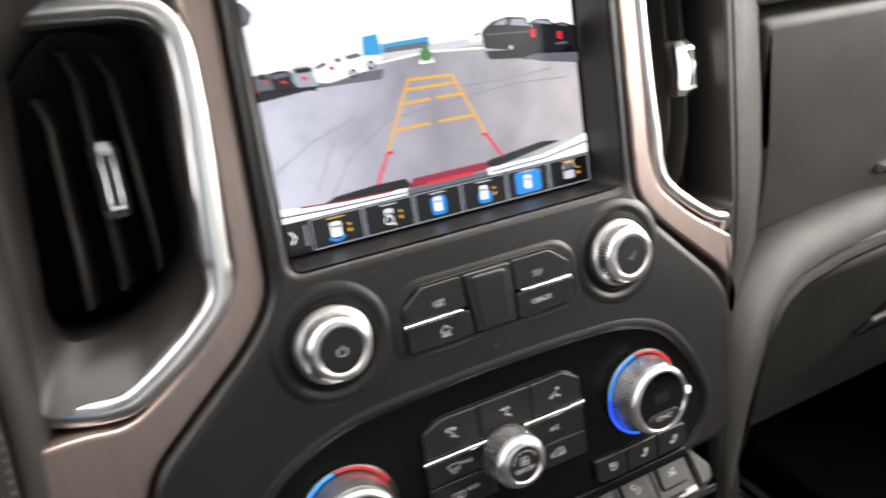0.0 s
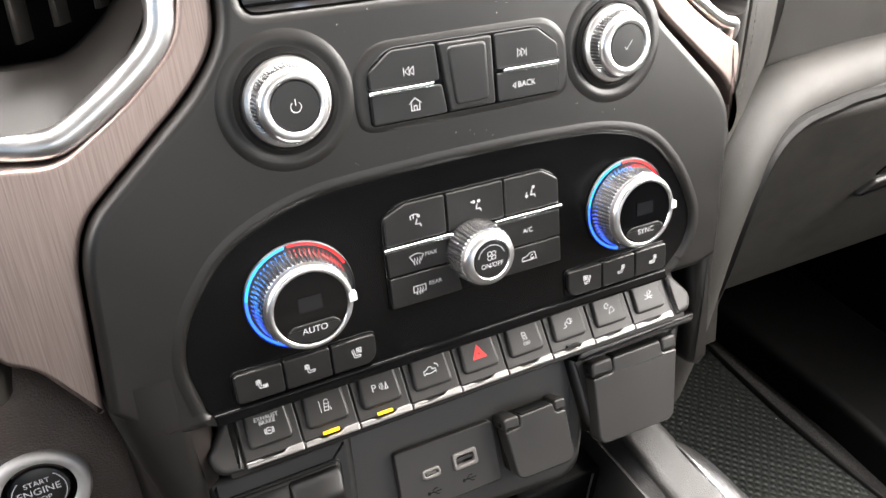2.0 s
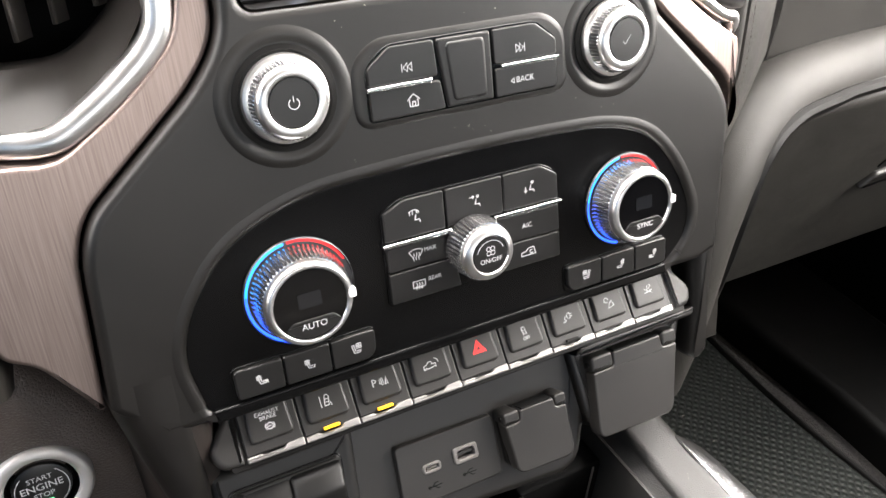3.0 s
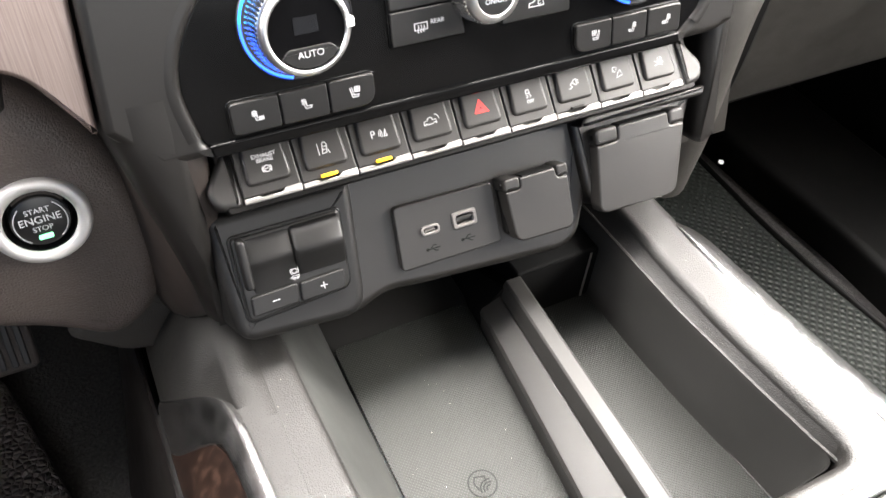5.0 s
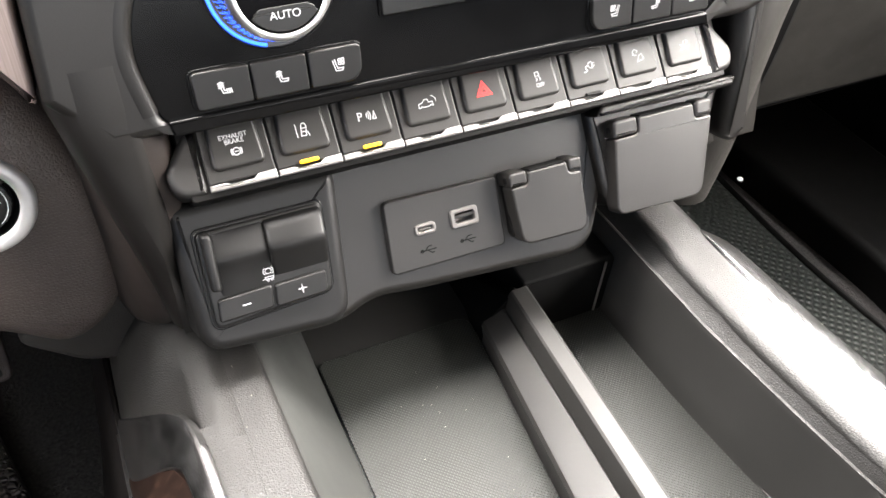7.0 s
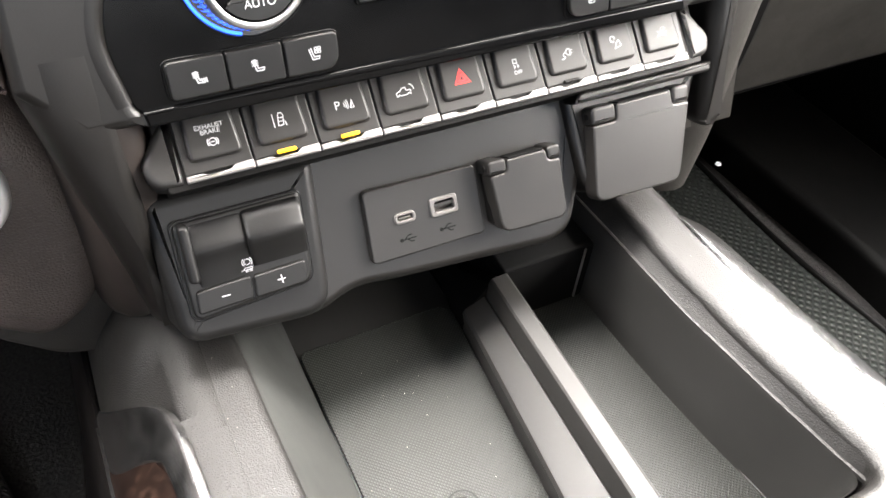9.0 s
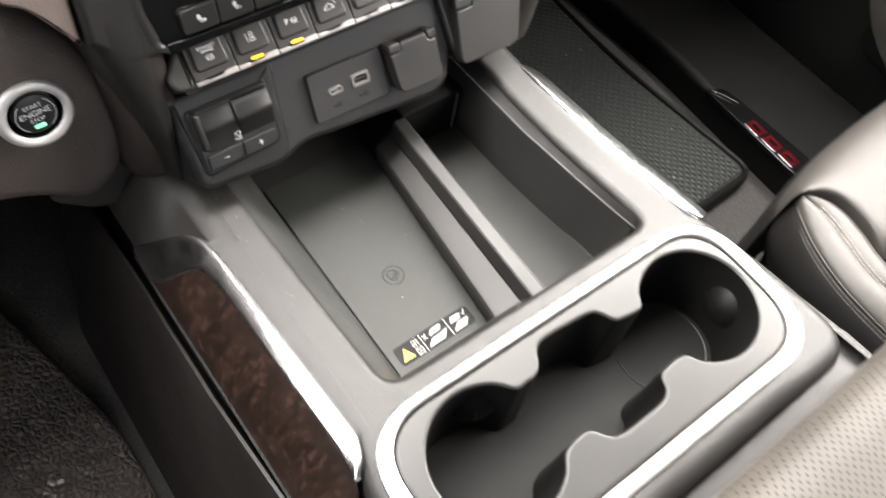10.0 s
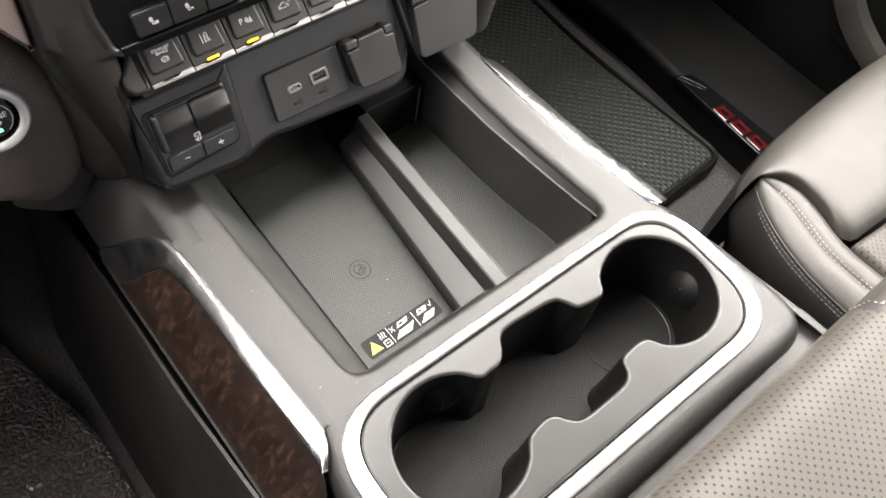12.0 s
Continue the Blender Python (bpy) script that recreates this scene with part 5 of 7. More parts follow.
part("pad_pictogram", fills([[(-0.0092, -0.0058), (0.0050, -0.0058), (0.0106, 0.0004), (0.0056, -0.0006), (-0.0036, -0.0010)], [(0.0142, -0.0062), (0.0252, -0.0062), (0.0302, -0.0006), (0.0202, -0.0008)]], SZ), STICKW, stick)
part("phone_detail", fills([[(-0.0020, 0.0026), (0.0020, 0.0028), (0.0032, 0.0046), (-0.0004, 0.0044)], [(0.0166, 0.0022), (0.0200, 0.0024), (0.0212, 0.0040), (0.0180, 0.0038)]], SZ + 0.0002), BLACK, stick)

# ---------------------------------------------------------------- cup holders
cups = thing("cup_holder", "double cup holder with a bright chrome surround", "cup holder")
RIN = box_outline(-0.1432, -0.3378, 0.1495, -0.2290, 0.040, 10)
ROUT = box_outline(-0.1550, -0.3480, 0.1605, -0.2216, 0.049, 10)
part("chrome_surround", loft([[(a[0] + (b[0] - a[0]) * f, a[1] + (b[1] - a[1]) * f, TOP + z) for a, b in zip(ROUT, RIN)] for f, z in ((0, -0.004), (0.0, 0.0008), (0.05, 0.0017), (0.16, 0.0022), (0.5, 0.0025), (0.84, 0.0022), (0.95, 0.0017), (1.0, 0.0006), (1.0, -0.004))], True, False), SATIN, cups, "bright chrome surround", smooth=60)


def shut_curve(pts, per=4):
    """A smooth closed curve through 2D points."""
    n, out = len(pts), []
    for i in range(n):
        a, b, c, d = (Vector(pts[(i + k) % n]) for k in (-1, 0, 1, 2))
        for k in range(per):
            f = k / per
            out.append(tuple(0.5 * ((2 * b) + (c - a) * f + (2 * a - 5 * b + 4 * c - d) * f * f + (3 * b - a - 3 * c + d) * f ** 3)))
    return out


HOLE = ccw(shut_curve(arc(-0.0855, -0.2795, 0.0430, 34, 326, 16) + [(-0.0350, -0.3005), (-0.0265, -0.3030), (-0.0205, -0.3105), (-0.0130, -0.3152), (0.0060, -0.3158), (0.0250, -0.3150), (0.0330, -0.3105), (0.0368, -0.3025), (0.0450, -0.2995)] + arc(0.0995, -0.2795, 0.0430, 209, 511, 16) + [(0.0440, -0.2575), (0.0380, -0.2545), (0.0340, -0.2470), (0.0280, -0.2418), (0.0080, -0.2395), (-0.0130, -0.2388), (-0.0205, -0.2425), (-0.0255, -0.2500), (-0.0330, -0.2555), (-0.0410, -0.2560)]))
INS = inset(ccw(RIN), 0.0006)
part("insert", plate(INS, TOP - 0.03, TOP + 0.0005, 0.0026, [HOLE], 6, back=False), CUPIN, cups, smooth=50)
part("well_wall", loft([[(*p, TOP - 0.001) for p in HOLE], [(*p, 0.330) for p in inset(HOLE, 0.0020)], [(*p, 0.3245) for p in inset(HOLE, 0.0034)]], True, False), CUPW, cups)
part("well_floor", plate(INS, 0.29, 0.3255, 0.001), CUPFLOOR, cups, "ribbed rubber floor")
for cx, cy, r, a, b in ((0.0985, -0.2785, 0.0434, 165, 385), (-0.085, -0.2775, 0.0444, 35, 200)):
    part("floor_rim", sweep([(x, y, 0.3258) for x, y in arc(cx, cy, r - 0.0060, a, b, 30)], round_section(0.0011, 0.0006, 4)), COVER, cups)
for cx, cy, r, a in ((0.0985, -0.2795, 0.0425, -8), (-0.086, -0.2795, 0.043, 64)):
    nub = revolve([(0.0, 0.0085), (0.0050, 0.0079), (0.0100, 0.0064), (0.0145, 0.0036), (0.0190, 0.0)], 28)
    px, py = cx + r * math.cos(radians(a)), cy + r * math.sin(radians(a))
    mm = Matrix.Translation((px, py, 0.3635)) @ Vector((-math.cos(radians(a)), -math.sin(radians(a)), 0.1)).to_track_quat("Z", "Y").to_matrix().to_4x4()
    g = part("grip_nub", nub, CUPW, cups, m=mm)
    part("nub_slit", plate(box_outline(-0.0004, -0.0065, 0.0004, 0.0065, 0.0003), 0.004, 0.0090, 0.0003, seg=1), GROOVE, g)


# ---------------------------------------------------------------- seats
def stitches(path, pitch=0.0040, length=0.0028, width=0.0009, up=(0, 0, 1)):
    """A run of raised thread stitches along a path."""
    bm = bmesh.new()
    pts = [Vector(p) for p in path]
    acc, d0 = 0.0, 0.0
    for a, b in zip(pts, pts[1:]):
        seg = (b - a).length
        while acc < d0 + seg:
            c = a + (b - a) * ((acc - d0) / seg)
            t = (b - a).normalized()
            s = t.cross(Vector(up)).normalized()
            u = s.cross(t)
            quad = [c - t * length / 2, c + s * width / 2, c + t * length / 2, c - s * width / 2]
            lo = [bm.verts.new(q) for q in quad]
            hi = bm.verts.new(c + u * width * 0.55)
            for i in range(4):
                bm.faces.new((lo[i], lo[(i + 1) % 4], hi))
            acc += pitch
        d0 += seg
    return bm


lid = thing("armrest_lid", "grey leather armrest lid with a perforated top and pale stitching", "armrest")
LZ = 0.500
part("core", plate(box_outline(-0.122, -0.84, 0.178, -0.378, 0.02), 0.36, LZ - 0.016, 0.006), BLACK, lid)
prof = [(-0.374, LZ - 0.060), (-0.3715, LZ - 0.030), (-0.3745, LZ - 0.014), (-0.384, LZ - 0.004), (-0.400, LZ), (-0.60, LZ + 0.006), (-0.85, LZ)]
part("perforated_panel", loft([[(x, y, z) for y, z in prof] for x in (-0.0520, 0.02, 0.08, 0.1320)], False, False), PERF, lid, "perforated grey leather", smooth=60)
for x0, x1 in ((-0.125, -0.0528), (0.1328, 0.182)):
    part("side_panel", loft([[(x, y, z + dz) for y, z in prof] for x, dz in ((x0, -0.002), (x0 + 0.006, 0.001), ((x0 + x1) / 2, 0.0022), (x1 - 0.004, 0.0016), (x1, -0.0006))], False, False), LEATHER, lid, smooth=60)
for x in (-0.0585, 0.1385):
    part("stitching", stitches([(x, y, z + 0.0024) for y, z in prof[1:]]), THREAD, lid, "pale stitching")
for x0, x1 in ((-0.115, -0.0585), (0.1385, 0.175)):
    part("stitching", stitches([(x0, -0.3800, LZ - 0.0050), (x1, -0.3800, LZ - 0.0050)], up=(0, -1, 1)), THREAD, lid, "pale stitching")

def spread(pts, n):
    """n points at even steps along a smooth curve."""
    p = [Vector((*q, 0)) for q in pts]
    p = smooth_path(p, 8)
    run = [0.0]
    for a, b in zip(p, p[1:]):
        run.append(run[-1] + (b - a).length)
    out, j = [], 0
    for k in range(n):
        d = run[-1] * k / (n - 1)
        while j < len(run) - 2 and run[j + 1] < d:
            j += 1
        f = (d - run[j]) / max(1e-9, run[j + 1] - run[j])
        out.append(p[j].lerp(p[j + 1], min(1.0, max(0.0, f))))
    return out


def quilt(a, b, profile, n=40, sag=0.0):
    """A stuffed panel between two curves; profile: (share of the way across, height) pairs. sag: soft creases across it."""
    a, b = spread(a, n), spread(b, n)
    loops = []
    for t, z in profile:
        ring = []
        for i in range(n):
            q = a[i].lerp(b[i], t)
            w = sag * 4 * t * (1 - t) * (math.sin(i * 0.9) + 0.6 * math.sin(i * 2.3 + 1.0)) * 0.5
            ring.append((q.x, q.y, z + w))
        loops.append(ring)
    return loft(loops, False, False)


seat = thing("car_seat", "grey leather car seat cushion with double-stitched side bolsters", "car seat")
OUTER = [(0.2500, -0.2570), (0.2375, -0.2720), (0.2255, -0.2950), (0.2175, -0.3220), (0.2140, -0.3500), (0.2135, -0.400), (0.217, -0.60), (0.220, -1.0)]
INNER = [(0.2580, -0.2560), (0.2720, -0.2680), (0.2775, -0.2840), (0.2750, -0.3060), (0.2665, -0.3350), (0.2680, -0.380), (0.290, -0.60), (0.300, -1.0)]
part("cushion_side", quilt([(x - 0.0005, y + 0.0004) for x, y in OUTER], [(x + 0.016, y - 0.004) for x, y in OUTER], [(0.14, 0.3822), (0.0, 0.3796), (-0.16, 0.3735), (-0.30, 0.3640), (-0.34, 0.3545), (-0.22, 0.3420), (0.30, 0.3250), (1.2, 0.2950), (2.2, 0.2300), (2.6, 0.1500)], 60), SEATSIDE, seat, "black vinyl cushion side", smooth=70)
run = [a.lerp(b, 0.055) for a, b in zip(spread(OUTER, 60), spread(INNER, 60))]
part("piping", sweep([(q.x, q.y, 0.3832) for q in run], round_section(0.0014, 0.0012, 8)), LEATHER, seat)
part("seat_frame", plate(box_outline(0.26, -0.95, 0.70, -0.30, 0.02), 0.0, 0.17, 0.01), BLACK, seat)
part("side_bolster", quilt(OUTER, INNER, [(0.085, 0.3795), (0.09, 0.3832), (0.115, 0.3856), (0.16, 0.3876), (0.24, 0.3897), (0.38, 0.3908), (0.50, 0.3900), (0.545, 0.3886), (0.56, 0.3878), (0.575, 0.3886), (0.64, 0.3902), (0.80, 0.3906), (0.93, 0.3880), (1.0, 0.3820)], 60, 0.0009), CREASED, seat, smooth=70)
FEDGE = [(0.2400, -0.2540), (0.2600, -0.2450), (0.2950, -0.2380), (0.3400, -0.2330), (0.4200, -0.2290), (0.520, -0.2300), (0.640, -0.2450)]
FSEAM = [(0.2560, -0.2575), (0.2720, -0.2690), (0.2780, -0.2850), (0.2760, -0.3070), (0.2720, -0.3370), (0.330, -0.3430), (0.640, -0.3680)]
part("front_bolster", quilt(FEDGE, FSEAM, [(-0.035, 0.3625), (-0.03, 0.3640), (0.0, 0.3740), (0.05, 0.3830), (0.14, 0.3905), (0.30, 0.3955), (0.55, 0.3972), (0.80, 0.3960), (0.92, 0.3930), (0.975, 0.3885), (1.0, 0.3835)], 60), LEATHER, seat, smooth=70)
part("front_skirt", quilt(FEDGE, FSEAM, [(0.10, 0.15), (-0.06, 0.25), (-0.07, 0.330), (-0.050, 0.3560), (-0.031, 0.3650)], 60), SEATSIDE, seat, "black vinyl front skirt", smooth=70)
part("perforated_insert", pillow(rounded([(0.292, -1.0), (0.285, -0.60), (0.2680, -0.385), (0.2700, -0.3420), (0.335, -0.3470), (0.64, -0.371), (0.64, -1.0)], [0.0, 0.05, 0.02, 0.006, 0.02, 0.02, 0.0], 5), 0.33, 0.3885, 0.008, 0.002), PERF, seat, "perforated grey leather")
for t, zz, mt, lab in ((-0.025, 0.3800, GTHREAD, "grey stitching"), (0.022, 0.3816, GTHREAD, "grey stitching"), (0.525, 0.3899, THREAD, "pale stitching"), (0.598, 0.3899, THREAD, "pale stitching")):
    run = [a.lerp(b, t) for a, b in zip(spread(OUTER, 60), spread(INNER, 60))]
    part("stitching", stitches([(q.x, q.y, zz) for q in run[2:]], 0.0040, 0.0028, 0.0010), mt, seat, lab)
for off in (0.0045, 0.0105):
    part("stitching", stitches([(0.2790, -0.3375 + off, 0.3945 + off * 0.12), (0.335, -0.3435 + off, 0.3945 + off * 0.12), (0.62, -0.3665 + off, 0.3945 + off * 0.12)]), DTHREAD, seat, "dark stitching")

# ---------------------------------------------------------------- floor
pm = thing("passenger_floor_mat", "dark woven-pattern rubber floor mat with a raised rim", "floor mat")
MATO = rounded([(0.225, 0.62), (0.225, -0.135), (0.612, -0.128), (0.585, 0.14), (0.595, 0.36), (0.56, 0.62)], [0.02, 0.02, 0.035, 0.08, 0.03, 0.03], 6)
part("mat_base", plate(MATO, 0.004, 0.024, 0.004), FLOORTRIM, pm)
part("mat_field", plate(inset(ccw(MATO), 0.012), 0.016, 0.027, 0.003), MATRUB, pm)
part("mat_rim", sweep([(*p, 0.023) for p in inset(ccw(MATO), 0.005)], round_section(0.009, 0.006, 6), closed_path=True), FLOORTRIM, pm)
# pale button, brightened by a faint glow although it is no lamp
part("mat_button", revolve([(0.004, 0.0), (0.0038, 0.002), (0.0, 0.003)], 16), PRINTW, pm, m=Matrix.Translation((0.611, 0.307, 0.027)))
bm = bmesh.new()
for _ in range(9):
    x, y = random.uniform(0.40, 0.60), random.uniform(-0.10, 0.22)
    r = random.uniform(0.0008, 0.0018)
    bm.faces.new([bm.verts.new((x + r * math.cos(a), y + r * math.sin(a) * 0.6, 0.0274)) for a in (0, 1.3, 2.6, 4.0, 5.2)])
tagged(part("crumb", bm, THREAD, pm), kind="stuff")
solo("driver_floor_mat", plate(rounded([(-0.80, 0.55), (-0.80, -0.35), (-0.275, -0.20), (-0.275, 0.02), (-0.31, 0.16), (-0.36, 0.35)], 0.04, 6), 0.002, 0.03, 0.008, seg=4), DMAT, "dark deep-grained rubber floor mat", "floor mat")
sill = thing("door_sill_plate", "black door sill plate with red lettering", "sill plate")
part("base", plate(rounded([(0.618, 0.62), (0.640, 0.10), (0.628, -0.16), (0.628, -0.9), (0.82, -0.9), (0.82, 0.62)], 0.03), 0.0, 0.055, 0.012, seg=4), FLOORTRIM, sill)
part("emblem_plate", plate(rounded([(0.628, 0.012), (0.622, -0.16), (0.655, -0.30), (0.672, -0.30), (0.660, -0.03), (0.655, 0.0)], 0.006), 0.05, 0.0585, 0.002), PIANO, sill)
part("chrome_edge", sweep([(0.634, 0.004, 0.060), (0.642, -0.014, 0.0605), (0.650, -0.034, 0.060)], round_section(0.0024, 0.0015, 5)), CHROME, sill)
for y0 in (-0.080, -0.112, -0.144):
    bar = [(0.6300, y0 - 0.0125), (0.6470, y0 - 0.0150), (0.6485, y0 + 0.0105), (0.6315, y0 + 0.0130)]
    part("letter_bar", plate(bar, 0.057, 0.0592, 0.0006, [inset(ccw(bar), 0.0052)]), REDPLAIN, sill, "dark red bar with a silver edge")
    part("bar_edge", plate([(0.6272, y0 - 0.0122), (0.6292, y0 - 0.0124), (0.6307, y0 + 0.0130), (0.6287, y0 + 0.0132)], 0.057, 0.0594, 0.0004), SATIN, sill)

# ---------------------------------------------------------------- doors, pedals, column
door = thing("passenger_door", "dark door trim panel with a pale pull handle edge", "door")
part("door_panel", plate(box_outline(-1.3, 0.02, 0.70, 0.74, 0.02), 0.0, 0.06, 0.01), FLOORTRIM, door, m=Matrix.Translation((0.90, 0, 0)) @ Matrix.Rotation(radians(-90), 4, "Y") @ Matrix.Rotation(radians(-90), 4, "Z") @ Matrix.Diagonal((1, 1, 1, 1)))
part("handle_trim", sweep(smooth_path([(0.80, -0.045, 0.40), (0.80, -0.055, 0.30), (0.80, -0.075, 0.22), (0.80, -0.14, 0.165), (0.80, -0.24, 0.14), (0.80, -0.5, 0.14)]), [(-0.02, -0.01), (-0.016, 0.006), (0.0, 0.010), (0.016, 0.006), (0.02, -0.01)], up=(-1, 0, 0)), PAD, door, "padded grey trim edge")
part("door_pocket", plate(rounded([(-0.40, 0.10), (-0.075, 0.12), (-0.065, 0.40), (-0.40, 0.42)], 0.03), 0.0, 0.008, 0.003), FLOORTRIM, door, m=Matrix(((0, 0, -1, 0.838), (1, 0, 0, 0), (0, 1, 0, 0), (0, 0, 0, 1))))

pedal = thing("brake_pedal", "ribbed black rubber brake pedal on a steel arm", "pedal", Matrix.Translation((-0.335, 0.262, 0.155)) @ Matrix.Rotation(radians(50), 4, "X"))
part("pad", plate(box_outline(-0.040, -0.032, 0.040, 0.032, 0.008), -0.008, 0.0, 0.003), GRAIN, pedal)
for i in range(7):
    x = -0.030 + i * 0.010
    part("rib", plate(box_outline(x - 0.0028, -0.027, x + 0.0028, 0.027, 0.002), 0.0, 0.003, 0.001), COVER, pedal)
part("arm", sweep([(0, 0, -0.008), (0, 0.06, -0.06), (0, 0.20, -0.10), (0, 0.50, -0.22)], box_outline(-0.008, -0.006, 0.008, 0.006)), BLACK, pedal)

# panel round the starter button: padded, with a rounded lower corner
XZ = Matrix(((1, 0, 0, 0), (0, 0, -1, 0), (0, 1, 0, 0), (0, 0, 0, 1)))
knee = thing("driver_knee_panel", "dark grained panel round the starter button", "dashboard", kind="structure")
part("panel", plate(rounded([(-0.255, 0.590), (-0.214, 0.560), (-0.190, 0.530), (-0.172, 0.492), (-0.1665, 0.440), (-0.178, 0.395), (-0.206, 0.377), (-0.236, 0.404), (-0.285, 0.424), (-0.60, 0.425), (-0.60, 0.61)], [0.02, 0.02, 0.02, 0.03, 0.03, 0.02, 0.02, 0.03, 0.05, 0.0, 0.0], 6), -0.12, -0.026, 0.016, seg=6), GRAIN, knee, m=XZ, smooth=60)
part("lower_trim", plate(rounded([(-0.232, 0.386), (-0.205, 0.358), (-0.150, 0.340), (-0.128, 0.338), (-0.128, 0.40), (-0.20, 0.42)], 0.008), -0.12, -0.036, 0.006, seg=4), PAD, knee, m=XZ)
rows = []
for z, x, y in ((0.590, -0.004, 0.014), (0.560, -0.003, 0.004), (0.528, -0.0015, -0.0050), (0.510, 0.0, -0.0080), (0.490, 0.001, -0.0090), (0.450, 0.0, -0.0075), (0.420, -0.002, -0.002), (0.402, -0.004, 0.004), (0.393, -0.006, 0.012), (0.390, -0.008, 0.024), (0.392, -0.008, 0.05)):
    rows.append([(px + x, py + y, z + dz) for px, py, dz in ((-0.196, 0.070, 0.004), (-0.180, 0.046, 0.002), (-0.1725, 0.026, 0.0), (-0.1670, 0.0130, 0.0), (-0.1610, 0.0065, 0.0), (-0.1550, 0.0045, 0.0), (-0.1480, 0.0050, 0.0), (-0.1420, 0.0080, 0.0), (-0.1390, 0.0160, 0.0), (-0.1370, 0.060, 0.0))])
part("side_column", loft(rows, False, False), COLUMN, knee, smooth=70)
part("back_panel", plate(box_outline(-0.62, 0.34, -0.10, 0.86), -0.20, -0.150, 0.002, seg=1), BLACK, knee, m=XZ)

start = thing("starter_button", "round black start button in a silver ring", "button", Matrix.Translation((-0.2162, 0.0225, 0.4860)) @ Matrix.Rotation(radians(78), 4, "X") @ Matrix.Rotation(radians(2), 4, "Y") @ Matrix.Scale(0.93, 4))
part("ring", revolve([(0.0240, -0.004), (0.0240, 0.0015), (0.0228, 0.0036), (0.0208, 0.0045), (0.0182, 0.0038), (0.0168, 0.0020), (0.0160, -0.0080)], 64), RINGM, start, "bright silver metal ring", smooth=60)
part("dish", revolve([(0.0169, 0.0021), (0.0150, -0.0012), (0.0146, -0.0020), (0.0, -0.0022)], 64), PIANO, start)
cap = part("cap", revolve([(0.0138, -0.006), (0.0136, -0.0014), (0.0126, -0.0008), (0.0, -0.0006)], 48), BUTTON, start, m=at(0, 0, 0.0024))
lettering("START", 0.0040, PRINT, cap, at(0, 0.0064, 0.0002))
lettering("ENGINE", 0.0056, PRINT, cap, at(0, 0.0014, 0.0002))
lettering("STOP", 0.0040, PRINT, cap, at(0, -0.0036, 0.0002))
part("ring_mark", stroke([arc(0, 0, 0.0122, 130, 235), arc(0, 0, 0.0122, -55, 50)], 0.0004, 0.0002), PRINT, cap)
part("indicator", plate(box_outline(-0.0034, -0.0098, 0.0034, -0.0074, 0.0008), -0.003, 0.0002, 0.0003), GREEN, cap)

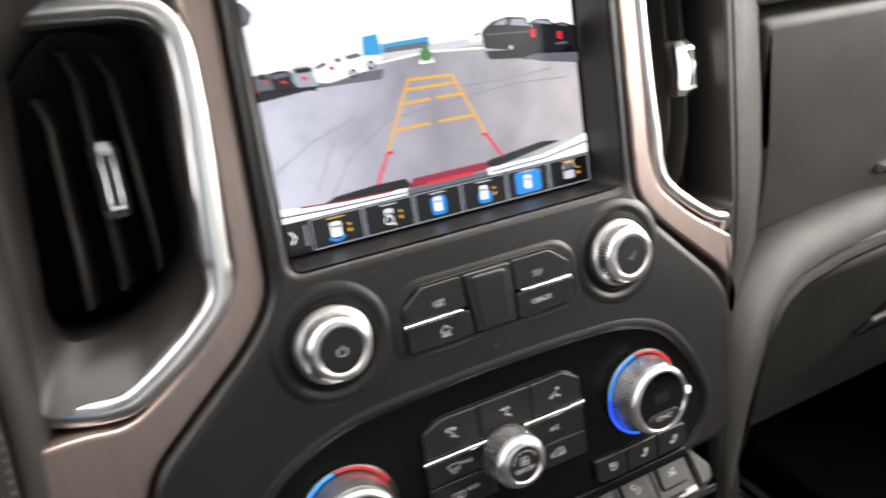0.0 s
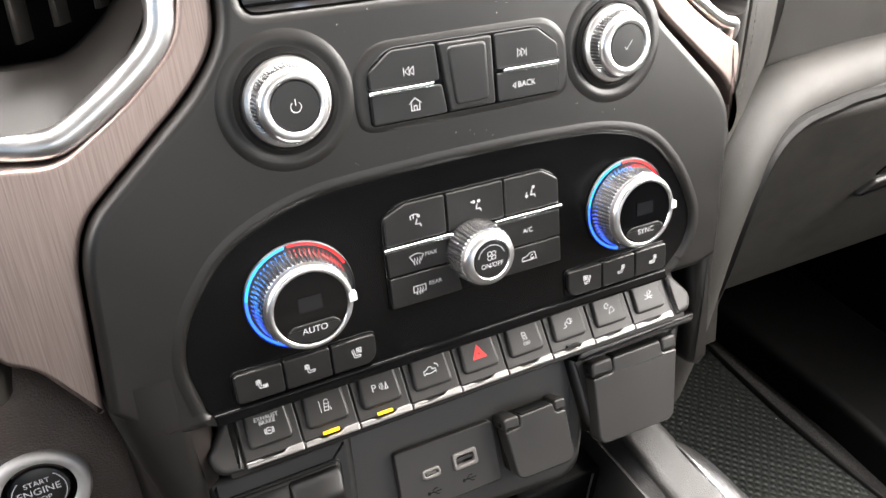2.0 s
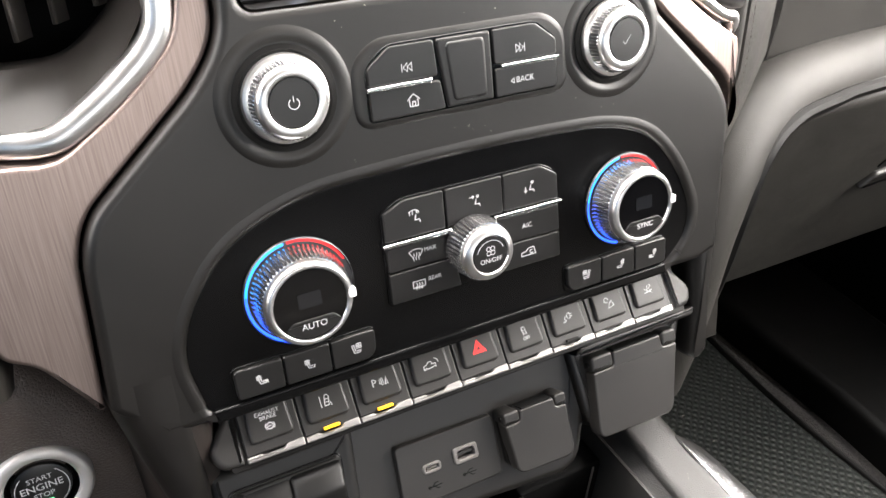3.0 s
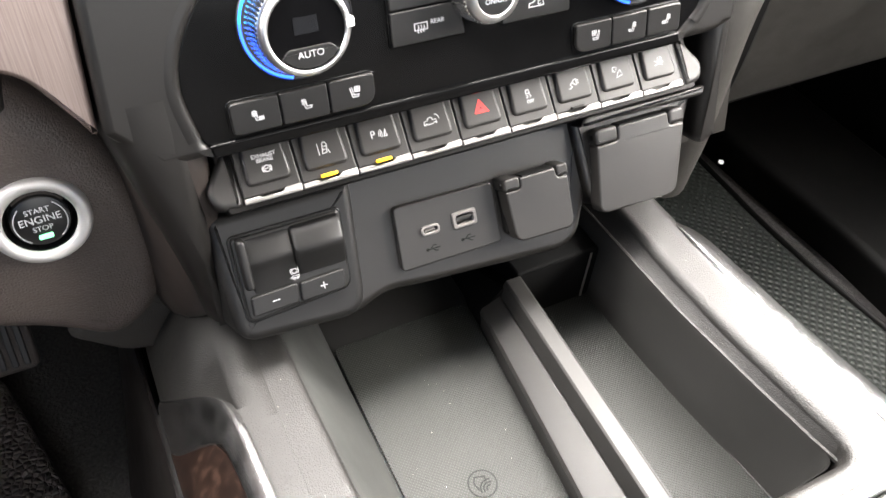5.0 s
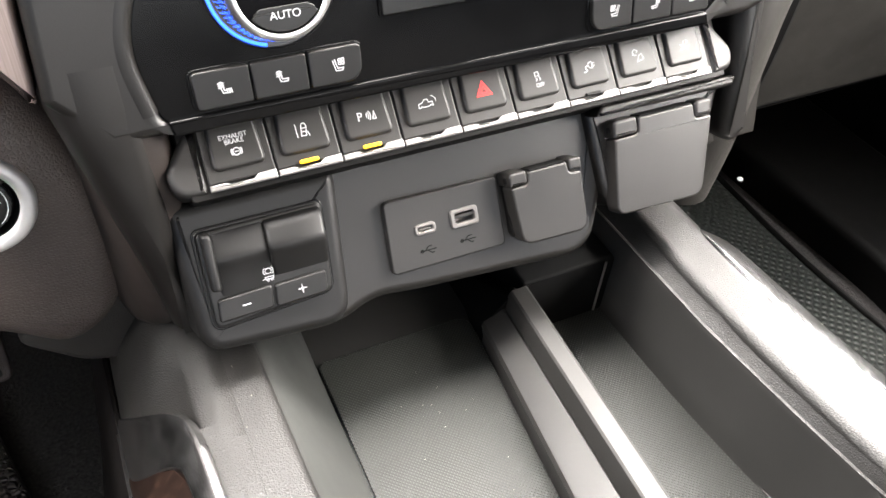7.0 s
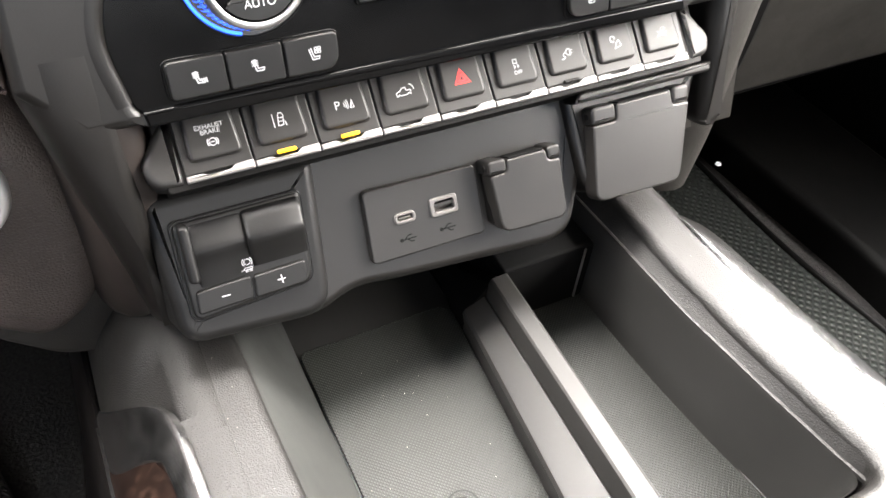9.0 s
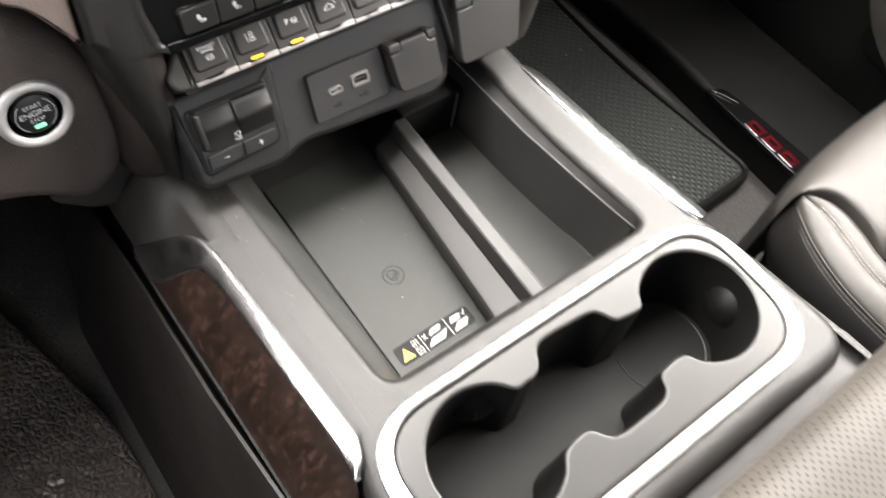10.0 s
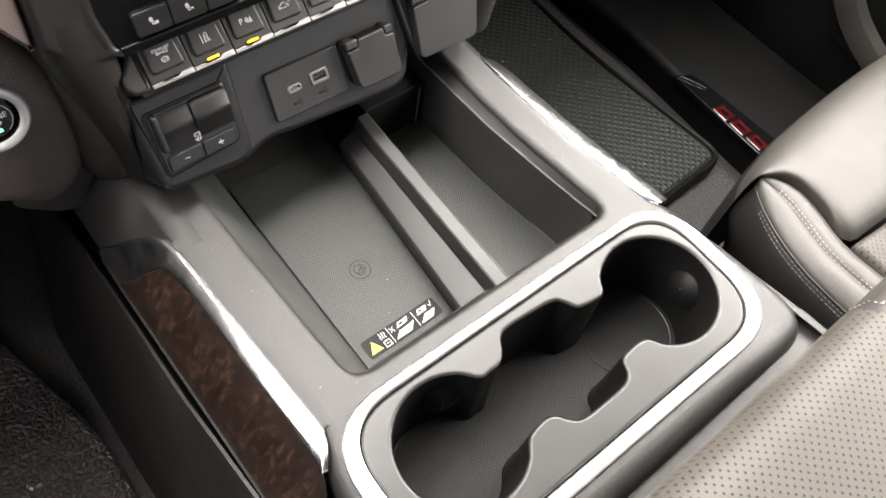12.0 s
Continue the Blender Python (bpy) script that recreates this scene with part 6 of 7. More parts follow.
# ---------------------------------------------------------------- metal trim and vents beside the screen
def side_trim(s):
    """Brushed trim and air vent on one side (s = -1: driver) of the stack."""
    f = lambda pts: [(-s * x, y) for x, y in pts]
    who = "driver" if s < 0 else "passenger"
    TRIM = f([(-0.1015, 0.300), (-0.1048, 0.1515), (-0.1180, 0.1335), (-0.1680, 0.0905), (-0.1745, 0.0735), (-0.1805, 0.004), (-0.2000, 0.034), (-0.212, 0.040), (-0.2135, 0.1145), (-0.190, 0.1155), (-0.172, 0.1125), (-0.145, 0.130), (-0.1215, 0.151), (-0.1165, 0.167), (-0.1140, 0.262), (-0.1180, 0.300)])
    if s > 0:
        TRIM[5:10] = f([(-0.1715, 0.064), (-0.1730, 0.074), (-0.1745, 0.086), (-0.1760, 0.104), (-0.1745, 0.1110)])
    tr = thing("brushed_metal_trim", "brown-grey brushed metal trim beside the screen", "trim", STACK, group="brushed metal trims")
    part("trim_panel", plate(rounded(TRIM, [0.0, 0.016, 0.012, 0.012, 0.016, 0.003, 0.006, 0.006, 0.0, 0.01, 0.012, 0.012, 0.014, 0.014, 0.01, 0.0], 6), -0.06, -0.0055, 0.0022, seg=3), BRUSHED, tr)
    v = thing("air_vent", "black air vent with upright slats in a chrome frame", "air vent", STACK, group="air vents")
    OPEN = f([(-0.180, 0.2735), (-0.150, 0.2735), (-0.1320, 0.2680), (-0.1275, 0.2520), (-0.1290, 0.1830), (-0.1310, 0.1700), (-0.1435, 0.1570), (-0.1590, 0.1460), (-0.1860, 0.1460), (-0.1915, 0.156)])
    OUTR = f([(-0.204, 0.284), (-0.150, 0.2815), (-0.1270, 0.2750), (-0.1225, 0.2560), (-0.1260, 0.1800), (-0.1280, 0.1630), (-0.1420, 0.1440), (-0.1660, 0.1270), (-0.2020, 0.1240), (-0.2040, 0.160)])
    if s > 0:
        OPEN[5:9] = f([(-0.1330, 0.1640), (-0.1430, 0.1500), (-0.1600, 0.1340), (-0.1800, 0.1270)])
        OPEN, OUTR = [(min(x, 0.1800), y) for x, y in OPEN], [(min(x, 0.1845), y) for x, y in OUTR]
    o = ccw(rounded(OPEN, 0.008, 4))
    q = ccw(rounded(OUTR, 0.008, 4))
    part("surround", loft([[(x, y, -0.011) for x, y in q], [(x * 0.5 + a * 0.5, y * 0.5 + b * 0.5, -0.020) for (x, y), (a, b) in zip(q, o)], [(x, y, -0.034) for x, y in o], [(x, y, -0.060) for x, y in o]], True, False), DUCT, v)
    # back of the duct, darkened to stand for its shade
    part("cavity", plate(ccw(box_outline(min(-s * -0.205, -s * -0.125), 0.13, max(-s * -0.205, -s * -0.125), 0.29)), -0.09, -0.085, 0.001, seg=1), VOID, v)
    for i in range(3):
        if s < 0:
            u, lean, top, bot = (-0.1414, -0.1583, -0.1740)[i], (0.0027, -0.0012, -0.0029)[i], (0.2642, 0.2658, 0.2479)[i], 0.1640 - 0.0050 * i
        else:
            u, lean, top, bot = -0.1425 - 0.0135 * i, 0.0100, 0.268, 0.150 - 0.010 * i
        sl = loft([[(-s * (u + dx - lean * t - 0.0035 * max(0.0, t - 0.88) / 0.12), bot + (top - bot) * t, nn) for dx, nn in ((-0.0012, -0.0365 - 0.016 * (2 * t - 1) ** 4), (-0.0009, -0.0343 - 0.016 * (2 * t - 1) ** 4), (0.0, -0.0334 - 0.016 * (2 * t - 1) ** 4), (0.0009, -0.0340 - 0.016 * (2 * t - 1) ** 4), (0.0062, -0.066), (0.0036, -0.066))] for t in (0.0, 0.04, 0.12, 0.3, 0.6, 0.88, 0.96, 1.0)])
        slat = part("slat", sl, SLAT, v)
        if i == 1:
            hexagon = ((-0.0060, -0.006), (-0.0060, 0.0036), (-0.0030, 0.0094), (0.0026, 0.0100), (0.0058, 0.0046), (0.0060, -0.006))
            at = Matrix.Translation((-s * (-0.1545 if s < 0 else u - 0.006), 0.2120, -0.026))
            tab = loft([[(-s * x * k, y, (n + 0.006) * d - 0.006) for x, n in hexagon] for y, k, d in ((-0.0168, 0.62, 0.35), (-0.0158, 0.80, 0.72), (-0.0120, 1.0, 0.95), (0.0, 0.94, 1.0), (0.0120, 1.0, 0.95), (0.0155, 0.80, 0.72), (0.0165, 0.62, 0.35))])
            part("tab", tab, CHROME, slat, "faceted chrome vent tab", m=at, smooth=20)
            part("tab_grip", plate(f(box_outline(-0.0021, -0.0105, 0.0018, 0.0105, 0.001)), 0.0, 0.0101, 0.0004), COVER, slat, m=at)
    for x, y in f([(-0.201 if s < 0 else -0.1835, 0.20)]):
        part("side_wall", plate(box_outline(min(x, x + s * 0.012), 0.120, max(x, x + s * 0.012), 0.29), -0.07, -0.030, 0.003), HOODV if s < 0 else DUCT, v)
    path = [(-s * x, y, n) for x, y, n in [(-0.206, 0.2785, -0.030), (-0.170, 0.2785, -0.016), (-0.136, 0.2770, -0.010), (-0.1225, 0.2700, -0.0085), (-0.1185, 0.2560, -0.008), (-0.1195, 0.220, -0.008), (-0.1228, 0.178, -0.008), (-0.1232, 0.166, -0.008), (-0.1275, 0.1525, -0.008), (-0.1440, 0.1375, -0.008), (-0.1640, 0.1242, -0.009), (-0.1740, 0.1210, -0.010), (-0.188, 0.1220, -0.013), (-0.204, 0.1245, -0.020)]]
    if s > 0:
        path = path[1:-2] + [(0.1750, 0.1135, -0.014), (0.1765, 0.1150, -0.024)]
    wide = 1.0 if s < 0 else 0.62
    part("chrome_frame", sweep(smooth_path(path, 5), [(x * wide, y) for x, y in [(-0.0058, -0.012), (-0.0056, 0.0002), (-0.0050, 0.0014), (-0.0036, 0.0024), (0.0, 0.0030), (0.0034, 0.0020), (0.0052, -0.0006), (0.0056, -0.012)]], up=(0, 0, 1)), SATIN, v, "bright chrome frame", smooth=60)


side_trim(-1)
side_trim(1)

# padded hood beside the driver's vent, with a sewn fold
hood_ = thing("instrument_hood", "grey stitched vinyl hood beside the instruments", "dashboard", STACK, kind="structure")
EDGE2 = [(-0.2130, 0.020), (-0.2060, 0.070), (-0.2005, 0.118), (-0.1990, 0.168), (-0.1968, 0.230), (-0.1890, 0.2550), (-0.1720, 0.2740), (-0.1500, 0.2860), (-0.125, 0.294)]
FOLD = [(-0.2240, 0.030), (-0.2170, 0.080), (-0.2145, 0.135), (-0.2150, 0.190), (-0.2130, 0.2400), (-0.2060, 0.2630), (-0.1900, 0.2830), (-0.1660, 0.2990), (-0.140, 0.312)]
loops, seam = [], []
for e, f in zip(smooth_path([(*p, 0) for p in EDGE2], 4), smooth_path([(*p, 0) for p in FOLD], 4)):
    d = f - e
    w = d.normalized()
    loops.append([((e + d * a + w * b).x, (e + d * a + w * b).y, n) for a, b, n in ((-0.35, 0, -0.070), (-0.22, 0, -0.034), (0.0, 0, -0.0150), (0.16, 0, -0.0085), (0.40, 0, -0.0035), (0.70, 0, -0.0008), (0.90, 0, -0.0006), (0.98, 0, -0.0016), (1.0, 0.0002, -0.0034), (1.0, 0.0008, -0.0014), (1.0, 0.0020, -0.0002), (1.0, 0.006, 0.0008), (1.0, 0.030, 0.004), (1.0, 0.080, 0.003), (1.0, 0.150, -0.014), (1.0, 0.26, -0.070))])
    seam.append((*(f + w * 0.0026).xy, 0.0004))
part("hood_skin", loft(loops, False, False), HOODV, hood_, smooth=60)
part("stitching", stitches(seam, 0.0046, 0.0030), GTHREAD, hood_, "grey stitching")

# passenger dashboard
dash = thing("passenger_dashboard", "dark grey padded passenger dashboard", "dashboard", kind="structure")
SEC = ((0.192, -0.070), (0.1930, -0.036), (0.1955, -0.0300), (0.2000, -0.0270), (0.2030, -0.0275), (0.2045, -0.0300), (0.2060, -0.0280), (0.2130, -0.0290), (0.2250, -0.0340), (0.2450, -0.0455), (0.2620, -0.0590), (0.2690, -0.0700), (0.2705, -0.130))
rows, seam = [], []
for v, off, k in ((0.31, 0.0050, 1.02), (0.23, 0.0035, 1.10), (0.17, 0.0015, 1.12), (0.125, 0.0, 1.07), (0.085, -0.0040, 1.0), (0.055, -0.0070, 0.7), (0.032, -0.0070, 0.3), (0.022, -0.0070, 0.12)):
    rows.append([(0.193 + (u - 0.193) * k + off, v, -0.030 + (n + 0.030) * k - 0.10 * max(0, 0.09 - v)) for u, n in SEC])
    seam.append((0.193 + 0.0155 * k + off, v, -0.0272 - 0.10 * max(0, 0.09 - v)))
part("stitched_pad", loft(rows, False, False), PAD, dash, m=STACK, smooth=60)
part("stitching", stitches(smooth_path(seam[:6]), 0.0042, 0.0026), GTHREAD, dash, "grey stitching", m=STACK)
part("side_filler", plate(box_outline(0.150, -0.110, 0.215, 0.310), -0.075, -0.046, 0.002), HOODV, dash, m=STACK)
part("upper_panel", plate(rounded([(0.2575, 0.7420), (0.2640, 0.715), (0.2800, 0.650), (0.2860, 0.600), (0.2800, 0.548), (0.33, 0.560), (0.95, 0.570), (0.95, 0.7410)], [0.018, 0.02, 0.05, 0.05, 0.006, 0.01, 0.0, 0.0], 6), -0.35, -0.105, 0.008, seg=5), PAD, dash, m=XZ, smooth=60)
part("top_skin", plate(rounded([(0.240, 0.815), (0.248, 0.7495), (0.290, 0.7500), (0.95, 0.7485), (0.95, 0.815)], [0.0, 0.01, 0.0, 0.0, 0.0], 5), -0.35, -0.108, 0.004, seg=4), PAD, dash, m=XZ, smooth=60)
part("bin_latch", plate(rounded([(0.425, 0.598), (0.429, 0.606), (0.54, 0.610), (0.54, 0.600)], 0.002), -0.13, -0.098, 0.002), COVER, dash, "slim silver-grey latch lip", m=XZ)
part("panel_backing", plate(box_outline(0.17, 0.30, 0.95, 0.86), -0.40, -0.150, 0.002, seg=1), BLACK, dash, m=XZ)
rad = [(0.95, 0.099, 0.561, 0.027), (0.60, 0.099, 0.560, 0.027), (0.42, 0.097, 0.559, 0.027), (0.34, 0.092, 0.558, 0.027), (0.29, 0.084, 0.557, 0.027), (0.248, 0.071, 0.548, 0.0265), (0.219, 0.057, 0.528, 0.026), (0.202, 0.047, 0.496, 0.025), (0.194, 0.041, 0.457, 0.0245), (0.190, 0.038, 0.41, 0.024), (0.187, 0.038, 0.36, 0.022)]
pp = smooth_path([r[:3] for r in rad], 5)
rr = [q.x for q in smooth_path([(r[3], 0, 0) for r in rad], 5)]
loops = []
for i, q in enumerate(pp):
    d = (pp[min(i + 1, len(pp) - 1)] - pp[max(i - 1, 0)]).normalized()
    s_ = d.cross(Vector((0, -1, 0.15))).normalized()
    u_ = s_.cross(d).normalized()
    loops.append([q + (s_ * math.cos(a * math.pi / 10) + u_ * math.sin(a * math.pi / 10)) * rr[i] for a in range(20)])
part("cross_band", loft(loops), PAD, dash, smooth=60)
# black strip added to draw the shade in the crevice above the glove door
part("gap_shade", sweep(smooth_path([(0.95, 0.0655, 0.5620), (0.42, 0.0645, 0.5610), (0.31, 0.0570, 0.5610), (0.266, 0.0500, 0.5560), (0.240, 0.0410, 0.5400), (0.226, 0.0335, 0.512), (0.220, 0.0310, 0.47), (0.218, 0.0330, 0.43)]), [(0.0050 * math.cos(a * math.pi / 4), 0.0050 * math.sin(a * math.pi / 4)) for a in range(8)], up=(0, -1, 0.2)), BLACK, dash)
glove = thing("glove_box", "dark grey grained glove box door with a recessed handle", "glove box")
GD = Matrix(((1, 0, 0, 0), (0, -0.3201, -0.9474, 0.0550), (0, 0.9474, -0.3201, 0.5590), (0, 0, 0, 1)))
part("glove_door", plate(rounded([(0.2270, -0.030), (0.2500, -0.004), (0.300, 0.0), (0.95, 0.0), (0.95, -0.27), (0.28, -0.26), (0.2240, -0.120)], [0.016, 0.016, 0.0, 0.0, 0.0, 0.03, 0.05], 6), -0.06, 0.0, 0.010, seg=6), PAD, glove, m=GD, smooth=60)
part("handle", plate(rounded([(0.448, -0.132), (0.462, -0.116), (0.62, -0.108), (0.62, -0.128)], 0.004), -0.01, 0.006, 0.004, seg=4), COVER, glove, m=GD)
# flat black plate that stands for the shaded hollow above the handle
part("handle_shade", plate(rounded([(0.458, -0.112), (0.470, -0.084), (0.62, -0.080), (0.62, -0.108)], 0.006), -0.01, 0.0012, 0.001), BLACK, glove, m=GD)

# ---------------------------------------------------------------- the parking picture on the screen
def lit(name, colour, power=1.0):
    m, t, b = nodes_of(name, (0, 0, 0), 0.3)
    b.inputs["Emission Color"].default_value = (*colour, 1)
    b.inputs["Emission Strength"].default_value = power * 1.50
    return m


def lit_tarmac():
    m, t, b = nodes_of("lit_tarmac", (0, 0, 0), 0.3)
    v = coords(t)
    sep = t.nodes.new("ShaderNodeSeparateXYZ")
    t.links.new(v, sep.inputs[0])
    span = t.nodes.new("ShaderNodeMapRange")
    span.inputs["From Min"].default_value, span.inputs["From Max"].default_value = -0.09, 0.09
    t.links.new(sep.outputs[0], span.inputs["Value"])
    wash = ramp(t, span.outputs[0], [(0.0, (0.60, 0.61, 0.71)), (0.30, (0.44, 0.43, 0.50)), (0.50, (0.30, 0.285, 0.33)), (0.70, (0.42, 0.395, 0.43)), (1.0, (0.58, 0.54, 0.56))])
    patch = ramp(t, noise_tex(t, v, 34, 6), [(0.32, (0.80, 0.80, 0.82)), (0.5, (1.0, 1.0, 1.0)), (0.68, (1.16, 1.15, 1.15))])
    mul = t.nodes.new("ShaderNodeMix")
    mul.data_type, mul.blend_type = "RGBA", "MULTIPLY"
    mul.inputs["Factor"].default_value = 1.0
    t.links.new(wash, mul.inputs["A"])
    t.links.new(patch, mul.inputs["B"])
    c = mul.outputs["Result"]
    t.links.new(c, b.inputs["Emission Color"])
    b.inputs["Emission Strength"].default_value = 1.60
    return m


LT = {k: lit("lit_" + k, c, p) for k, c, p in (("white", (1, 1, 1), 1.15), ("sky", (0.97, 0.99, 1), 1.2), ("pale", (0.75, 0.74, 0.80), 0.9), ("orange", (1.0, 0.50, 0.03), 0.95), ("red", (0.95, 0.03, 0.06), 0.9), ("blue", (0.02, 0.33, 0.95), 0.9), ("sign_blue", (0.05, 0.40, 0.80), 0.9), ("green", (0.10, 0.30, 0.08), 0.8), ("dark", (0.012, 0.013, 0.016), 1.0), ("grey", (0.16, 0.17, 0.20), 0.9), ("maroon", (0.42, 0.03, 0.07), 0.8), ("line", (0.45, 0.48, 0.55), 0.9), ("black", (0.003, 0.003, 0.004), 1.0), ("crack", (0.28, 0.26, 0.31), 1.0))}
TARMAC = lit_tarmac()
L, R, BAR, TOPV = -0.0893, 0.0893, 0.1764, 0.2790
level = [0.0]


def shape(name, polys, mat):
    level[0] += 0.00003
    for p in polys:
        part(name, fills([p], level[0]), mat, display, smooth=0)


def lines(name, ls, w, mat):
    level[0] += 0.00003
    for l in ls:
        part(name, stroke([l], w, level[0]), mat, display, smooth=0)


shape("sky_image", [box_outline(L, 0.230, R, TOPV)], LT["sky"])
shape("tarmac_image", [[(L, BAR), (R, BAR), (R, 0.2320), (0.0600, 0.2370), (0.030, 0.2425), (-0.0344, 0.2435), (L, 0.2340)]], TARMAC)
shape("far_lot_image", [[(-0.034, 0.2425), (0.034, 0.2425), (0.030, 0.2462), (-0.031, 0.2462)]], LT["pale"])
lines("kerb_image", [[(-0.0400, 0.2355), (-0.0300, 0.2410), (0.0, 0.2428), (0.0330, 0.2405)]], 0.0010, LT["white"])
shape("showroom_image", [[(-0.0340, 0.2455), (-0.0240, 0.2450), (-0.0250, 0.2545), (-0.0330, 0.2540)], [(-0.0240, 0.2455), (0.002, 0.2452), (0.002, 0.2500), (-0.0240, 0.2495)]], LT["sign_blue"])
shape("far_building_image", [[(-0.0225, 0.2452), (0.0010, 0.2450), (0.0010, 0.2478), (-0.0225, 0.2476)]], LT["grey"])
lines("mast_image", [[(0.0020, 0.2450), (0.0024, 0.2610)], [(0.0480, 0.2540), (0.0486, 0.2790)], [(0.0650, 0.2520), (0.0700, 0.2790)]], 0.0008, LT["pale"])
shape("banner_image", [[(0.0446, 0.2680), (0.0490, 0.2690), (0.0486, 0.2745), (0.0444, 0.2740)], [(0.0672, 0.2660), (0.0722, 0.2690), (0.0728, 0.2740), (0.0690, 0.2730)]], LT["sign_blue"])
shape("foliage_image", [[(L, 0.2640), (-0.0840, 0.2655), (-0.0820, 0.2700), (-0.0850, 0.2740), (L, 0.2760)]], LT["grey"])


def spot(p):
    """A place in the picture, bent as its wide lens bends it towards the sides."""
    x, y = p
    return max(L, min(R, x + 0.75 * x * x)), y - 0.09 * x if x > 0 else y - 0.001 + 0.13 * max(0.0, -x - 0.06)


def disc(p, w, h, n=14):
    x, y = spot(p)
    return [(x + w * math.cos(k * 2 * math.pi / n), y + h * math.sin(k * 2 * math.pi / n)) for k in range(n)]


def car(body, colour, shade, windows=(), glass="grey", trim=None, wheels=(), lamps=()):
    """A parked car: shadow under it, body, lower trim, windows, wheels, tail lamps."""
    low = min(y for x, y in body)
    xs = [x for x, y in body]
    if shade:
        shape("car_shadow_image", [[spot(p) for p in ((min(xs) + 0.001, low + 0.0030), (max(xs), low + 0.0030), (max(xs) - 0.002, low - 0.0016), (min(xs) + 0.003, low - 0.0010))]], LT[shade])
    shape("car_image", [[spot(p) for p in body]], LT[colour])
    if trim:
        shape("car_lower_image", [[spot(p) for p in trim]], LT["grey"])
    for w in windows:
        shape("car_window_image", [[spot(p) for p in w]], LT[glass])
    for p in wheels:
        shape("car_wheel_image", [disc(p, 0.0022, 0.0021)], LT["black"])
        shape("car_rim_image", [disc(p, 0.0012, 0.0012)], LT["pale"])
    for x, y, h in lamps:
        shape("tail_lamp_image", [[spot(p) for p in ((x, y), (x + 0.0030, y + 0.0001), (x + 0.0026, y - h), (x + 0.0002, y - h * 0.9))]], LT["red"])


shape("row_shade_image", [[(L, 0.2318), (-0.0720, 0.2332), (-0.0480, 0.2352), (-0.0440, 0.2372), (-0.0600, 0.2420), (L, 0.2385)]], LT["dark"])
# a row of dark and light cars on one side, black pickups on the other
car([(-0.0967, 0.2398), (-0.0934, 0.2406), (-0.0920, 0.2361), (-0.0930, 0.2330), (-0.0969, 0.2335)], "red", "grey")
car([(-0.0935, 0.2402), (-0.0904, 0.2414), (-0.0859, 0.2416), (-0.0840, 0.2376), (-0.0845, 0.2345), (-0.0924, 0.2338), (-0.0940, 0.2363)], "grey", "dark", [[(-0.0915, 0.2404), (-0.0872, 0.2408), (-0.0866, 0.2392), (-0.0908, 0.2388)]], "dark", lamps=[(-0.0885, 0.2382, 0.0010)])
car([(-0.0855, 0.2415), (-0.0818, 0.2426), (-0.0752, 0.2430), (-0.0732, 0.2408), (-0.0730, 0.2355), (-0.0818, 0.2345), (-0.0851, 0.2370)], "dark", "black", [[(-0.0847, 0.2409), (-0.0759, 0.2423), (-0.0750, 0.2406), (-0.0837, 0.2390)]], "grey", lamps=[(-0.0800, 0.2384, 0.0012)])
car([(-0.0738, 0.2438), (-0.0702, 0.2448), (-0.0642, 0.2450), (-0.0623, 0.2440), (-0.0606, 0.2401), (-0.0608, 0.2360), (-0.0720, 0.2354), (-0.0740, 0.2386)], "line", "dark", [[(-0.0722, 0.2434), (-0.0636, 0.2445), (-0.0629, 0.2427), (-0.0714, 0.2415)]], "dark", lamps=[(-0.0690, 0.2402, 0.0016)])
car([(-0.0620, 0.2456), (-0.0578, 0.2469), (-0.0482, 0.2481), (-0.0387, 0.2490), (-0.0346, 0.2463), (-0.0249, 0.2452), (-0.0258, 0.2435), (-0.0306, 0.2413), (-0.0414, 0.2381), (-0.0554, 0.2362), (-0.0607, 0.2372), (-0.0624, 0.2409)], "white", "grey", [[(-0.0615, 0.2446), (-0.0562, 0.2464), (-0.0544, 0.2448), (-0.0604, 0.2432)], [(-0.0506, 0.2470), (-0.0475, 0.2475), (-0.0466, 0.2455), (-0.0501, 0.2451)], [(-0.0449, 0.2476), (-0.0376, 0.2483), (-0.0353, 0.2463), (-0.0435, 0.2456)]], "grey", [(-0.0607, 0.2376), (-0.0554, 0.2366), (-0.0414, 0.2385), (-0.0414, 0.2376), (-0.0554, 0.2354), (-0.0600, 0.2364)], [(-0.0420, 0.2393), (-0.0318, 0.2418)], [(-0.0541, 0.2439, 0.0018)])
car([(0.0235, 0.2463), (0.0261, 0.2506), (0.0296, 0.2525), (0.0315, 0.2512), (0.0299, 0.2466)], "white", None, [[(0.0262, 0.2500), (0.0290, 0.2515), (0.0294, 0.2500), (0.0262, 0.2488)]])
car([(0.0701, 0.2536), (0.0769, 0.2545), (0.0839, 0.2523), (0.0850, 0.2378), (0.0784, 0.2382)], "dark", "black", [[(0.0740, 0.2536), (0.0790, 0.2537), (0.0800, 0.2522), (0.0750, 0.2524)]])
car([(0.0582, 0.2548), (0.0629, 0.2567), (0.0695, 0.2560), (0.0718, 0.2535), (0.0792, 0.2518), (0.0788, 0.2395), (0.0708, 0.2370), (0.0616, 0.2390)], "dark", "black", [[(0.0602, 0.2547), (0.0633, 0.2560), (0.0689, 0.2553), (0.0705, 0.2534)]], "line", [(0.0720, 0.2440), (0.0786, 0.2444), (0.0786, 0.2434), (0.0720, 0.2428)], (), [(0.0732, 0.2498, 0.0042)])
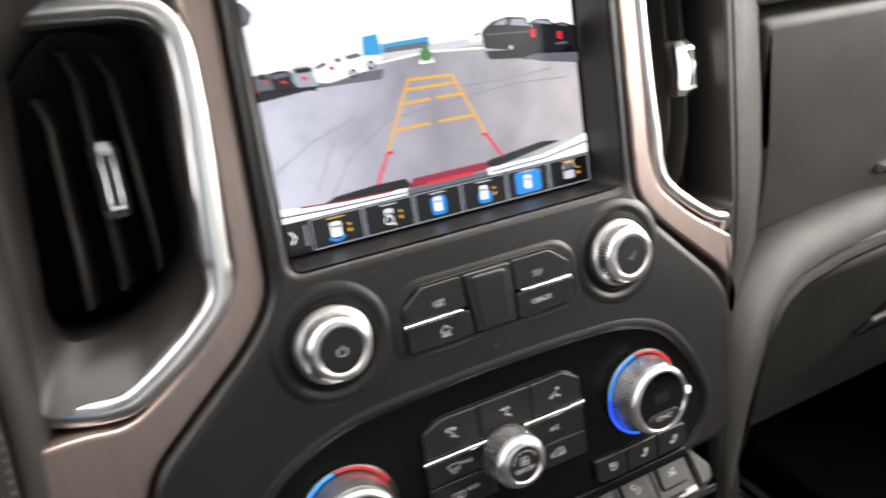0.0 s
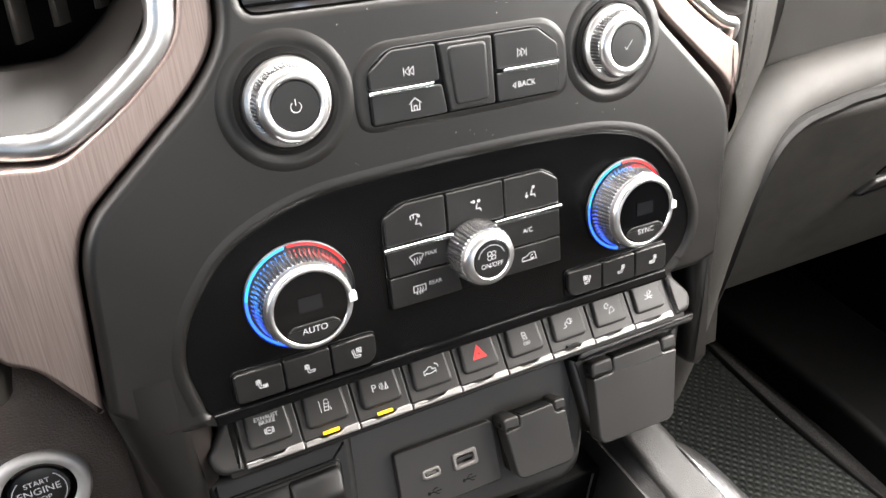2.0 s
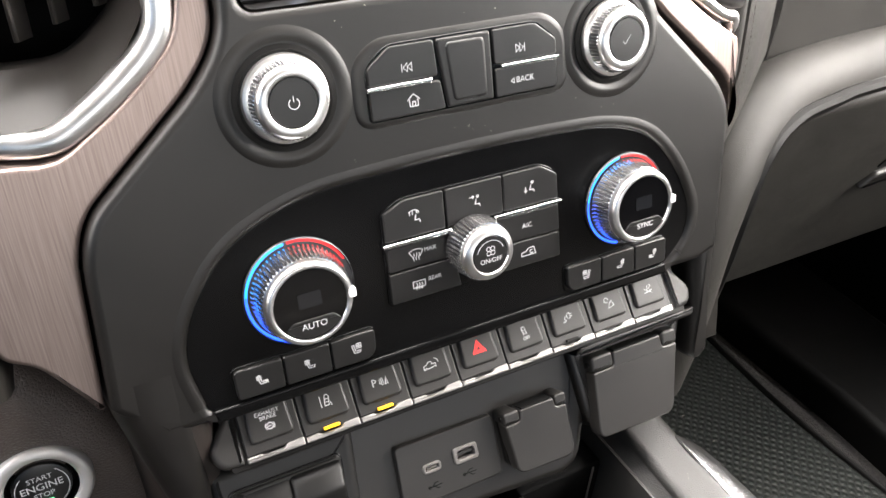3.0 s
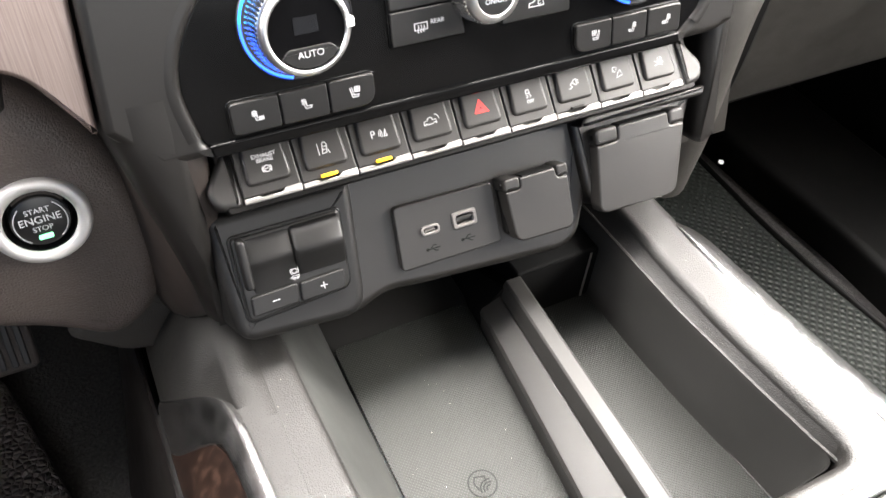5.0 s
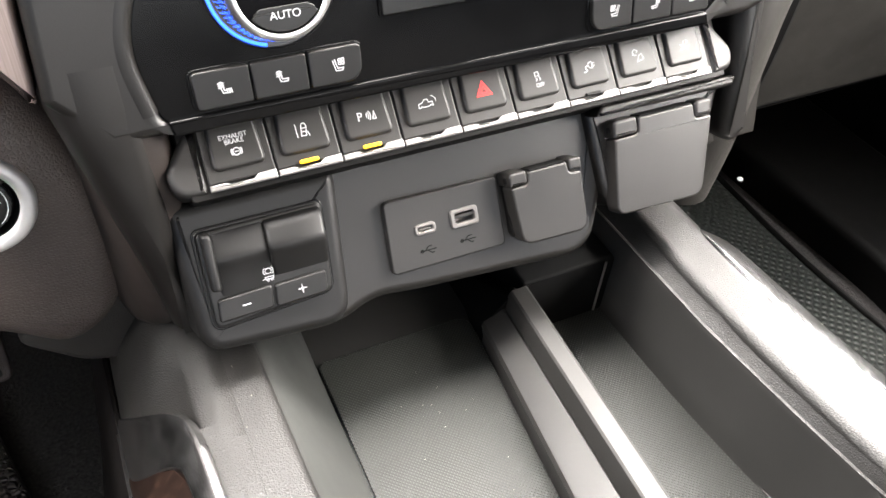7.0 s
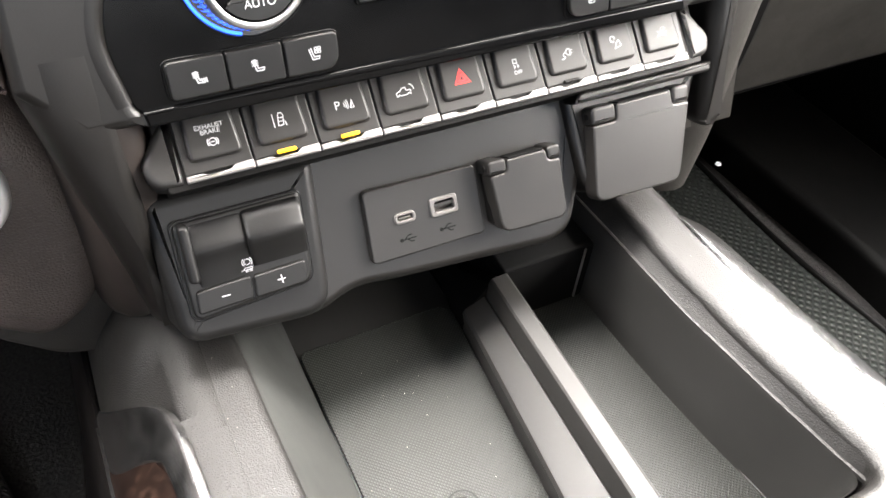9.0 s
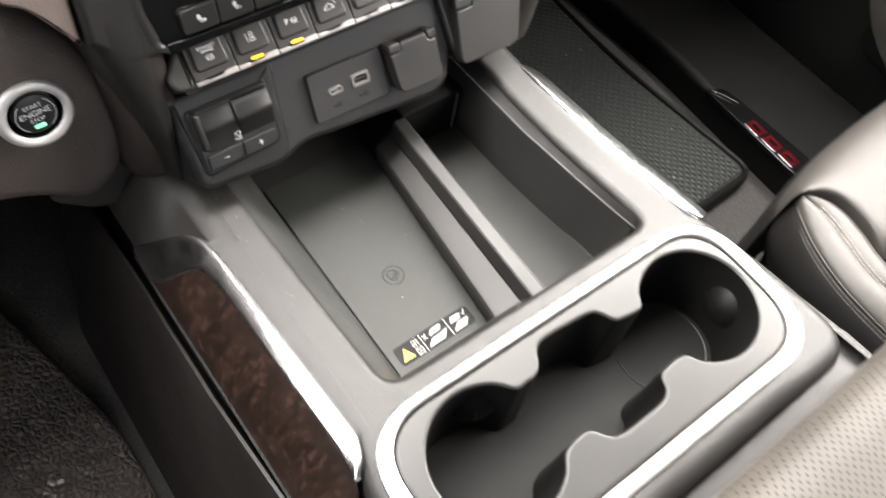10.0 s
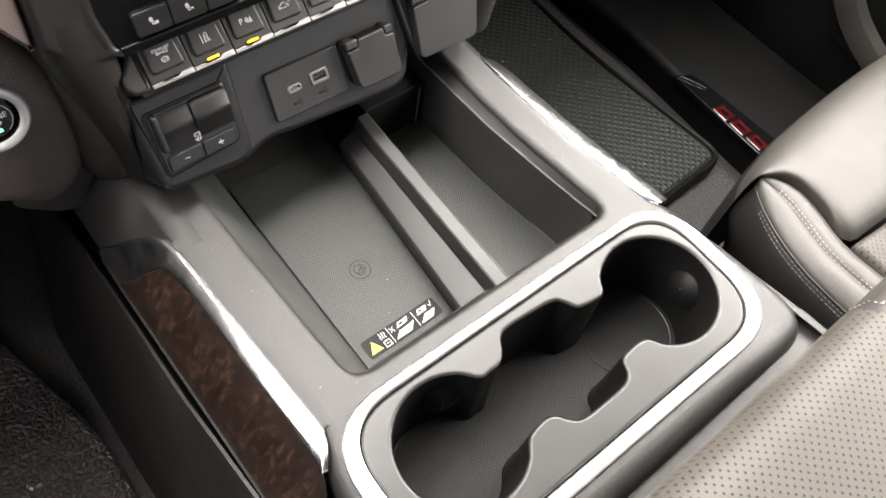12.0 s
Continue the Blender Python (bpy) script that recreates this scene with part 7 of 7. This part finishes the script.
car([(0.0302, 0.2500), (0.0316, 0.2524), (0.0370, 0.2560), (0.0455, 0.2581), (0.0563, 0.2574), (0.0584, 0.2525), (0.0625, 0.2519), (0.0620, 0.2423), (0.0560, 0.2385), (0.0485, 0.2412), (0.0309, 0.2432)], "dark", "black", [[(0.0378, 0.2542), (0.0407, 0.2561), (0.0457, 0.2569), (0.0445, 0.2542)], [(0.0468, 0.2540), (0.0482, 0.2569), (0.0554, 0.2567), (0.0571, 0.2531)]], "line", [(0.0330, 0.2500), (0.0570, 0.2506), (0.0570, 0.2500), (0.0330, 0.2494)], [(0.0459, 0.2428)], [(0.0578, 0.2516, 0.0046)])
shape("car_wheel_image", [disc((0.0540, 0.2404), 0.0040, 0.0042), disc((0.0640, 0.2396), 0.0036, 0.0036), disc((0.0790, 0.2390), 0.0036, 0.0034)], LT["black"])
shape("ground_shade_image", [[spot(p) for p in ((0.052, 0.2372), (0.062, 0.2350), (0.083, 0.2330), (0.088, 0.2345), (0.084, 0.2385), (0.060, 0.2390))]], LT["grey"])
shape("planter_image", [[(-0.0060, 0.2375), (0.0020, 0.2375), (0.0016, 0.2400), (-0.0052, 0.2400)]], LT["white"])
shape("shrub_image", [[(-0.0046, 0.2388), (0.0008, 0.2386), (0.0014, 0.2420), (0.0, 0.2446), (-0.0016, 0.2470), (-0.0034, 0.2450), (-0.0052, 0.2424)]], LT["green"])
lines("crack_image", [[(-0.0640, 0.1800), (-0.0500, 0.2000), (-0.0270, 0.2140), (0.0100, 0.2180), (0.0480, 0.2205), (0.0800, 0.2190)], [(-0.086, 0.2000), (-0.066, 0.2110), (-0.0440, 0.2180)], [(0.0020, 0.2290), (0.0070, 0.2262), (0.0160, 0.2240), (0.0400, 0.2232), (0.0700, 0.2250)], [(-0.0560, 0.2090), (-0.0600, 0.2020), (-0.0680, 0.1880)]], 0.0004, LT["crack"])
lines("guide_line_image", [[(-0.0300, 0.1990), (-0.0130, 0.2317)], [(0.0257, 0.1985), (0.0107, 0.2305)], [(-0.0253, 0.2086), (-0.0050, 0.2088)], [(0.0005, 0.2088), (0.0212, 0.2087)], [(-0.0198, 0.2204), (-0.0030, 0.2206)], [(0.0004, 0.2206), (0.0164, 0.2204)], [(-0.0157, 0.2267), (0.0127, 0.2263)], [(-0.0132, 0.2312), (0.0108, 0.2302)]], 0.0012, LT["orange"])
lines("stop_line_image", [[(-0.0379, 0.1845), (-0.0300, 0.1985), (-0.0270, 0.1987)], [(0.0343, 0.1845), (0.0262, 0.1978), (0.0236, 0.1980)]], 0.0015, LT["red"])
shape("bumper_image", [[(-0.0700, 0.1802), (-0.0600, 0.1836), (-0.0400, 0.1848), (-0.0225, 0.1846), (-0.0200, 0.1800)], [(0.0220, 0.1815), (0.0250, 0.1842), (0.0400, 0.1858), (0.0600, 0.1878), (0.0720, 0.1862), (0.0300, 0.1800)]], LT["dark"])
shape("tailgate_image", [[(-0.0220, 0.1792), (-0.0190, 0.1838), (0.0230, 0.1838), (0.0260, 0.1796)]], LT["maroon"])
shape("tailgate_lip_image", [[(-0.0120, 0.1786), (-0.0110, 0.1806), (0.0150, 0.1806), (0.0160, 0.1786)]], LT["red"])
shape("chrome_image", [[(L, BAR), (-0.0230, BAR), (-0.0230, 0.1800), (-0.0600, 0.1806), (L, 0.1836)], [(R, BAR), (0.0240, BAR), (0.0240, 0.1800), (0.0600, 0.1808), (R, 0.1872)]], LT["white"])
lines("chrome_shade_image", [[(L, 0.1796), (-0.060, 0.1784), (-0.024, 0.1778)], [(0.026, 0.1780), (0.060, 0.1786), (R, 0.1826)]], 0.0009, LT["grey"])
lines("chrome_red_image", [[(-0.0780, 0.1822), (-0.055, 0.1806), (-0.030, 0.1800)]], 0.0008, LT["maroon"])
shape("lower_band_image", [[(-0.0235, BAR), (0.0245, BAR), (0.0245, 0.1790), (-0.0235, 0.1790)]], LT["grey"])

# icon bar
shape("icon_bar", [box_outline(L, 0.1606, R, BAR)], LT["black"])
lines("menu_arrow", [[(-0.0850, 0.1722), (-0.0830, 0.1692), (-0.0850, 0.1662)]], 0.0009, LT["white"])
lines("bar_mark", [[(-0.0776, 0.1640), (-0.0776, 0.1740)]], 0.0007, LT["line"])
edges = [-0.0755 + 0.02738 * k for k in range(7)]
for k in range(6):
    a, b = edges[k] + 0.0006, min(edges[k + 1] - 0.0006, R - 0.0004)
    c = (a + b) / 2
    if k == 4:
        shape("selected_tile", [box_outline(a, 0.1612, b, BAR - 0.0008)], LT["black"])
        shape("tile_glow", [box_outline(a + 0.005, 0.1625, b - 0.005, BAR - 0.0020, 0.002)], LT["blue"])
    lines("icon_tile", [box_outline(a, 0.1612, b, BAR - 0.0008) + [(a, 0.1612)]], 0.0005, LT["line"])
    if k in (2, 3):
        shape("tile_ring", [box_outline(c - 0.0042, 0.1628, c + 0.0042, 0.1728 if k == 2 else 0.1690, 0.003)], LT["blue"])
    if k == 0:
        lines("tile_arc", [arc(c - 0.001, 0.1675, 0.0044, 215, 325, 8)], 0.0014, LT["blue"])
    if k == 1:
        lines("tile_zoom", [arc(c - 0.0006, 0.1664, 0.0022, 0, 360, 12), [(c + 0.0010, 0.1648), (c + 0.0026, 0.1632)]], 0.0007, LT["white"])
    if k == 5:
        lines("tile_lane", [[(c - 0.0046, 0.1700), (c - 0.0026, 0.1735), (c + 0.0020, 0.1735), (c + 0.0034, 0.1700)], [(c - 0.0004, 0.1700), (c - 0.0004, 0.1735)]], 0.0005, LT["white"])
        shape("tile_badge", [box_outline(c - 0.0040, 0.1645, c + 0.0030, 0.1690, 0.001)], LT["pale"])
    else:
        shape("tile_car", [box_outline(c - 0.0026 - 0.001 * (k == 0), 0.1648 if k != 1 else 0.1690, c + 0.0016, 0.1722, 0.0012)], LT["white"])
        shape("tile_car_window", [box_outline(c - 0.0018 - 0.001 * (k == 0), 0.1692, c + 0.0008, 0.1704)], LT["grey"])
    lines("tile_title", [[(c - 0.0045, 0.1742), (c + 0.0040, 0.1742)]], 0.0006, LT["orange"] if k in (0, 5) else LT["pale"])
    if k in (0, 1, 3, 5):
        shape("tile_dot", [box_outline(c + 0.0052, 0.1690, c + 0.0064, 0.1704), box_outline(c + 0.0052, 0.1660, c + 0.0066, 0.1676)], LT["orange"])

# ---------------------------------------------------------------- dust
def dust(name, label, spots, m=None):
    """Loose pale specks and lint lying on a surface."""
    bm = bmesh.new()
    for x, y, z in spots:
        r, t0, k = random.uniform(0.00008, 0.00022), random.uniform(0, 6.28), random.uniform(0.5, 2.4)
        ring = [bm.verts.new((x + r * k * math.cos(t0) * math.cos(a) - r * math.sin(t0) * math.sin(a), y + r * k * math.sin(t0) * math.cos(a) + r * math.cos(t0) * math.sin(a), z)) for a in (0, 1.2, 2.5, 3.8, 5.1)]
        top = bm.verts.new((x, y, z + r * 0.6))
        for i in range(5):
            bm.faces.new((ring[i], ring[(i + 1) % 5], top))
    return solo(name, bm, THREAD, label, "dust", kind="stuff", m=m, smooth=0)


random.seed(11)
dust("dust", "pale dust specks on the console top", [(random.uniform(-0.150, -0.130), random.uniform(-0.21, 0.02), TOP + 0.0001) for _ in range(26)] + [(random.uniform(0.118, 0.150), random.uniform(-0.21, 0.02), TOP + 0.0001) for _ in range(16)] + [(random.uniform(-0.14, 0.10), random.uniform(-0.219, -0.211), TOP + 0.0001) for _ in range(10)])
dust("dust", "pale dust specks on the rubber phone pad", [(random.uniform(-0.084, -0.012), random.uniform(-0.165, -0.01), PZ + 0.0016) for _ in range(34)])
dust("dust", "pale dust specks on the stack's soft plastic", [(random.uniform(-0.09, 0.09), random.uniform(0.090, 0.098), 0.0001) for _ in range(14)] + [(random.uniform(-0.09, 0.09), random.uniform(0.146, 0.156), 0.0001) for _ in range(12)], STACK)
dust("dust", "pale lint on the driver's rubber mat", [(random.uniform(-0.62, -0.30), random.uniform(-0.2, 0.25), 0.031) for _ in range(30)])
